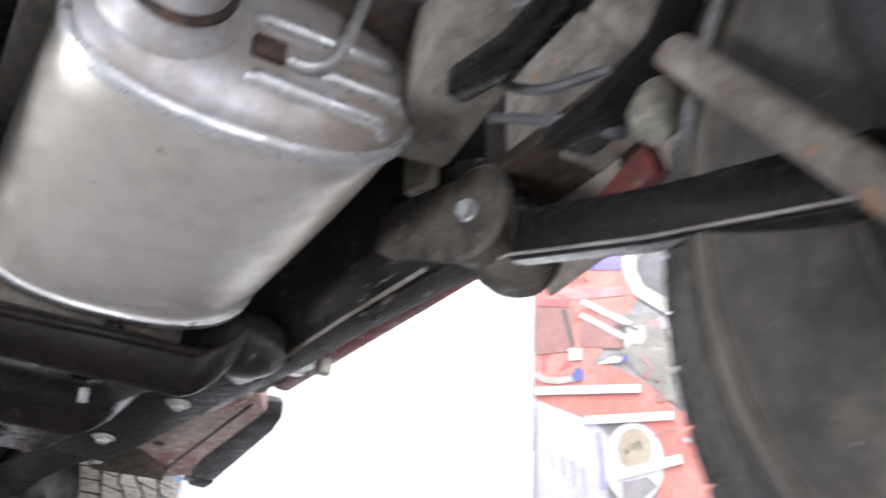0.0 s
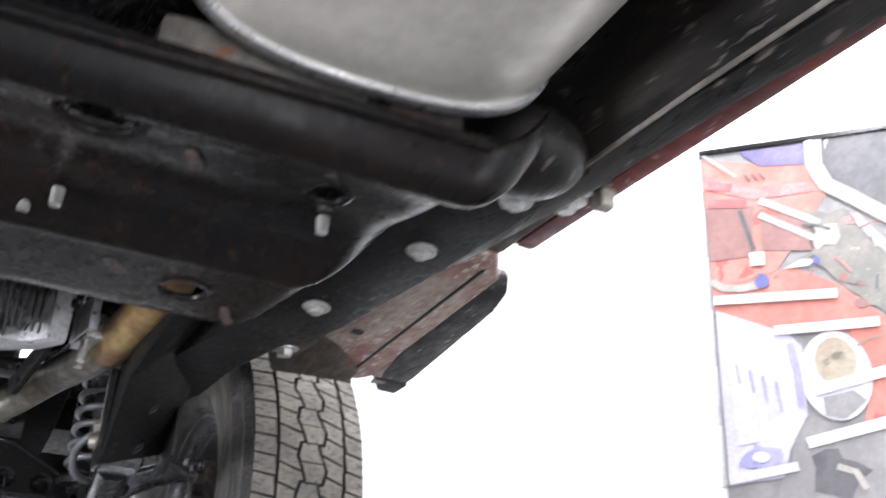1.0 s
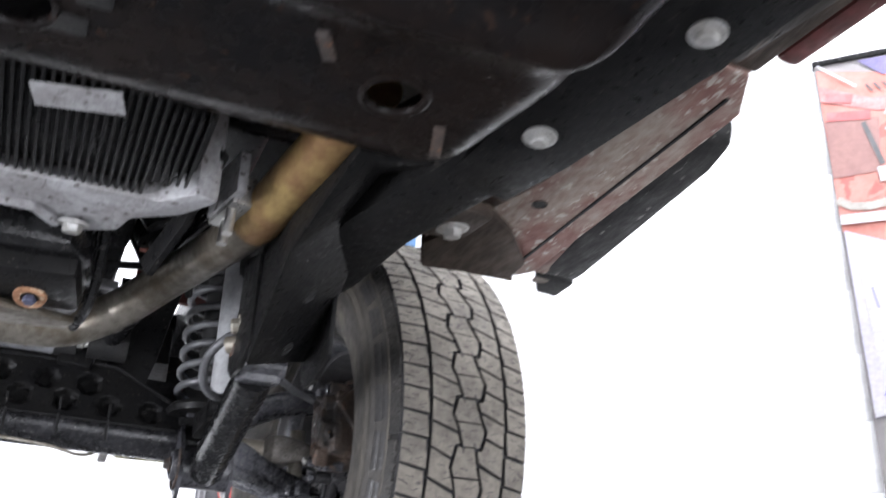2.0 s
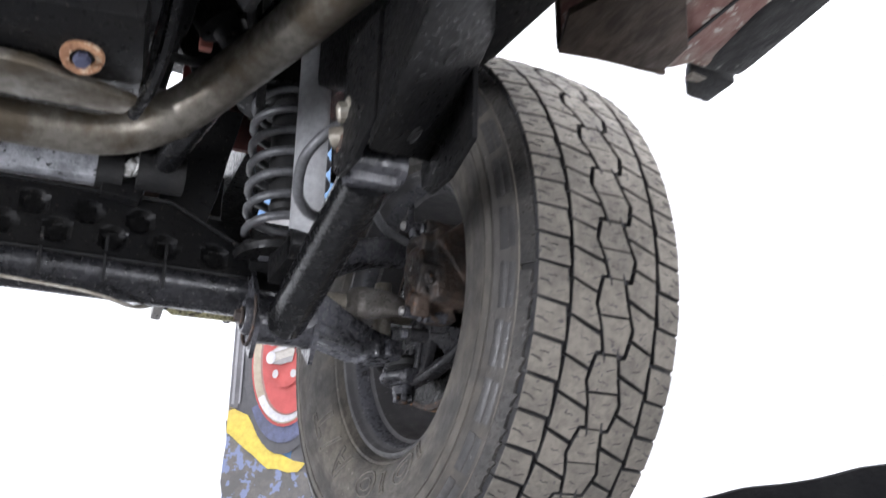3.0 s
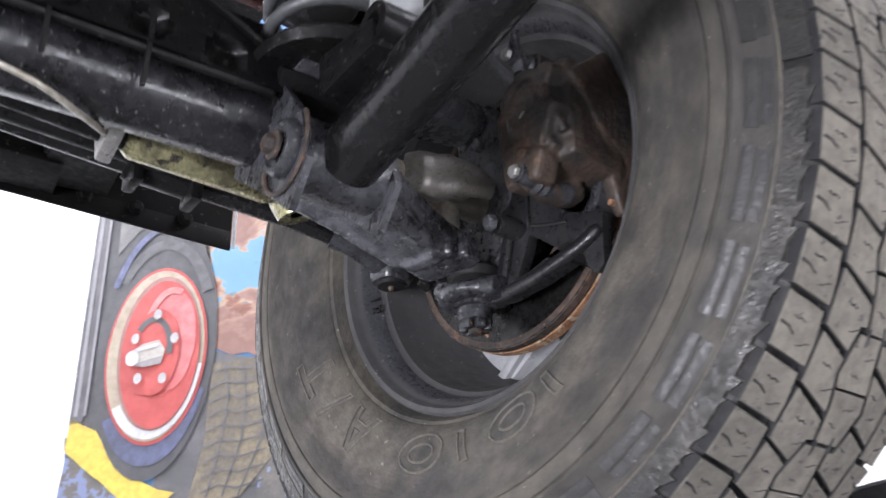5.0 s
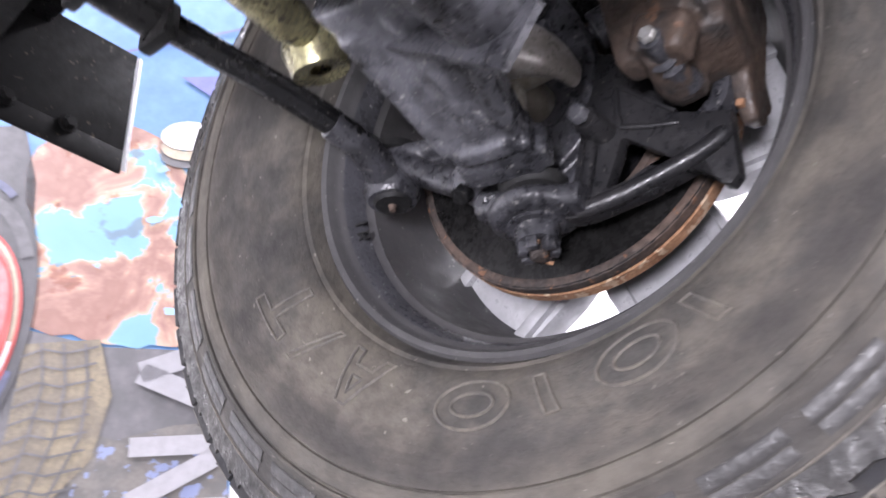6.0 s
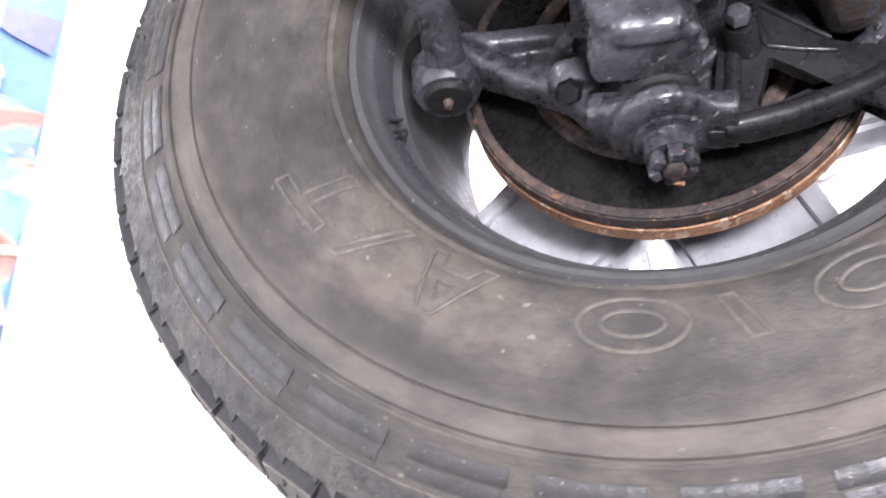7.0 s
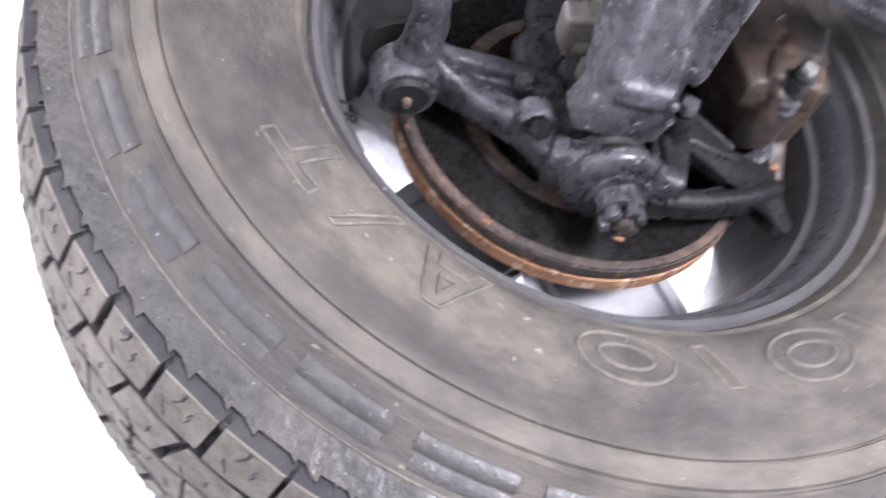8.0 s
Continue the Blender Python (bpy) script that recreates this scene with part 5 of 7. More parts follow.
for yy, zz, rr in ((-0.099, 0.046, 0.012), (-0.146, 0.050, 0.012), (-0.104, -0.006, 0.011)):
    lathe([(0.552, 0.0), (0.552, rr * 0.7), (0.554, rr), (0.59, rr * 1.1), (0.59, 0.0)], 16, cal, Matrix.Translation((0, yy, zz)))
caliper = casting(part("brake_caliper", cal, "calrust", car, "dark brake caliper with brown rust on its edges"), 0.0019, 1)
part("cast_mark", bar([(0.5478, -0.126, 0.020), (0.5478, -0.120, 0.016)], (0.0022, 0.0016), None, 0.0004), "zinc", caliper)
part("pad_carrier", bar([(0.640, -0.112, -0.050), (0.634, -0.128, -0.040), (0.630, -0.140, -0.010)], [(0.016, 0.024), (0.014, 0.022), (0.012, 0.02)], None, 0.003, up=(1, 0, 0)), "cast", caliper, "black pad carrier")
part("carrier_lug", block((0.634, -0.137, -0.050), (0.007, 0.006, 0.006), None, Matrix.Rotation(radians(25), 4, "X"), 0.0015), "rustlight", caliper, "small orange rusty lug")
for z in (-0.041, 0.080):
    pin = tube([(0.541, -0.120, z), (0.560, -0.118, z)], 0.0080, 16)
    lathe([(0.560, 0.0085), (0.564, 0.0115), (0.568, 0.009), (0.572, 0.0115), (0.578, 0.0105), (0.600, 0.0105)], 18, pin, Matrix.Translation((0, -0.117, z)))
    cp = part("slide_pin", pin, "cast", caliper, "greasy caliper slide pin")
    part("pin_head", bolt((0.542, -0.120, z), (-1, -0.05, 0), 0.0062, 0.006, 0.0), "zinc", caliper)
part("brake_pad", block((0.632, -0.118, 0.012), (0.012, 0.04, 0.075), None, None, 0.003), "cast", caliper)
part("bleed_nipple", tube([(0.552, -0.120, 0.066), (0.546, -0.122, 0.092), (0.549, -0.120, 0.112)], [0.006, 0.0055, 0.004], 12), "castdust", caliper)
hose = smooth_path([(0.546, -0.112, 0.060), (0.512, -0.125, 0.066), (0.47, -0.19, 0.06), (0.41, -0.29, 0.04), (0.364, -0.327, -0.020), (0.330, -0.364, -0.022), (0.320, -0.406, -0.002), (0.330, -0.438, 0.014), (0.352, -0.452, 0.030)], 6)
hose_ob = part("brake_hose", tube(hose, 0.0058, 12), "spring", car, "grey rubber brake hose")
part("hose_fitting", tube([(0.338, -0.446, 0.010), (0.372, -0.470, 0.014)], 0.011, 12), "joint", hose_ob, "brass brown hose fitting")

# ---- front axle with its dimpled truss
axle = part("front_axle", tube([(-0.75, -0.014, -0.008), (0.41, -0.014, -0.008)], 0.0345, 32), "axledust", car, "black front axle tube under oily dust")
HOLES = [(0.075 + 0.064 * i, 0.054 - 0.0025 * i, 0.0135) for i in range(-4, 3)] + [(0.043 + 0.064 * i, 0.022 - 0.0015 * i, 0.0135) for i in range(-4, 5)]


def truss_mesh():
    """A steel plate with two rows of round dimples, its outer end cut to a slope."""
    bm = bmesh.new()
    nx, nz = 150, 30
    x0, x1, z0, z1 = -0.55, 0.352, -0.004, 0.083
    grid = []
    for i in range(nx + 1):
        col = []
        for j in range(nz + 1):
            x, z = x0 + (x1 - x0) * i / nx, z0 + (z1 - z0) * j / nz
            top = 0.083 if x < 0.238 else 0.083 - (x - 0.238) / 0.10 * 0.050
            z = z0 + (top - z0) * j / nz
            depth = 0.0
            for hx, hz, hr in HOLES:
                d = math.hypot(x - hx, z - hz)
                if d < hr + 0.004:
                    t = min(1.0, (hr + 0.004 - d) / 0.005)
                    depth = max(depth, 0.011 * t * t * (3 - 2 * t))
            col.append(bm.verts.new((x, -0.062 - 0.010 * (top - z) / 0.09 + depth, z)))
        grid.append(col)
    for i in range(nx):
        for j in range(nz):
            bm.faces.new((grid[i][j], grid[i + 1][j], grid[i + 1][j + 1], grid[i][j + 1]))
    rim_path = [V((x0, -0.060, 0.083)), V((0.238, -0.060, 0.083)), V((0.352, -0.060, 0.026))]
    bar(rim_path, (0.022, 0.005), bm, 0.0015, up=(0, -0.3, 1))
    block((-0.1, -0.040, 0.04), (0.9, 0.004, 0.075), bm)
    return bm


truss = part("axle_truss", truss_mesh(), "black", axle, "black steel truss plate with round dimples")
for x in (0.165, 0.237, 0.09):
    part("gusset", bar([(x, -0.073, 0.020), (x + 0.002, -0.058, -0.034)], (0.004, 0.006), None, 0.001), "black", axle)
part("weld_bead", tube([(x * 0.01, -0.064, -0.004 + 0.0012 * math.sin(x * 3.1)) for x in range(-50, 36, 2)], 0.0038, 8), "black", axle)
br = slab([(-0.030, -0.075), (-0.085, -0.118), (-0.112, -0.085), (-0.100, -0.040), (-0.055, 0.020), (0.02, 0.03), (0.02, -0.04)], 0.348, 0.354, None, Matrix(((0, 0, 1, 0), (1, 0, 0, 0), (0, 1, 0, 0), (0, 0, 0, 1))))
slab([(-0.030, -0.075), (-0.085, -0.118), (-0.112, -0.085), (-0.100, -0.040), (-0.055, 0.020), (0.02, 0.03), (0.02, -0.04)], 0.424, 0.430, br, Matrix(((0, 0, 1, 0), (1, 0, 0, 0), (0, 1, 0, 0), (0, 0, 0, 1))))
bar([(0.352, -0.055, 0.020), (0.428, -0.055, 0.024)], (0.07, 0.008), br, 0.002)
arm_bracket = part("arm_bracket", br, "cast", axle, "black link bracket on the axle")
part("bush", lathe([(0.341, 0.008), (0.341, 0.016), (0.338, 0.018), (0.338, 0.021), (0.343, 0.024), (0.349, 0.024), (0.349, 0.012)], 28, None, Matrix.Translation((0, -0.078, -0.062))), "cast", axle, "greasy rubber bush end")
part("bush_ring", tube([(0.3465, -0.078 + 0.036 * math.cos(radians(a)), -0.062 + 0.036 * math.sin(radians(a))) for a in range(150, 352, 8)], 0.0022, 8), "rust", axle, "brown rust ring")
part("bush_bolt", bolt((0.338, -0.078, -0.062), (-1, 0, 0), 0.008, 0.008, 0.012), "rust", axle)
seat = lathe([(0.018, 0.0), (0.018, 0.062), (0.026, 0.066), (0.034, 0.060), (0.034, 0.02), (0.038, 0.018), (0.038, 0.0)], 32, None, Matrix.Translation((0.386, -0.070, 0.0)) @ Matrix.Rotation(radians(-90), 4, "Y"))
bar([(0.386, -0.070, 0.022), (0.386, -0.03, -0.01)], [(0.09, 0.02), (0.07, 0.03)], seat, 0.004)
part("spring_seat", seat, "black", axle, "black spring seat")

# coil spring, bump stop and damper
coil = []
for k in range(0, 7 * 20 + 1):
    a = 2 * math.pi * k / 20
    coil.append((0.386 + 0.052 * math.cos(a), -0.070 + 0.052 * math.sin(a), 0.044 + 0.0315 * k / 20))
spring = part("coil_spring", tube(coil, 0.0060, 12), "spring", car, "grey steel coil spring")
part("bump_stop", lathe([(0.092, 0.0), (0.092, 0.020), (0.098, 0.024), (0.11, 0.021), (0.125, 0.026), (0.14, 0.022), (0.16, 0.027), (0.30, 0.027)], 24, None, Matrix.Translation((0.386, -0.070, 0.0)) @ Matrix.Rotation(radians(-90), 4, "Y")), "rubber", spring, "black rubber bump stop")
damper = part("shock_absorber", tube([(0.3895, -0.166, 0.022), (0.3895, -0.167, 0.030), (0.387, -0.182, 0.150), (0.384, -0.197, 0.320), (0.384, -0.199, 0.335)], [0.012, 0.0205, 0.0208, 0.0208, 0.018], 28), "shock", car, "grey painted shock absorber")
part("lower_eye", lathe([(0.370, 0.010), (0.370, 0.019), (0.410, 0.019), (0.410, 0.010)], 20, None, Matrix.Translation((0, -0.164, 0.010)), closed=True), "black", damper)
part("lower_bracket", bar([(0.390, -0.100, -0.004), (0.390, -0.170, 0.000)], [(0.060, 0.040), (0.046, 0.026)], None, 0.004), "black", damper)
# ---- lower and upper links
link = part("control_arm", tube([(0.379, -0.432, -0.016), (0.381, -0.405, -0.021), (0.390, -0.10, -0.068)], [0.0265, 0.0265, 0.0265], 28), "blackgloss", car, "glossy black tubular control arm")
part("arm_eye", tube([(0.352, -0.078, -0.064), (0.428, -0.078, -0.064)], 0.031, 24), "cast", link, "black link eye on the axle")
part("arm_eye", tube([(0.356, -0.446, -0.008), (0.412, -0.446, -0.008)], 0.019, 24), "cast", link, "greasy link eye at the frame")
part("clevis", block((0.382, -0.440, -0.011), (0.056, 0.036, 0.042), None, Matrix.Rotation(radians(8), 4, "X"), 0.008), "cast", link)
upper = part("upper_arm", tube([(0.215, -0.085, 0.112), (0.285, -0.36, 0.175), (0.315, -0.46, 0.198)], 0.016, 18), "blackgloss", car, "black upper control arm")
part("arm_bush", tube([(0.188, -0.085, 0.110), (0.246, -0.085, 0.110)], 0.025, 20), "rubber", upper)
part("arm_bolt", bolt((0.186, -0.088, 0.112), (-1, -0.4, 0), 0.009, 0.009, 0.013), "zinc", upper)
tow = part("track_tower", bar([(0.172, -0.055, 0.070), (0.180, -0.050, 0.130), (0.190, -0.045, 0.20)], [(0.050, 0.05), (0.06, 0.05), (0.07, 0.05)], None, 0.006, up=(0, 1, 0)), "black", car, "black link tower on the axle")
part("tower_bolt", bolt((0.178, -0.080, 0.108), (-0.3, -1, -0.2), 0.010, 0.010, 0.0), "zinc", tow)
tb = part("track_bar", bar([(-0.55, -0.060, 0.100), (0.146, -0.070, 0.108)], (0.034, 0.036), None, 0.007), "silverbar", car, "bright metal track bar")
part("bar_end", tube([(0.140, -0.070, 0.108), (0.172, -0.070, 0.108)], 0.022, 20), "rubber", tb, "black rubber end of the bar")

# ---- steering linkage
tie = part("tie_rod", tube(smooth_path([(-0.5, 0.30, 0.19), (0.10, 0.212, 0.078), (0.30, 0.176, 0.040), (0.372, 0.164, 0.028), (0.470, 0.143, 0.010), (0.524, 0.131, -0.005), (0.552, 0.134, -0.012), (0.574, 0.142, -0.013)], 5), 0.0112, 16), "blackgloss", car, "black steering tie rod")
part("sleeve", tube([(0.300, 0.176, 0.040), (0.372, 0.164, 0.028)], 0.0165, 18), "black", tie, "black adjusting sleeve")
for x, y, z in ((0.308, 0.1745, 0.0385), (0.364, 0.1655, 0.0295)):
    part("sleeve_clamp", block((x, y - 0.003, z - 0.010), (0.012, 0.034, 0.030), None, None, 0.004), "black", tie)
part("rod_socket", tube(smooth_path([(0.505, 0.1350, -0.001), (0.535, 0.1315, -0.008), (0.560, 0.137, -0.013), (0.580, 0.143, -0.014)], 5), [0.0122] * 6 + [0.0135] * 5 + [0.015] * 5, 16), "cast", tie, "greasy socket neck of the rod")
TR = Matrix.Translation((0.584, 0.1435, 0)) @ Matrix.Rotation(radians(90), 4, "Y")
ball = part("tie_rod_end", lathe([(-0.004, 0.0), (-0.004, 0.014), (0.006, 0.023), (0.026, 0.0235), (0.033, 0.020), (0.034, 0.0)], 28, None, TR), "cast", tie, "greasy ball end of the tie rod")
part("ball_cap", lathe([(0.033, 0.0), (0.033, 0.0165), (0.0365, 0.014), (0.037, 0.0)], 24, None, TR), "rubber", tie)
part("grease_nipple", tube([(0.584, 0.1435, -0.036), (0.584, 0.1435, -0.042)], [0.004, 0.0025], 8), "rust", tie)
part("ball_collar", lathe([(-0.016, 0.012), (-0.014, 0.026), (-0.006, 0.027), (-0.003, 0.014)], 24, None, TR), "rubber", tie)
sd = part("steering_damper", tube([(0.258, 0.042, -0.019), (0.266, 0.043, -0.0185), (0.396, 0.062, -0.012), (0.412, 0.064, -0.0112)], [0.010, 0.0155, 0.0155, 0.012], 24), "olive", car, "olive gold steering damper with worn finish")
part("damper_rod", tube([(-0.10, 0.024, 0.000), (0.262, 0.043, -0.019)], 0.0100, 16), "black", sd)
part("damper_eye", lathe([(-0.016, 0.008), (-0.018, 0.020), (0.0, 0.024), (0.018, 0.020), (0.016, 0.008)], 24, None, Matrix.Translation((0.430, 0.072, -0.010)) @ Matrix.Rotation(radians(70), 4, "Y")), "olive", sd)
part("damper_clamp", block((0.246, 0.036, -0.018), (0.014, 0.044, 0.038), None, Matrix.Rotation(radians(-20), 4, "X"), 0.004), "clamp", sd, "bright clamp strap")
part("brake_line", tube(smooth_path([(0.02, -0.05, -0.040), (0.15, -0.045, -0.046), (0.21, -0.02, -0.050), (0.25, 0.05, -0.018)], 5), 0.0026, 8), "joint", axle, "thin steel line")
drag = part("drag_link", tube([(-0.45, 0.20, 0.16), (0.05, 0.175, 0.066), (0.36, 0.150, 0.034)], 0.0115, 14), "black", car, "black drag link")

# ---- front bumper
def bumper_y(x):
    return 0.551 - 0.070 * (x - 0.57)


def bumper_z(x):
    return 0.172 - 0.049 * (x - 0.57)


def bumper_piece(x0, x1, section):
    """A length of the bumper; section holds (back, up) from its rear lower edge."""
    return loft([[V((x, bumper_y(x) + a, bumper_z(x) + b)) for a, b in section] for x in (x0, x1)], None, 0.0015)


bumper = part("front_bumper", bumper_piece(-0.70, 0.57, [(0, 0.03), (0.006, 0.03), (0.006, 0.17), (0, 0.17)]), "satin", car, "black steel front bumper")
part("bumper_lip", bumper_piece(0.20, 0.57, [(0, 0), (0.006, 0.001), (0.006, 0.0305), (0, 0.0305)]), "satin", bumper)
part("bumper_sole", bumper_piece(-0.70, 0.565, [(0.006, 0.034), (0.006, 0.040), (0.102, 0.106), (0.102, 0.100)]), "satin", bumper)
part("bumper_face", bumper_piece(-0.72, 0.575, [(0.102, 0.095), (0.108, 0.095), (0.108, 0.20), (0.102, 0.20)]), "satin", bumper)
# end face in a paler grey than the rest of the bumper
part("bumper_end", loft([[V((x + 0.42 * a, bumper_y(x) + a, bumper_z(x) + b)) for a, b in ((0.001, 0.004), (0.030, 0.030), (0.100, 0.098), (0.100, 0.17), (0.001, 0.17))] for x in (0.5705, 0.5765)], None, 0.0015), "shock", bumper, "pale grey end of the bumper")
part("bumper_bracket", bar([(0.30, 0.20, 0.22), (0.34, 0.547, 0.235)], (0.09, 0.07), None, 0.004), "satin", bumper, "dusty bumper bracket")
for x in (0.36, 0.43, 0.50):
    part("bumper_bolt", bolt((x, bumper_y(x) - 0.001, 0.205), (0, -1, 0), 0.008, 0.008, 0.011), "satin", bumper)
part("tow_plate", slab([(0.19, 0.48), (0.31, 0.48), (0.32, 0.565), (0.19, 0.565)], 0.193, 0.205, None, None, 0.003), "satin", bumper)

# ---- chassis frame
rail_pts = [(0.585, -1.10, 0.150), (0.512, -0.88, 0.140), (0.443, -0.70, 0.138), (0.424, -0.56, 0.136), (0.424, -0.40, 0.165), (0.425, -0.22, 0.262), (0.425, 0.2, 0.385), (0.42, 0.58, 0.375)]
rail = part("frame_rail", bar(rail_pts, [(0.085, 0.10)] * 2 + [(0.085, 0.125), (0.085, 0.13), (0.085, 0.12), (0.085, 0.10), (0.08, 0.10), (0.08, 0.10)], None, 0.010), "black", car, "black box-section chassis rail")
def mount_z(x, y):
    """The slanting underside of the link mount."""
    return 0.033 + 0.93 * (x - 0.40) - 0.457 * (y + 0.596)


bk = loft([[V((0.372, -0.84, 0.130)), V((0.372, -0.84, 0.085)), V((0.455, -0.84, 0.090)), V((0.455, -0.84, 0.130))]]
          + [[V((0.350, ya, 0.130)), V((0.346, ya, mount_z(0.346, ya))), V((0.448, yb, mount_z(0.448, yb))), V((0.446, yb, 0.140))]
             for ya, yb in ((-0.70, -0.72), (-0.60, -0.60), (-0.535, -0.44))], None, 0.006)
part("arm_mount", bk, "black", rail, "black pressed link mount with holes")
for x0 in (0.344, 0.438):
    ck = slab([(-0.56, 0.09), (-0.555, -0.02), (-0.50, -0.036), (-0.452, -0.033), (-0.432, -0.018), (-0.430, 0.008), (-0.46, 0.05), (-0.47, 0.12)], x0, x0 + 0.006, None, Matrix(((0, 0, 1, 0), (1, 0, 0, 0), (0, 1, 0, 0), (0, 0, 0, 1))), 0.0015)
    part("mount_cheek", ck, "black", rail, "black cheek plate of the mount")
for hx, hy in ((0.400, -0.596), (0.398, -0.515)):
    m = Matrix.Translation((hx, hy, mount_z(hx, hy) - 0.002)) @ V((0.93, -0.457, -1.0)).to_track_quat("X", "Z").to_matrix().to_4x4()
    part("mount_hole", lathe([(0.0, 0.0005), (0.0, 0.0058), (0.0012, 0.0070), (-0.003, 0.0078)], 20, None, m @ Matrix.Scale(1.35, 4, (0, 0, 1))), "rubber", rail, "dark slot")
part("mount_bolt", bolt((0.360, -0.452, 0.006), (-1, 0, 0), 0.012, 0.016, 0.019), "rust", rail, "rusty pivot bolt")
part("hose_bolt", bolt((0.349, -0.470, 0.030), (-1, 0.2, -0.2), 0.010, 0.012, 0.015), "joint", rail)
other = [(-x - 0.12, y, z) for x, y, z in [(0.64, -2.05, 0.30), (0.630, -1.72, 0.168), (0.612, -1.30, 0.160)] + rail_pts]
part("frame_rail", bar(other, (0.085, 0.11), None, 0.010), "black", car, "black box-section chassis rail")
for y, z in ((-1.92, 0.30), (0.52, 0.375)):
    part("cross_tube", tube([(-0.7, y, z), (0.42 if y > 0 else 0.60, y, z)], 0.035, 20), "undercoat", rail)

part("middle_rail", bar([(0.728, -1.68, 0.236), (0.714, -1.62, 0.234), (0.684, -1.468, 0.232), (0.655, -1.30, 0.229), (0.585, -1.10, 0.220)], [(0.034, 0.24), (0.034, 0.24), (0.036, 0.24), (0.045, 0.24), (0.085, 0.24)], None, 0.006), "raildust", rail, "road-grimed middle of the rail")
part("rear_rail", bar([(0.590, -2.10, 0.33), (0.594, -1.93, 0.262), (0.602, -1.82, 0.232), (0.622, -1.69, 0.210)], [(0.10, 0.11), (0.095, 0.11), (0.085, 0.09), (0.066, 0.060)], None, 0.010), "dusty", rail, "mud-stained kicked-up rear rail")

# thin pale tan line along the rail's lower edge
part("rail_lip", bar([(0.640, -1.30, 0.108), (0.659, -1.468, 0.1115), (0.680, -1.62, 0.114)], (0.0028, 0.005), None, 0.0008), "dusty", rail, "pale tan lower lip of the rail")

# ---- gearbox skid plate
def skid_edge(y):
    """Where the plate's side turns up, notched in at the cross ridge."""
    return 0.556 - 0.21 * (y + 1.294) - 0.026 * math.exp(-((y + 1.095) / 0.030) ** 2)


def skid_z(x, y):
    """Height of the pressed plate: a rolled rear beam, a flat, a cross ridge and a turned-up front."""
    z = 0.050
    z -= 0.030 * math.exp(-((y + 1.352) / 0.036) ** 2)
    z += 26.0 * max(0.0, -1.352 - y) ** 2
    z -= 0.025 * math.exp(-((y + 1.108) / 0.024) ** 2)
    z += 0.010 * math.exp(-((y + 1.19) / 0.05) ** 2)
    if y > -0.93:
        z += (y + 0.93) ** 2 * 6.0
    over = (x - (skid_edge(y) - 0.055)) / 0.055
    if over > 0:
        z += 0.048 * min(over, 1.3) ** 2.0
    return z


SKID_HOLES = ((0.226, -1.318, 0.034), (0.424, -1.262, 0.018), (0.354, -0.990, 0.026), (0.06, -0.985, 0.03), (-0.30, -1.32, 0.034))


def skid_mesh():
    bm = bmesh.new()
    nx, ny = 110, 96
    grid = []
    for i in range(nx + 1):
        col = []
        for j in range(ny + 1):
            y = -1.384 + 0.504 * j / ny
            x = -0.62 + (skid_edge(y) + 0.62) * i / nx
            col.append(bm.verts.new((x, y, skid_z(x, y))))
        grid.append(col)
    for i in range(nx):
        for j in range(ny):
            f = (grid[i][j], grid[i + 1][j], grid[i + 1][j + 1], grid[i][j + 1])
            c = sum((v.co for v in f), V()) / 4
            if any(math.hypot(c.x - hx, (c.y - hy)) < hr for hx, hy, hr in SKID_HOLES):
                continue
            bm.faces.new(f)
    bmesh.ops.delete(bm, geom=[v for v in bm.verts if not v.link_faces], context="VERTS")
    out = bmesh.ops.extrude_face_region(bm, geom=list(bm.faces))
    for v in out["geom"]:
        if isinstance(v, bmesh.types.BMVert):
            v.co.z += 0.005
    return bm


skid = part("skid_plate", skid_mesh(), "undercoat", car, "black pressed skid plate with rust and holes")
for hx, hy, hr in SKID_HOLES:
    rim = [(hx + (hr + 0.001) * math.cos(k * math.pi / 14), hy + (hr + 0.001) * math.sin(k * math.pi / 14), skid_z(hx, hy) + 0.002) for k in range(28)]
    part("hole_rim", tube(rim, 0.0045, 8, closed=True), "undercoat", skid)
part("rear_roll", tube([(-0.62, -1.384, 0.054), (0.20, -1.384, 0.054), (0.52, -1.384, 0.062)], 0.006, 12), "undercoat", skid, "rolled rear edge of the plate")
dome = bmesh.new()
bmesh.ops.create_uvsphere(dome, u_segments=32, v_segments=18, radius=1.0)
part("roll_end", blend(None, dome, Matrix.Translation((0.594, -1.312, 0.118)) @ Matrix.Rotation(radians(12), 4, "Z") @ Matrix.Diagonal((0.058, 0.052, 0.040, 1))), "raildust", skid, "smooth domed end of the beam")
fl = [(0.607, -1.335, 0.1075), (0.584, -1.20, 0.1035), (0.557, -1.06, 0.0985), (0.523, -0.905, 0.0905), (0.505, -0.82, 0.088)]
part("side_flange", bar(fl, [(0.090, 0.006), (0.102, 0.006), (0.102, 0.006), (0.098, 0.006), (0.08, 0.006)], None, 0.002), "black", skid, "flat black bolting flange")
for c in ((0.612, -1.258, 0.100), (0.573, -1.121, 0.096), (0.518, -0.938, 0.087)):
    part("flange_bolt", bolt(c, (-0.1, 0, -1), 0.0095, 0.008, 0.0165), "zinc", skid, "bright flange bolt")
for c in ((0.210, -1.150, 0.050), (0.185, -1.125, 0.050), (0.225, -1.105, 0.044), (0.10, -1.16, 0.05), (0.437, -1.208, 0.056)):
    part("mount_stud", tube([c, (c[0], c[1], c[2] - 0.016)], [0.0065, 0.0055], 10), "zinc", skid)
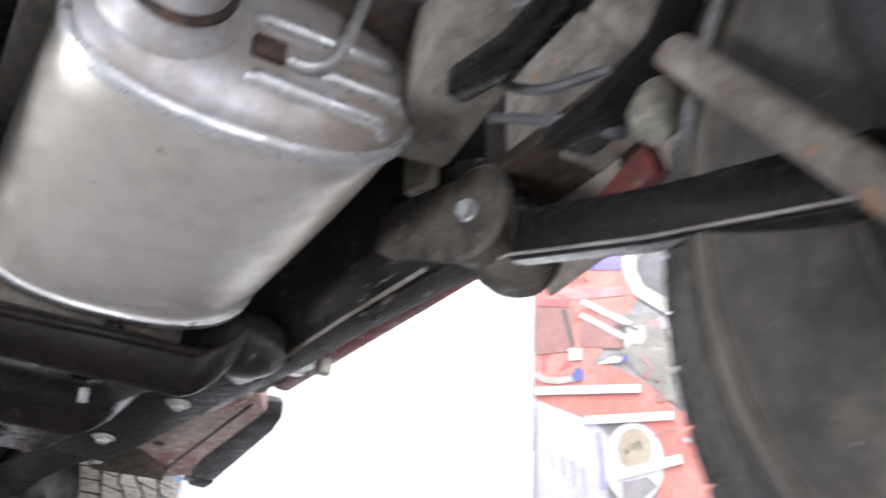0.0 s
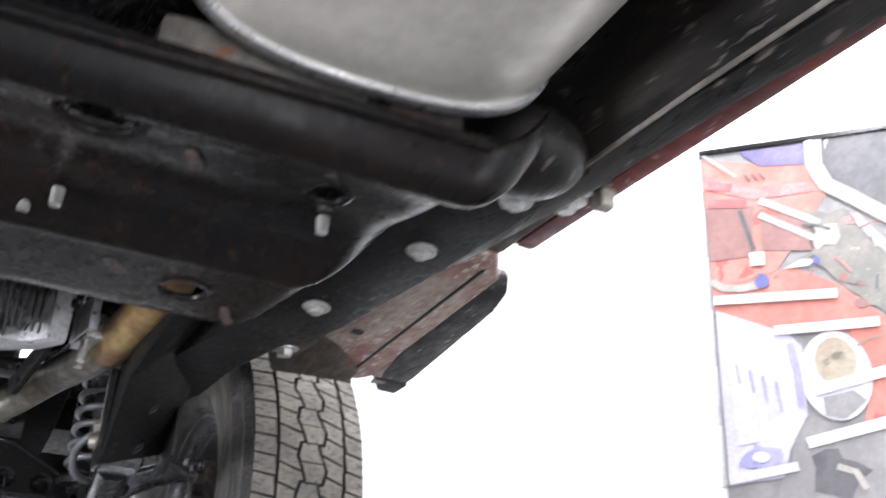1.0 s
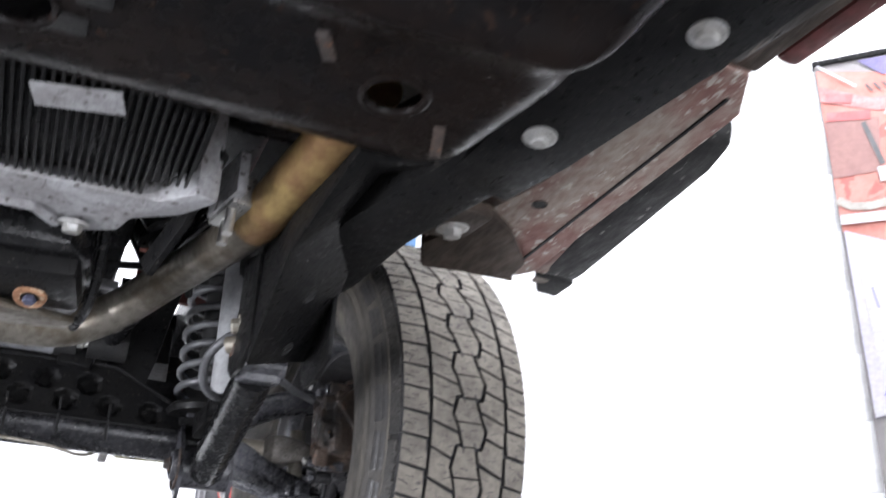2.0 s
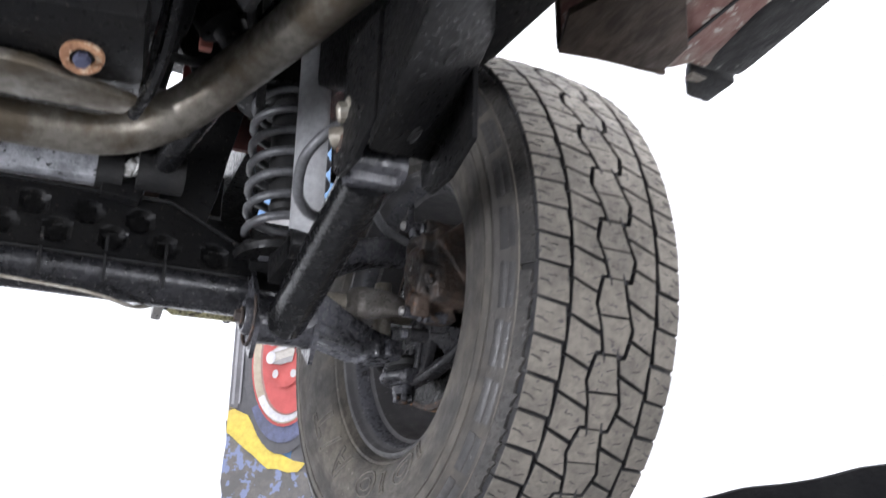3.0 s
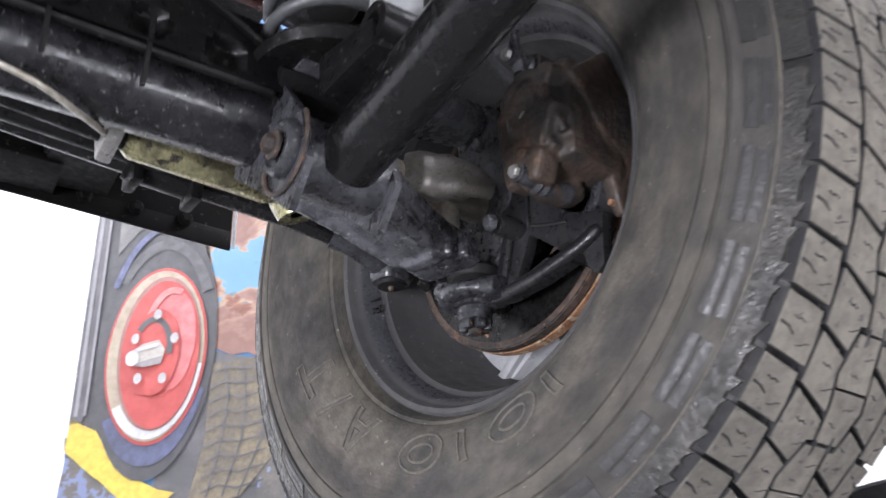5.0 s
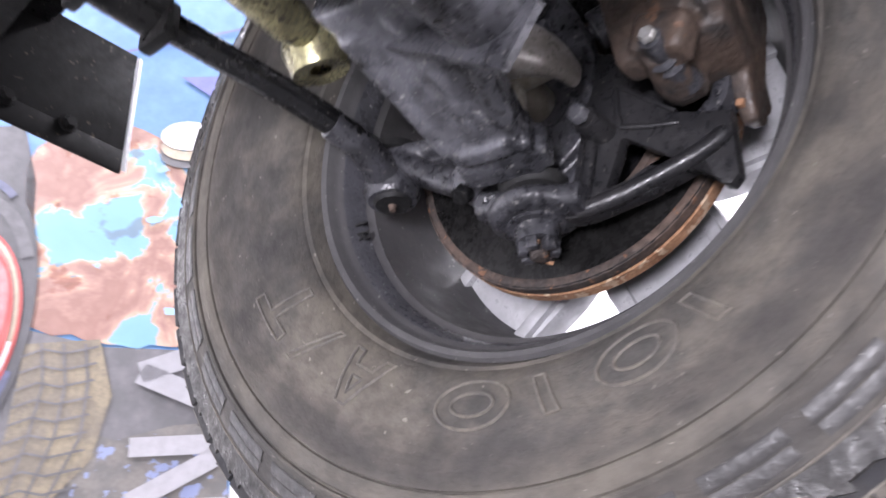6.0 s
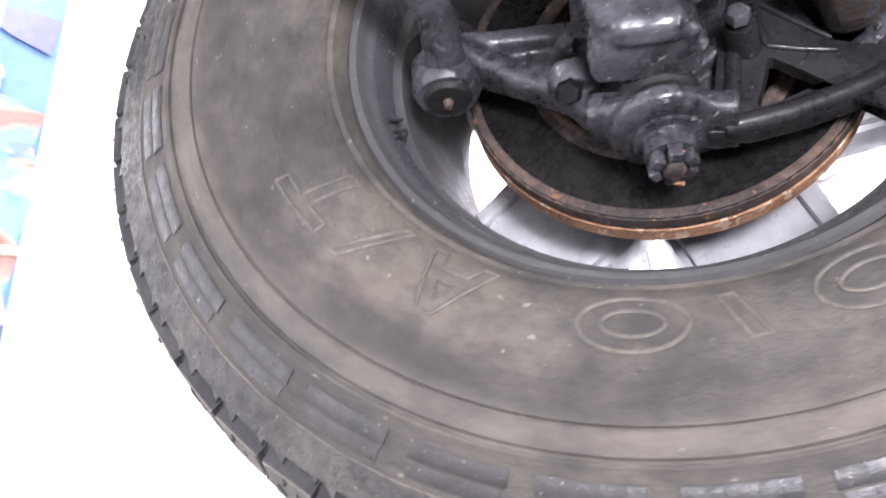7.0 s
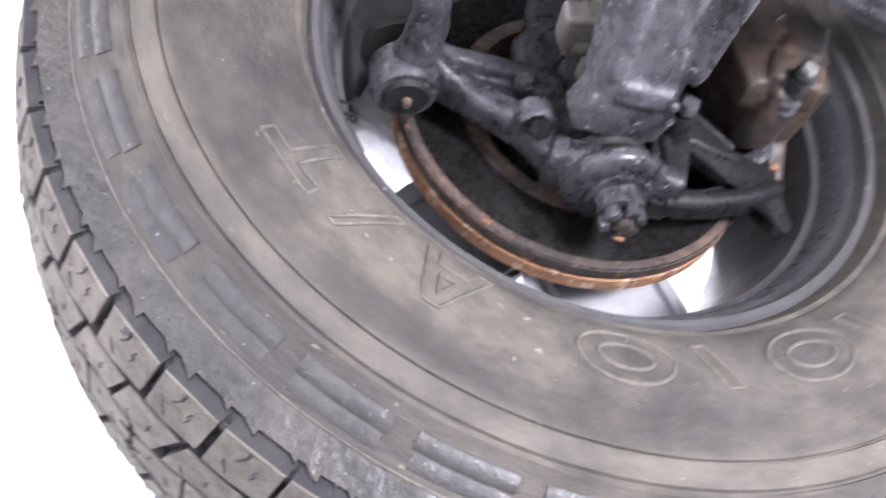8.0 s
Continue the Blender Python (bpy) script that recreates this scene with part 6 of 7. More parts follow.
for a, b in (((0.315, -1.245, 0.052), (0.300, -1.275, 0.050)), ((0.285, -1.035, 0.036), (0.268, -1.075, 0.026)), ((0.42, -0.92, 0.05), (0.405, -0.965, 0.05))):
    part("rust_rib", bar([a, b], (0.010, 0.005), None, 0.001), "rust", skid)
for c in ((0.115, -1.02, 0.046), (0.10, -0.975, 0.05)):
    part("plate_slot", block(c, (0.026, 0.022, 0.004), None, None, 0.002), "rubber", skid)
part("spacer_block", block((0.470, -1.350, 0.096), (0.075, 0.030, 0.040), None, Matrix.Rotation(radians(6), 4, "Z"), 0.012), "rust", skid, "brown ribbed spacer above the plate")
part("spacer_block", block((0.335, -1.352, 0.094), (0.17, 0.024, 0.046), None, Matrix.Rotation(radians(-4), 4, "Z"), 0.012), "dusty", skid, "dusty rubber spacer above the plate")

# ---- muffler
def oval_ring(cx, y, cz, a, b, n=56, tilt=0.0, power=2.5):
    out = []
    for k in range(n):
        t = 2 * math.pi * k / n
        c, s = math.cos(t), math.sin(t)
        x = a * math.copysign(abs(c) ** (2 / power), c)
        z = b * math.copysign(abs(s) ** (2 / power), s)
        out.append(V((cx + x * math.cos(tilt) - z * math.sin(tilt), y, cz + x * math.sin(tilt) + z * math.cos(tilt))))
    return out


def muf(t, grow=0.0):
    """A section of the muffler; t runs from its front end to its rear."""
    return oval_ring(0.415 + 0.020 * t, -1.375 - 0.385 * t, 0.162 + 0.038 * t, 0.153 + 0.007 * t + grow, 0.078 + 0.008 * t + grow, 64, 0.02)


shell = part("muffler", loft([muf(0.0, -0.030), muf(0.0, -0.010), muf(0.012), muf(0.2, 0.0015), muf(0.4, 0.0025), muf(0.6, 0.003), muf(0.8, 0.002), muf(0.94), muf(0.95, -0.004)]), "muffler", car, "oval aluminised steel muffler with small dents", sharp=60)
part("end_plate", loft([muf(0.945, -0.003), muf(0.972, -0.007), muf(0.992, -0.018), muf(1.003, -0.036), muf(1.006, -0.06)]), "bluedsteel", shell, "heat tinted muffler end plate", sharp=60)
part("end_seam", loft([muf(0.922, 0.0), muf(0.925, 0.0042), muf(0.950, 0.0045), muf(0.959, 0.001), muf(0.958, -0.006)]), "seam", shell, "bright folded seam", sharp=60)
part("end_seam", loft([muf(0.035, 0.0), muf(0.032, 0.0042), muf(0.004, 0.0045), muf(-0.006, 0.0), muf(-0.004, -0.006)]), "seam", shell, "bright folded seam", sharp=60)
for z, x0, x1 in ((0.158, 0.423, 0.560), (0.186, 0.490, 0.574), (0.223, 0.424, 0.560)):
    part("pressed_rib", tube([(x0, -1.754, z), (x0 + 0.010, -1.7635, z), (x1 - 0.010, -1.7635, z - 0.002), (x1, -1.750, z - 0.002)], 0.0078, 14), "seam", shell, "bright pressed rib")
part("pipe_collar", lathe([(0.0, 0.066), (0.010, 0.062), (0.020, 0.050), (0.030, 0.045), (0.10, 0.043)], 36, None, Matrix.Translation((0.351, -1.760, 0.212)) @ Matrix.Rotation(radians(-90), 4, "Z")), "bluedsteel", shell, "heat stained collar")
part("weld_ring", tube([(0.351 + 0.047 * math.cos(a * 0.2618), -1.788, 0.212 + 0.047 * math.sin(a * 0.2618)) for a in range(24)], 0.0055, 8, closed=True), "rust", shell, "rusty weld ring")
part("tail_pipe", tube(smooth_path([(0.351, -1.78, 0.212), (0.351, -1.88, 0.216), (0.34, -2.0, 0.28), (0.32, -2.15, 0.36)], 6), 0.042, 24), "rust", shell, "rusty tail pipe")
part("hanger_rod", tube(smooth_path([(0.458, -1.764, 0.186), (0.476, -1.768, 0.184), (0.497, -1.772, 0.200), (0.512, -1.780, 0.250), (0.522, -1.785, 0.32)], 5), 0.0062, 12), "seam", shell, "bright bent hanger rod")
part("hanger_foot", block((0.440, -1.766, 0.189), (0.030, 0.010, 0.022), None, None, 0.004), "rust", shell)
part("front_pipe", tube(smooth_path([(0.36, -1.38, 0.17), (0.34, -1.28, 0.175), (0.33, -1.10, 0.16), (0.335, -0.92, 0.135)], 6), 0.030, 20), "pipe", shell)
part("heat_shield", loft([oval_ring(0.44, -1.36, 0.285, 0.20, 0.03), oval_ring(0.44, -1.80, 0.305, 0.20, 0.03)]), "dusty", car, "dusty heat shield above the muffler")

# ---- exhaust from the engine
down = smooth_path([(-0.45, -0.290, 0.055), (-0.10, -0.290, 0.050), (0.06, -0.290, 0.048), (0.145, -0.292, 0.054), (0.205, -0.305, 0.083), (0.262, -0.385, 0.112), (0.296, -0.50, 0.108), (0.322, -0.615, 0.099)], 7)
exhaust = part("exhaust_pipe", tube(down, 0.0265, 22), "pipe", car, "bare steel exhaust pipe with brown stains")
part("hot_section", tube([(0.320, -0.608, 0.0995), (0.323, -0.622, 0.099), (0.352, -0.78, 0.113), (0.365, -0.90, 0.125)], [0.0255, 0.0275, 0.0285, 0.029], 24), "goldpipe", exhaust, "gold heat-tinted pipe section")
cl = block((0.290, -0.640, 0.108), (0.026, 0.070, 0.036), None, Matrix.Rotation(radians(12), 4, "Z"), 0.004)
part("pipe_clamp", cl, "clamp", exhaust, "bright exhaust clamp")
for dy in (-0.016, 0.012):
    part("clamp_bolt", tube([(0.288, -0.640 + dy, 0.098), (0.286, -0.640 + dy, 0.060)], 0.006, 10), "zinc", exhaust)
part("clamp_strap", block((0.282, -0.652, 0.120), (0.012, 0.080, 0.050), None, Matrix.Rotation(radians(12), 4, "Z"), 0.002), "alloy", exhaust)
part("seam_band", tube([(0.196, -0.300, 0.077), (0.204, -0.304, 0.082)], 0.0278, 22), "pipe", exhaust)

# ---- gearbox, engine sump
gp = slab([(-0.28, -0.91), (0.20, -0.91), (0.235, -0.86), (0.235, -0.76), (0.195, -0.712), (-0.28, -0.712)], 0.066, 0.14, None, None, 0.012)
gearbox = part("gearbox_sump", gp, "black", car, "dark finned gearbox pan")
for i in range(62):
    x = -0.25 + 0.0078 * i
    part("cooling_fin", block((x, -0.81, 0.062), (0.0034, 0.195 if x < 0.19 else 0.13, 0.012), None, None, 0.001), "black", gearbox)
bell = slab([(-0.28, -0.712), (0.205, -0.712), (0.238, -0.745), (0.262, -0.735), (0.232, -0.690), (0.186, -0.660), (0.176, -0.625), (0.150, -0.612), (0.130, -0.606), (0.108, -0.622), (0.094, -0.650), (0.02, -0.662), (-0.28, -0.655)], 0.052, 0.16, None, None, 0.006)
housing = part("bell_housing", bell, "alloy", car, "pale cast aluminium housing")
part("housing_bolt", bolt((0.131, -0.632, 0.050), (0, 0.2, -1), 0.010, 0.010, 0.016), "zinc", housing, "bright housing bolt")
part("housing_bolt", bolt((0.0, -0.668, 0.050), (0, 0.2, -1), 0.009, 0.009, 0.013), "zinc", housing)
part("cast_rib", bar([(-0.1, -0.665, 0.050), (0.09, -0.655, 0.050), (0.115, -0.625, 0.050)], (0.010, 0.012), None, 0.003), "alloy", housing)
part("name_plate", block((0.115, -0.868, 0.0535), (0.075, 0.034, 0.003), None, Matrix.Rotation(radians(-12), 4, "Z"), 0.001), "alloy", gearbox, "pale plate on the pan")
sump_b = slab([(-0.20, -0.60), (0.135, -0.60), (0.160, -0.56), (0.160, -0.40), (0.14, -0.34), (-0.20, -0.34)], 0.036, 0.26, None, None, 0.018)
sump = part("engine_sump", sump_b, "blackgloss", car, "black engine sump with a rusty plug")
part("sump_neck", block((0.088, -0.505, 0.040), (0.13, 0.115, 0.05), None, Matrix.Rotation(radians(-6), 4, "Z"), 0.014), "black", sump)
part("drain_plug", bolt((0.102, -0.5005, 0.0105), (0, -0.35, -1), 0.0075, 0.008, 0.0), I["blueglow"], sump, "blue drain plug")
part("plug_washer", lathe([(0.0, 0.0105), (0.0, 0.0185), (0.003, 0.0175), (0.003, 0.0105)], 28, None, Matrix.Translation((0.102, -0.499, 0.0110)) @ V((0, -0.35, -1)).to_track_quat("X", "Z").to_matrix().to_4x4()), "rustlight", sump, "rusty plug washer")
part("inspection_cover", tube(smooth_path([(0.162, -0.60, 0.10), (0.168, -0.56, 0.06), (0.166, -0.48, 0.022), (0.155, -0.40, 0.018)], 5), 0.006, 8), "blackgloss", sump)
part("sump_shield", bar([(-0.25, -0.470, 0.006), (0.06, -0.460, 0.004), (0.15, -0.43, 0.012)], [(0.06, 0.012), (0.06, 0.012), (0.03, 0.010)], None, 0.004), "pipe", sump, "bright sump shield edge")
part("support_strap", bar([(0.258, -0.735, 0.115), (0.236, -0.665, 0.060), (0.212, -0.610, 0.022)], (0.024, 0.009), None, 0.002, up=(1, 0, 0.4)), "black", gearbox, "dark painted strap")
eng = block((-0.05, -0.20, 0.34), (0.52, 0.72, 0.28), None, None, 0.03)
block((0.10, -0.38, 0.26), (0.22, 0.20, 0.16), eng, None, 0.02)
engine = part("engine_block", eng, "black", car, "dark greasy engine block")
for x, y, z, r in ((0.235, -0.30, 0.235, 0.035), (0.27, -0.14, 0.27, 0.045), (0.20, -0.46, 0.20, 0.03), (0.245, -0.44, 0.25, 0.028)):
    part("engine_unit", lathe([(-0.05, 0.0), (-0.05, r * 0.8), (-0.04, r), (0.03, r), (0.035, r * 0.6), (0.06, r * 0.5), (0.06, 0.0)], 20, None, Matrix.Translation((x, y, z)) @ Matrix.Rotation(radians(60), 4, "Y")), "black", engine)
for k, (a, b, c) in enumerate((((0.18, -0.56, 0.20), (0.25, -0.42, 0.17), (0.30, -0.20, 0.24)), ((0.20, -0.54, 0.24), (0.27, -0.40, 0.22), (0.31, -0.22, 0.16)), ((0.17, -0.30, 0.15), (0.26, -0.26, 0.19), (0.34, -0.30, 0.28)))):
    part("wiring", tube(smooth_path([a, b, c], 6), 0.006, 8), "rubber", engine)
part("red_connector", block((0.236, -0.235, 0.222), (0.016, 0.012, 0.022), None, None, 0.003), I["red"], engine, "small red connector")
part("brass_fitting", tube([(0.20, -0.26, 0.225), (0.208, -0.255, 0.262)], 0.006, 8), "goldpipe", engine, "brass fitting")
part("pale_connector", block((0.185, -0.175, 0.172), (0.052, 0.012, 0.014), None, None, 0.003), "alloy", engine)

# ---- body: floor pan, inner wings, sill
fp = block((-0.06, -1.50, 0.36), (1.50, 2.2, 0.02), None, None, 0.004)
for x in (-0.35, 0.0, 0.35, 0.60):
    block((x, -1.5, 0.347), (0.06, 2.0, 0.012), fp, None, 0.004)
pan = part("floor_pan", fp, "undercoat", car, "dusty underbody floor")
part("firewall", block((-0.06, -0.42, 0.52), (1.2, 0.012, 0.36), None, None, 0.002), "undercoat", pan)
wing = slab([(-0.44, 0.30), (-0.30, 0.42), (0.0, 0.47), (0.30, 0.42), (0.62, 0.36), (0.62, 0.70), (-0.44, 0.70)], 0.475, 0.480, None, Matrix(((0, 0, 1, 0), (1, 0, 0, 0), (0, 1, 0, 0), (0, 0, 0, 1))))
part("inner_wing", wing, "black", car, "dark inner wing above the axle")
part("inner_wing", slab([(0.495, 0.235), (0.530, 0.235), (0.535, 0.41), (0.75, 0.41), (0.75, 0.62), (0.495, 0.62)], 0.100, 0.106, None, Matrix(((1, 0, 0, 0), (0, 0, 1, 0), (0, 1, 0, 0), (0, 0, 0, 1))), 0.001), "undercoat", car, "dark inner wing panel over the wheel")
part("red_inner_panel", block((0.36, 0.20, 0.46), (0.20, 0.012, 0.30), None, None, 0.003), "red", car, "maroon body panel behind the spring")
part("bonnet_lining", block((0.0, 0.02, 0.72), (1.5, 1.3, 0.02), None, None, 0.004), "black", car, "dark inside of the bonnet")
part("spring_tower", lathe([(0.255, 0.0), (0.255, 0.066), (0.265, 0.070), (0.40, 0.072)], 32, None, Matrix.Translation((0.372, -0.070, 0.0)) @ Matrix.Rotation(radians(-90), 4, "Y")), "black", rail, "black spring tower")
part("link_plate", slab([(0.222, 0.075), (0.284, 0.062), (0.2965, 0.108), (0.308, 0.172), (0.318, 0.216), (0.322, 0.24), (0.222, 0.24)], 0.046, 0.052, None, Matrix(((1, 0, 0, 0), (0, 0, -1, 0), (0, 1, 0, 0), (0, 0, 0, 1))), 0.0015), "black", rail, "black plate beside the spring")

sill_b = bar([(0.750, -1.02, 0.212), (0.766, -1.20, 0.212), (0.786, -1.40, 0.212), (0.806, -1.60, 0.213), (0.830, -2.0, 0.216)], (0.028, 0.052), None, 0.008)
block((0.790, -1.45, 0.42), (0.012, 1.2, 0.36), sill_b, Matrix.Rotation(radians(4), 4, "Z"), 0.002)
sill = part("body_sill", sill_b, "red", car, "faded maroon body sill")
part("sill_inner", bar([(0.766, -2.0, 0.200), (0.724, -1.40, 0.195), (0.704, -1.20, 0.194), (0.690, -1.0, 0.194)], (0.084, 0.020), None, 0.006), "brownpanel", sill, "dark brown recess inside the sill")
rock = slab([(0.592, -0.560), (0.590, -0.464), (0.735, -0.464), (0.754, -0.490), (0.760, -0.94), (0.725, -1.00), (0.690, -1.00), (0.640, -0.72)], 0.178, 0.300, None, None, 0.005)
rocker = part("rocker_panel", rock, "redworn", sill, "dusty worn maroon rocker underside")
part("rocker_lining", slab([(0.568, -0.520), (0.593, -0.452), (0.722, -0.470), (0.720, -0.521), (0.690, -0.560), (0.660, -0.600), (0.612, -0.640), (0.600, -0.60)], 0.170, 0.180, None, None, 0.002), "brownpanel", sill, "dark brown bare lining")
part("rocker_groove", bar([(0.716, -0.485, 0.1775), (0.728, -0.96, 0.1775)], (0.004, 0.003), None, 0.0008), "rubber", sill)
part("rocker_front", block((0.660, -0.459, 0.238), (0.142, 0.006, 0.132), None, Matrix.Rotation(radians(-1), 4, "Z"), 0.002), "brownpanel", sill, "dark brown front end of the rocker")
part("rocker_hole", lathe([(0.0, 0.0005), (0.0, 0.009), (0.001, 0.010)], 16, None, Matrix.Translation((0.661, -0.675, 0.1765)) @ Matrix.Rotation(radians(90), 4, "Y")), "rubber", sill)
strip = bar([(0.790, -0.860, 0.236), (0.792, -0.845, 0.224), (0.794, -0.80, 0.219), (0.798, -0.500, 0.207), (0.799, -0.470, 0.206)], [(0.052, 0.020), (0.060, 0.036), (0.064, 0.042), (0.064, 0.042), (0.062, 0.040)], None, 0.008)
rub = part("rub_strip", strip, "scuffed", sill, "black rubber rub strip")
part("strip_mount", bar([(0.764, -0.86, 0.222), (0.768, -0.475, 0.200)], (0.022, 0.030), None, 0.003), "redworn", sill, "dusty strip mounting edge")
part("strip_end", loft([[V(p) for p in s] for s in (((0.768, -0.462, 0.222), (0.834, -0.462, 0.226), (0.834, -0.462, 0.186), (0.768, -0.462, 0.188)), ((0.792, -0.418, 0.206), (0.832, -0.414, 0.208), (0.830, -0.410, 0.184), (0.796, -0.414, 0.184)))], None, 0.004), "rubber", sill, "split rubber end of the strip")
part("strip_clip", bar([(0.772, -0.452, 0.186), (0.836, -0.446, 0.196)], (0.014, 0.006), None, 0.002), "dusty", sill)

mount = part("body_mount", bar([(0.445, -0.64, 0.150), (0.54, -0.625, 0.160), (0.605, -0.615, 0.166)], [(0.13, 0.03), (0.09, 0.024), (0.07, 0.02)], None, 0.006), "brownpanel", rail, "black body mount arm")
part("mount_washer", bolt((0.570, -0.612, 0.152), (0.1, 0.1, -1), 0.012, 0.012, 0.021), "zinc", rail, "bright body mount bolt and washer")
part("body_mount", bar([(0.63, -1.22, 0.150), (0.735, -1.19, 0.180)], [(0.12, 0.03), (0.08, 0.02)], None, 0.006), "undercoat", rail, "dusty body mount arm")
part("mount_washer", bolt((0.712, -1.186, 0.163), (0.1, 0.1, -1), 0.012, 0.012, 0.024), "zinc", rail)
part("sill_clip", block((0.742, -1.215, 0.158), (0.018, 0.02, 0.022), None, None, 0.004), "joint", rail)

# ---- rear link, mount and what hangs behind
PV = V((0.738, -1.690, 0.160))
LUG = Matrix.Translation((0.698, -1.680, 0.158)) @ Matrix.Rotation(radians(14), 4, "Z")
piv = lathe([(-0.004, 0.0), (-0.004, 0.049), (0.000, 0.054), (0.006, 0.055), (0.014, 0.053), (0.070, 0.050), (0.074, 0.0)], 36, None, LUG)
slab([(0.030, -0.046), (0.120, -0.012), (0.150, 0.010), (0.150, 0.050), (0.100, 0.060), (0.020, 0.050)], -0.002, 0.008, piv, LUG @ Matrix(((0, 0, 1, 0), (1, 0, 0, 0), (0, 1, 0, 0), (0, 0, 0, 1))), 0.003)
bar([PV + V((0, 0.02, 0.03)), PV + V((0, 0.08, 0.06)), PV + V((-0.01, 0.17, 0.06))], [(0.080, 0.08), (0.080, 0.075), (0.08, 0.06)], piv, 0.012)
rear_mount = part("rear_arm_mount", piv, "mountmud", car, "mud-caked rear link mount")
part("pivot_bolt", bolt(LUG @ V((-0.004, 0.0, 0.0)), (-1, -0.25, -0.1), 0.0105, 0.010, 0.0125), "shock", rear_mount, "steel pivot bolt")
part("mount_bowl", lathe([(0.0, 0.0), (0.004, 0.030), (0.014, 0.041), (0.032, 0.048), (0.056, 0.046)], 32, None, Matrix.Translation((0.760, -1.668, 0.094)) @ Matrix.Rotation(radians(-90), 4, "Y")), "mountmud", rear_mount, "grimy round body mount bowl")
arm2 = part("rear_arm", bar([PV + V((0.0, -0.02, -0.012)), (0.690, -1.787, 0.074), (0.674, -1.979, -0.009), (0.660, -2.16, -0.077), (0.657, -2.33, -0.165)], [(0.026, 0.062), (0.024, 0.050), (0.024, 0.046), (0.024, 0.046), (0.024, 0.048)], None, 0.009), "blackgloss", car, "glossy black rear lower link")
part("arm_flange", bar([(0.690, -1.745, 0.072), (0.672, -1.787, 0.051), (0.656, -1.979, -0.030), (0.642, -2.16, -0.098), (0.639, -2.33, -0.186)], (0.0026, 0.0024), None, 0.0006), "forged", arm2, "bare worn lower edge")
part("rear_damper", tube([(0.626, -1.86, 0.333), (0.630, -1.991, 0.151), (0.630, -2.075, 0.034), (0.634, -2.25, -0.205)], 0.0135, 20), "dusty", car, "dusty rear shock absorber")
part("rear_axle", tube([(-0.7, -2.377, -0.075), (0.69, -2.377, -0.075)], 0.04, 24), "undercoat", car, "dusty rear axle tube")
part("rear_coil", tube([(0.50 + 0.05 * math.cos(k * 0.35), -2.36 + 0.05 * math.sin(k * 0.35), -0.02 + 0.004 * k) for k in range(90)], 0.008, 10), "spring", car, "grey rear coil spring")
part("rear_bump_stop", lathe([(-0.03, 0.0), (-0.03, 0.024), (-0.02, 0.034), (0.0, 0.030), (0.02, 0.036), (0.05, 0.034), (0.09, 0.030), (0.09, 0.0)], 28, None, Matrix.Translation((0.625, -2.205, 0.01)) @ Matrix.Rotation(radians(60), 4, "Y")), "rubber", car, "black ribbed bump stop")
part("cable_bracket", bar([(0.588, -1.83, 0.170), (0.598, -1.90, 0.162), (0.604, -2.02, 0.175)], [(0.022, 0.030), (0.022, 0.034), (0.020, 0.034)], None, 0.006), "blackgloss", car, "black channel bracket")
part("brake_bracket", bar([(0.655, -1.90, 0.096), (0.635, -1.985, 0.070), (0.622, -2.05, 0.072), (0.616, -2.10, 0.115)], [(0.045, 0.018), (0.036, 0.016), (0.028, 0.014), (0.028, 0.014)], None, 0.004), "black", car, "black cable bracket")
part("pale_clip", lathe([(0.0, 0.0), (0.0, 0.012), (0.014, 0.019), (0.040, 0.016), (0.066, 0.021), (0.080, 0.012), (0.084, 0.0)], 14, None, Matrix.Translation((0.632, -2.020, 0.024)) @ Matrix.Rotation(radians(-70), 4, "Y")), "clip", car, "yellowed plastic clip")
side = slab([(-1.68, 0.09), (-1.86, 0.100), (-1.90, 0.112), (-1.955, 0.050), (-2.01, 0.050), (-2.05, 0.20), (-2.12, 0.60), (-1.40, 0.60), (-1.40, 0.24), (-1.68, 0.20)], 0.790, 0.796, None, Matrix(((0, 0, 1, 0), (1, 0, 0, 0), (0, 1, 0, 0), (0, 0, 0, 1))), 0.0015)
part("inner_arch", side, "dusty", car, "mud-stained inner wheel arch")
part("arch_step", bar([(0.745, -1.80, 0.170), (0.745, -1.92, 0.180), (0.74, -2.02, 0.22)], [(0.05, 0.012), (0.045, 0.012), (0.04, 0.012)], None, 0.003), "dusty", car, "muddy pressed step")
part("rear_cross_plate", slab([(0.20, -2.05), (0.62, -2.05), (0.66, -1.80), (0.56, -1.82), (0.20, -1.90)], 0.300, 0.32, None, None, 0.006), "dusty", car, "mud-stained cross plate")
part("red_inner_arch", block((0.735, -1.880, 0.092), (0.020, 0.075, 0.040), None, Matrix.Rotation(radians(-18), 4, "X"), 0.008), "red", car, "maroon wheel arch edge")
part("brake_drum", lathe([(0.0, 0.0), (0.0, 0.12), (0.02, 0.13), (0.06, 0.13), (0.06, 0.0)], 36, None, Matrix.Translation((0.68, -2.377, -0.075))), "rust", car, "rusty rear brake drum")
for a, b, c in (((0.60, -1.78, 0.25), (0.64, -1.86, 0.17), (0.655, -1.96, 0.13)), ((0.55, -1.80, 0.28), (0.60, -1.92, 0.20), (0.62, -2.05, 0.20)), ((0.645, -1.80, 0.18), (0.655, -1.88, 0.13), (0.65, -1.97, 0.06))):
    part("brake_cable", tube(smooth_path([a, b, c], 6), 0.005, 8), "spring", car)
part("hanger_rubber", block((0.662, -1.632, 0.222), (0.016, 0.040, 0.050), None, Matrix.Rotation(radians(20), 4, "Z"), 0.006), "joint", car, "tan rubber hanger")

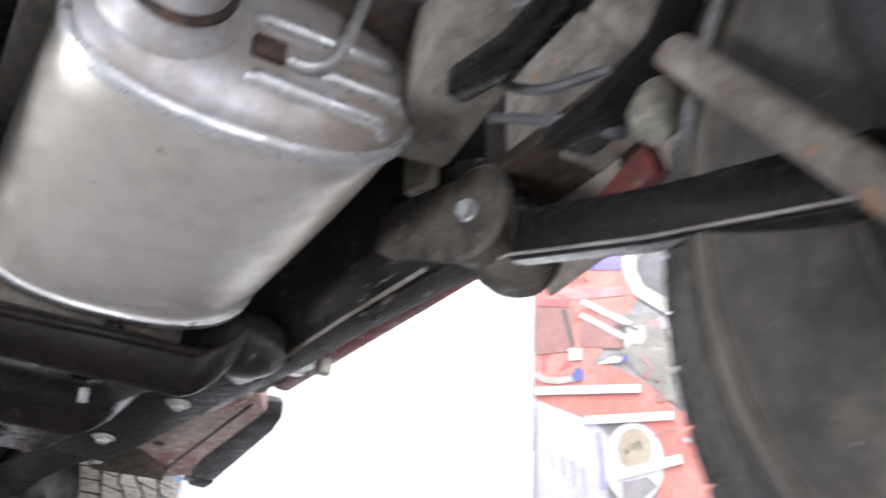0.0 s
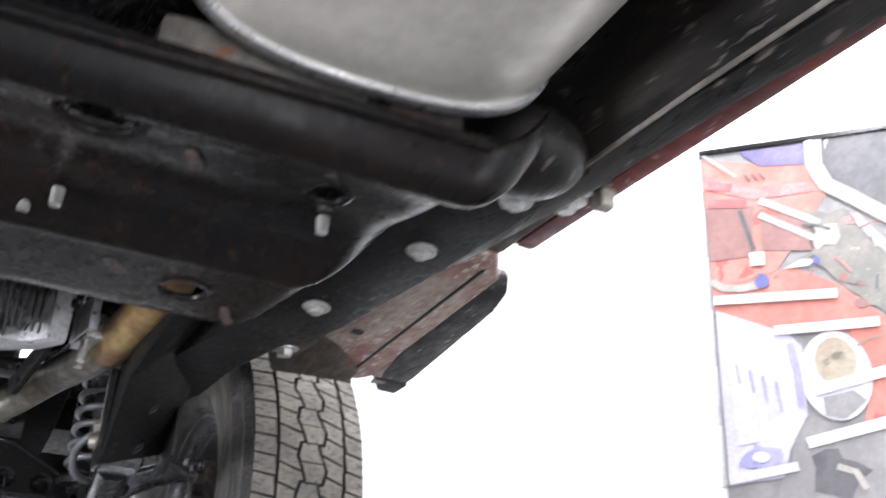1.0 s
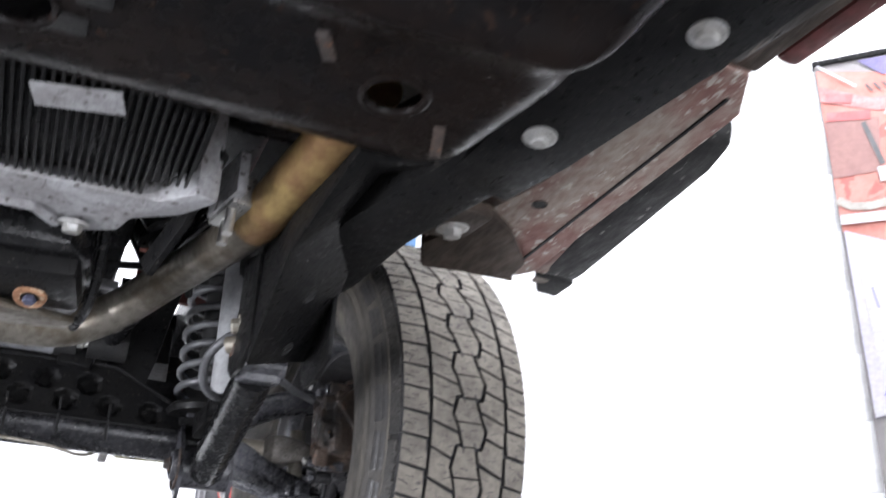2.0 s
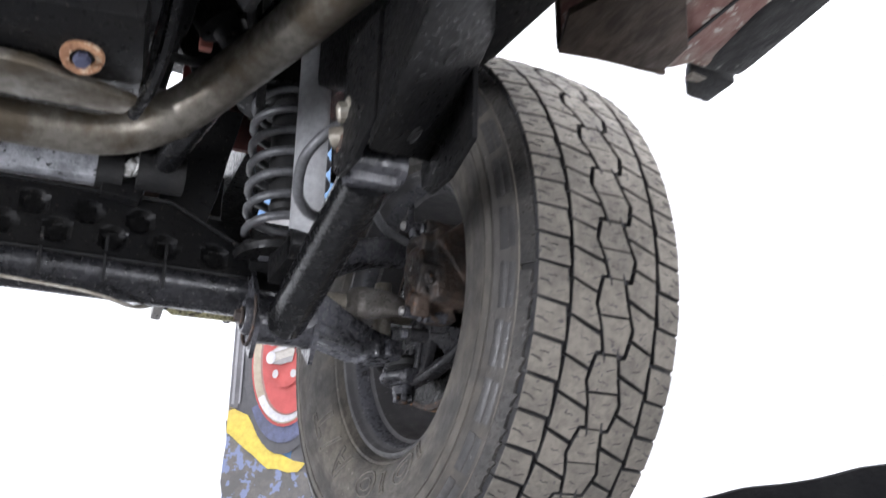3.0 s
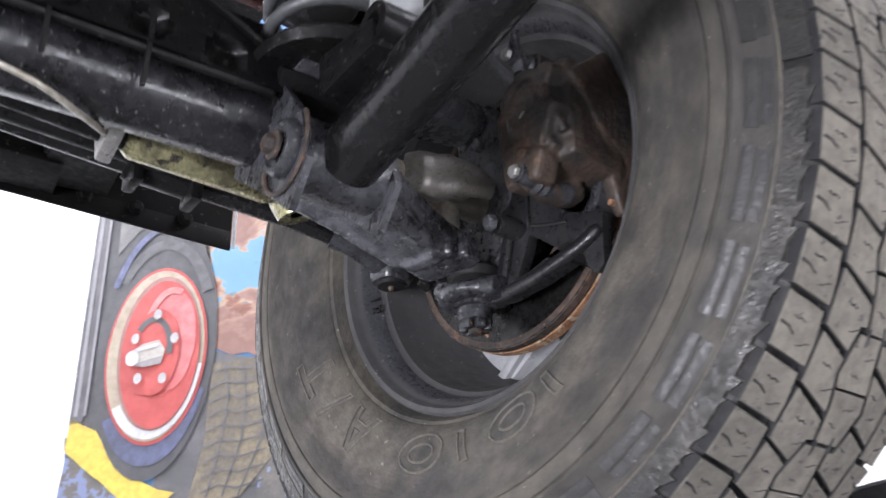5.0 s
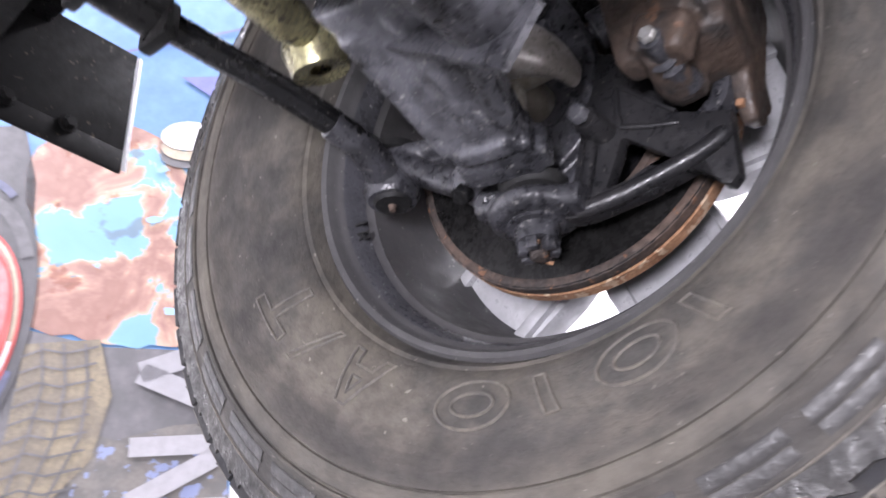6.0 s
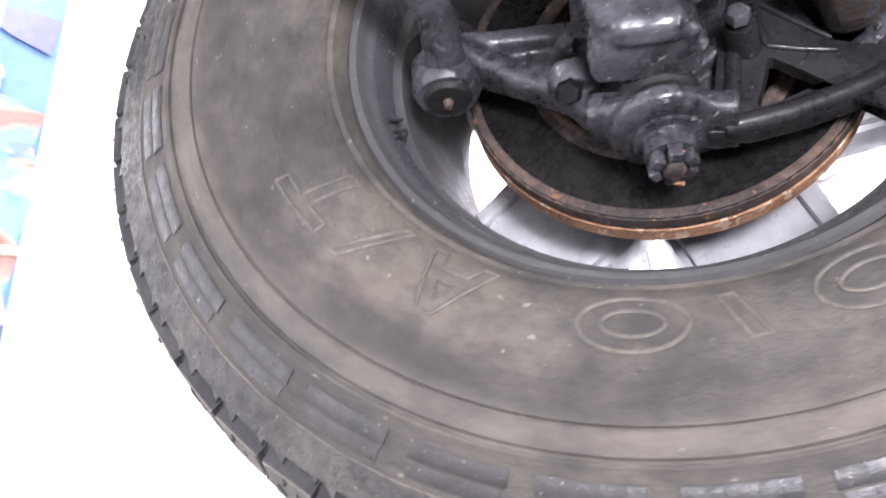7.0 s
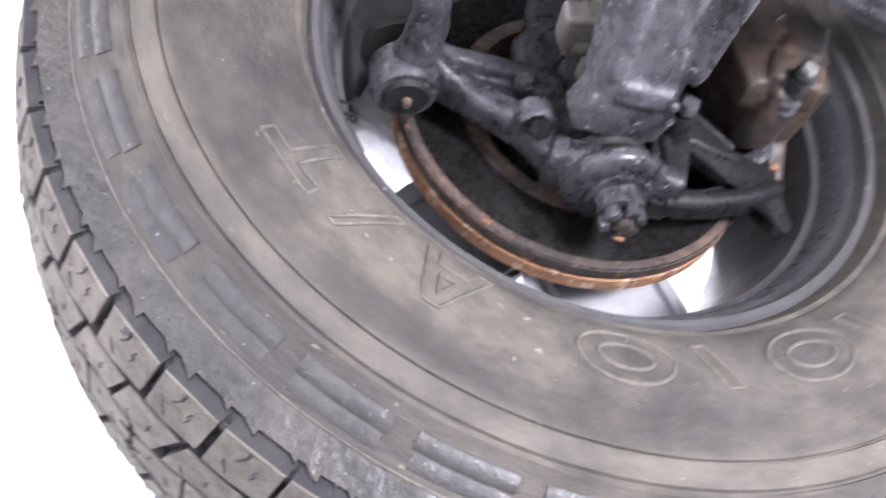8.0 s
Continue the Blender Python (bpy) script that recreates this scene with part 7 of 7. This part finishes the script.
# transfer case and prop shaft beside the muffler
TC = Matrix.Translation((0.163, -1.485, 0.166)) @ Matrix.Rotation(radians(90), 4, "Z")
tc = lathe([(-0.20, 0.0), (-0.20, 0.045), (-0.17, 0.048), (-0.165, 0.062), (-0.125, 0.064), (-0.118, 0.074), (-0.07, 0.076), (-0.064, 0.084), (-0.045, 0.086), (-0.040, 0.078), (-0.020, 0.080), (0.005, 0.090), (0.030, 0.091), (0.037, 0.086), (0.037, 0.0)], 48, None, TC)
trans = part("transfer_case", tc, "casealloy", car, "bright ribbed aluminium transfer case")
part("oil_groove", lathe([(0.036, 0.078), (0.064, 0.080)], 48, None, TC), "alloyoil", trans, "oily brown groove")
part("clamp_ring", lathe([(0.063, 0.079), (0.065, 0.091), (0.078, 0.092), (0.081, 0.080)], 48, None, TC), "seam", trans, "bright flange ring")
part("clamp_ring", lathe([(0.084, 0.080), (0.0845, 0.0905), (0.091, 0.0905), (0.0925, 0.080)], 48, None, TC), "seam", trans, "bright flange ring")
part("gearbox_tail", lathe([(0.080, 0.079), (0.092, 0.081), (0.116, 0.083), (0.117, 0.090), (0.126, 0.090), (0.127, 0.082), (0.25, 0.086), (0.25, 0.0)], 48, None, TC), "blackgloss", trans, "black gearbox tail housing")
part("rear_boot", lathe([(-0.30, 0.03), (-0.28, 0.046), (-0.265, 0.036), (-0.25, 0.05), (-0.235, 0.040), (-0.21, 0.053), (-0.20, 0.048)], 28, None, TC), "rubber", trans, "black ribbed rubber boot")
part("prop_shaft", tube([(0.155, -1.78, 0.185), (0.10, -2.3, -0.02)], 0.032, 20), "black", trans, "black prop shaft")
for a in range(6):
    part("case_bolt", bolt((0.163 + 0.081 * math.cos(a), -1.560, 0.166 + 0.081 * math.sin(a)), (0, -1, 0), 0.007, 0.008, 0.0), "zinc", trans)

# ---------------------------------------------------------------- lift
lift = tagged(new("lift_arm"), "black padded swing arm of the vehicle lift beside the tyre", "lift arm")
lift.location = (1.0, -0.38, Z0 - 0.30)
bpy.context.view_layer.update()
A0, B0 = V((0.850, -0.150, -0.2852)), V((2.00, -0.695, -0.0505))
pad_pts = []
for k in range(26):
    t = k / 25
    p = A0.lerp(B0, t)
    pad_pts.append(p + V((0, 0, -0.060 + 0.003 * math.sin(t * 61) + 0.002 * math.sin(t * 23))))
sleeve = part("foam_sleeve", bar([p + V((0, 0, Z0)) for p in pad_pts], (0.10, 0.115), None, 0.016), "foam", None, "black foam sleeve")
core = part("steel_arm", bar([A0 + V((-0.03, 0.014, Z0 - 0.066)), B0 + V((0.10, -0.05, Z0 - 0.04))], (0.07, 0.08), None, 0.006), "black", None)
post = part("pivot_block", block((2.10, -0.74, Z0 - 0.10), (0.16, 0.16, 0.20), None, None, 0.01), "black", None)
col = part("lift_post", block((2.10, -0.74, (Z0 - 0.2) / 2), (0.20, 0.20, Z0 - 0.2), None, None, 0.02), "black", None, "black steel lift post")
for ob in (sleeve, core, post, col):
    adopt(ob, lift)

# ---------------------------------------------------------------- courses of the end wall
COURSE = 0.1795
course = room_block(WALL_FAR, WALL_FAR + 0.012, S0, S1, 0.0005, COURSE - 0.0005, None, 0.0006)
first = part("course", course, "wallpaint", wall_end)
first.location = (0, 0, 0.108)
for k in range(1, 24):
    ob = part("course", first.data, "", wall_end)
    ob.location = (0, 0, 0.108 + COURSE * k)
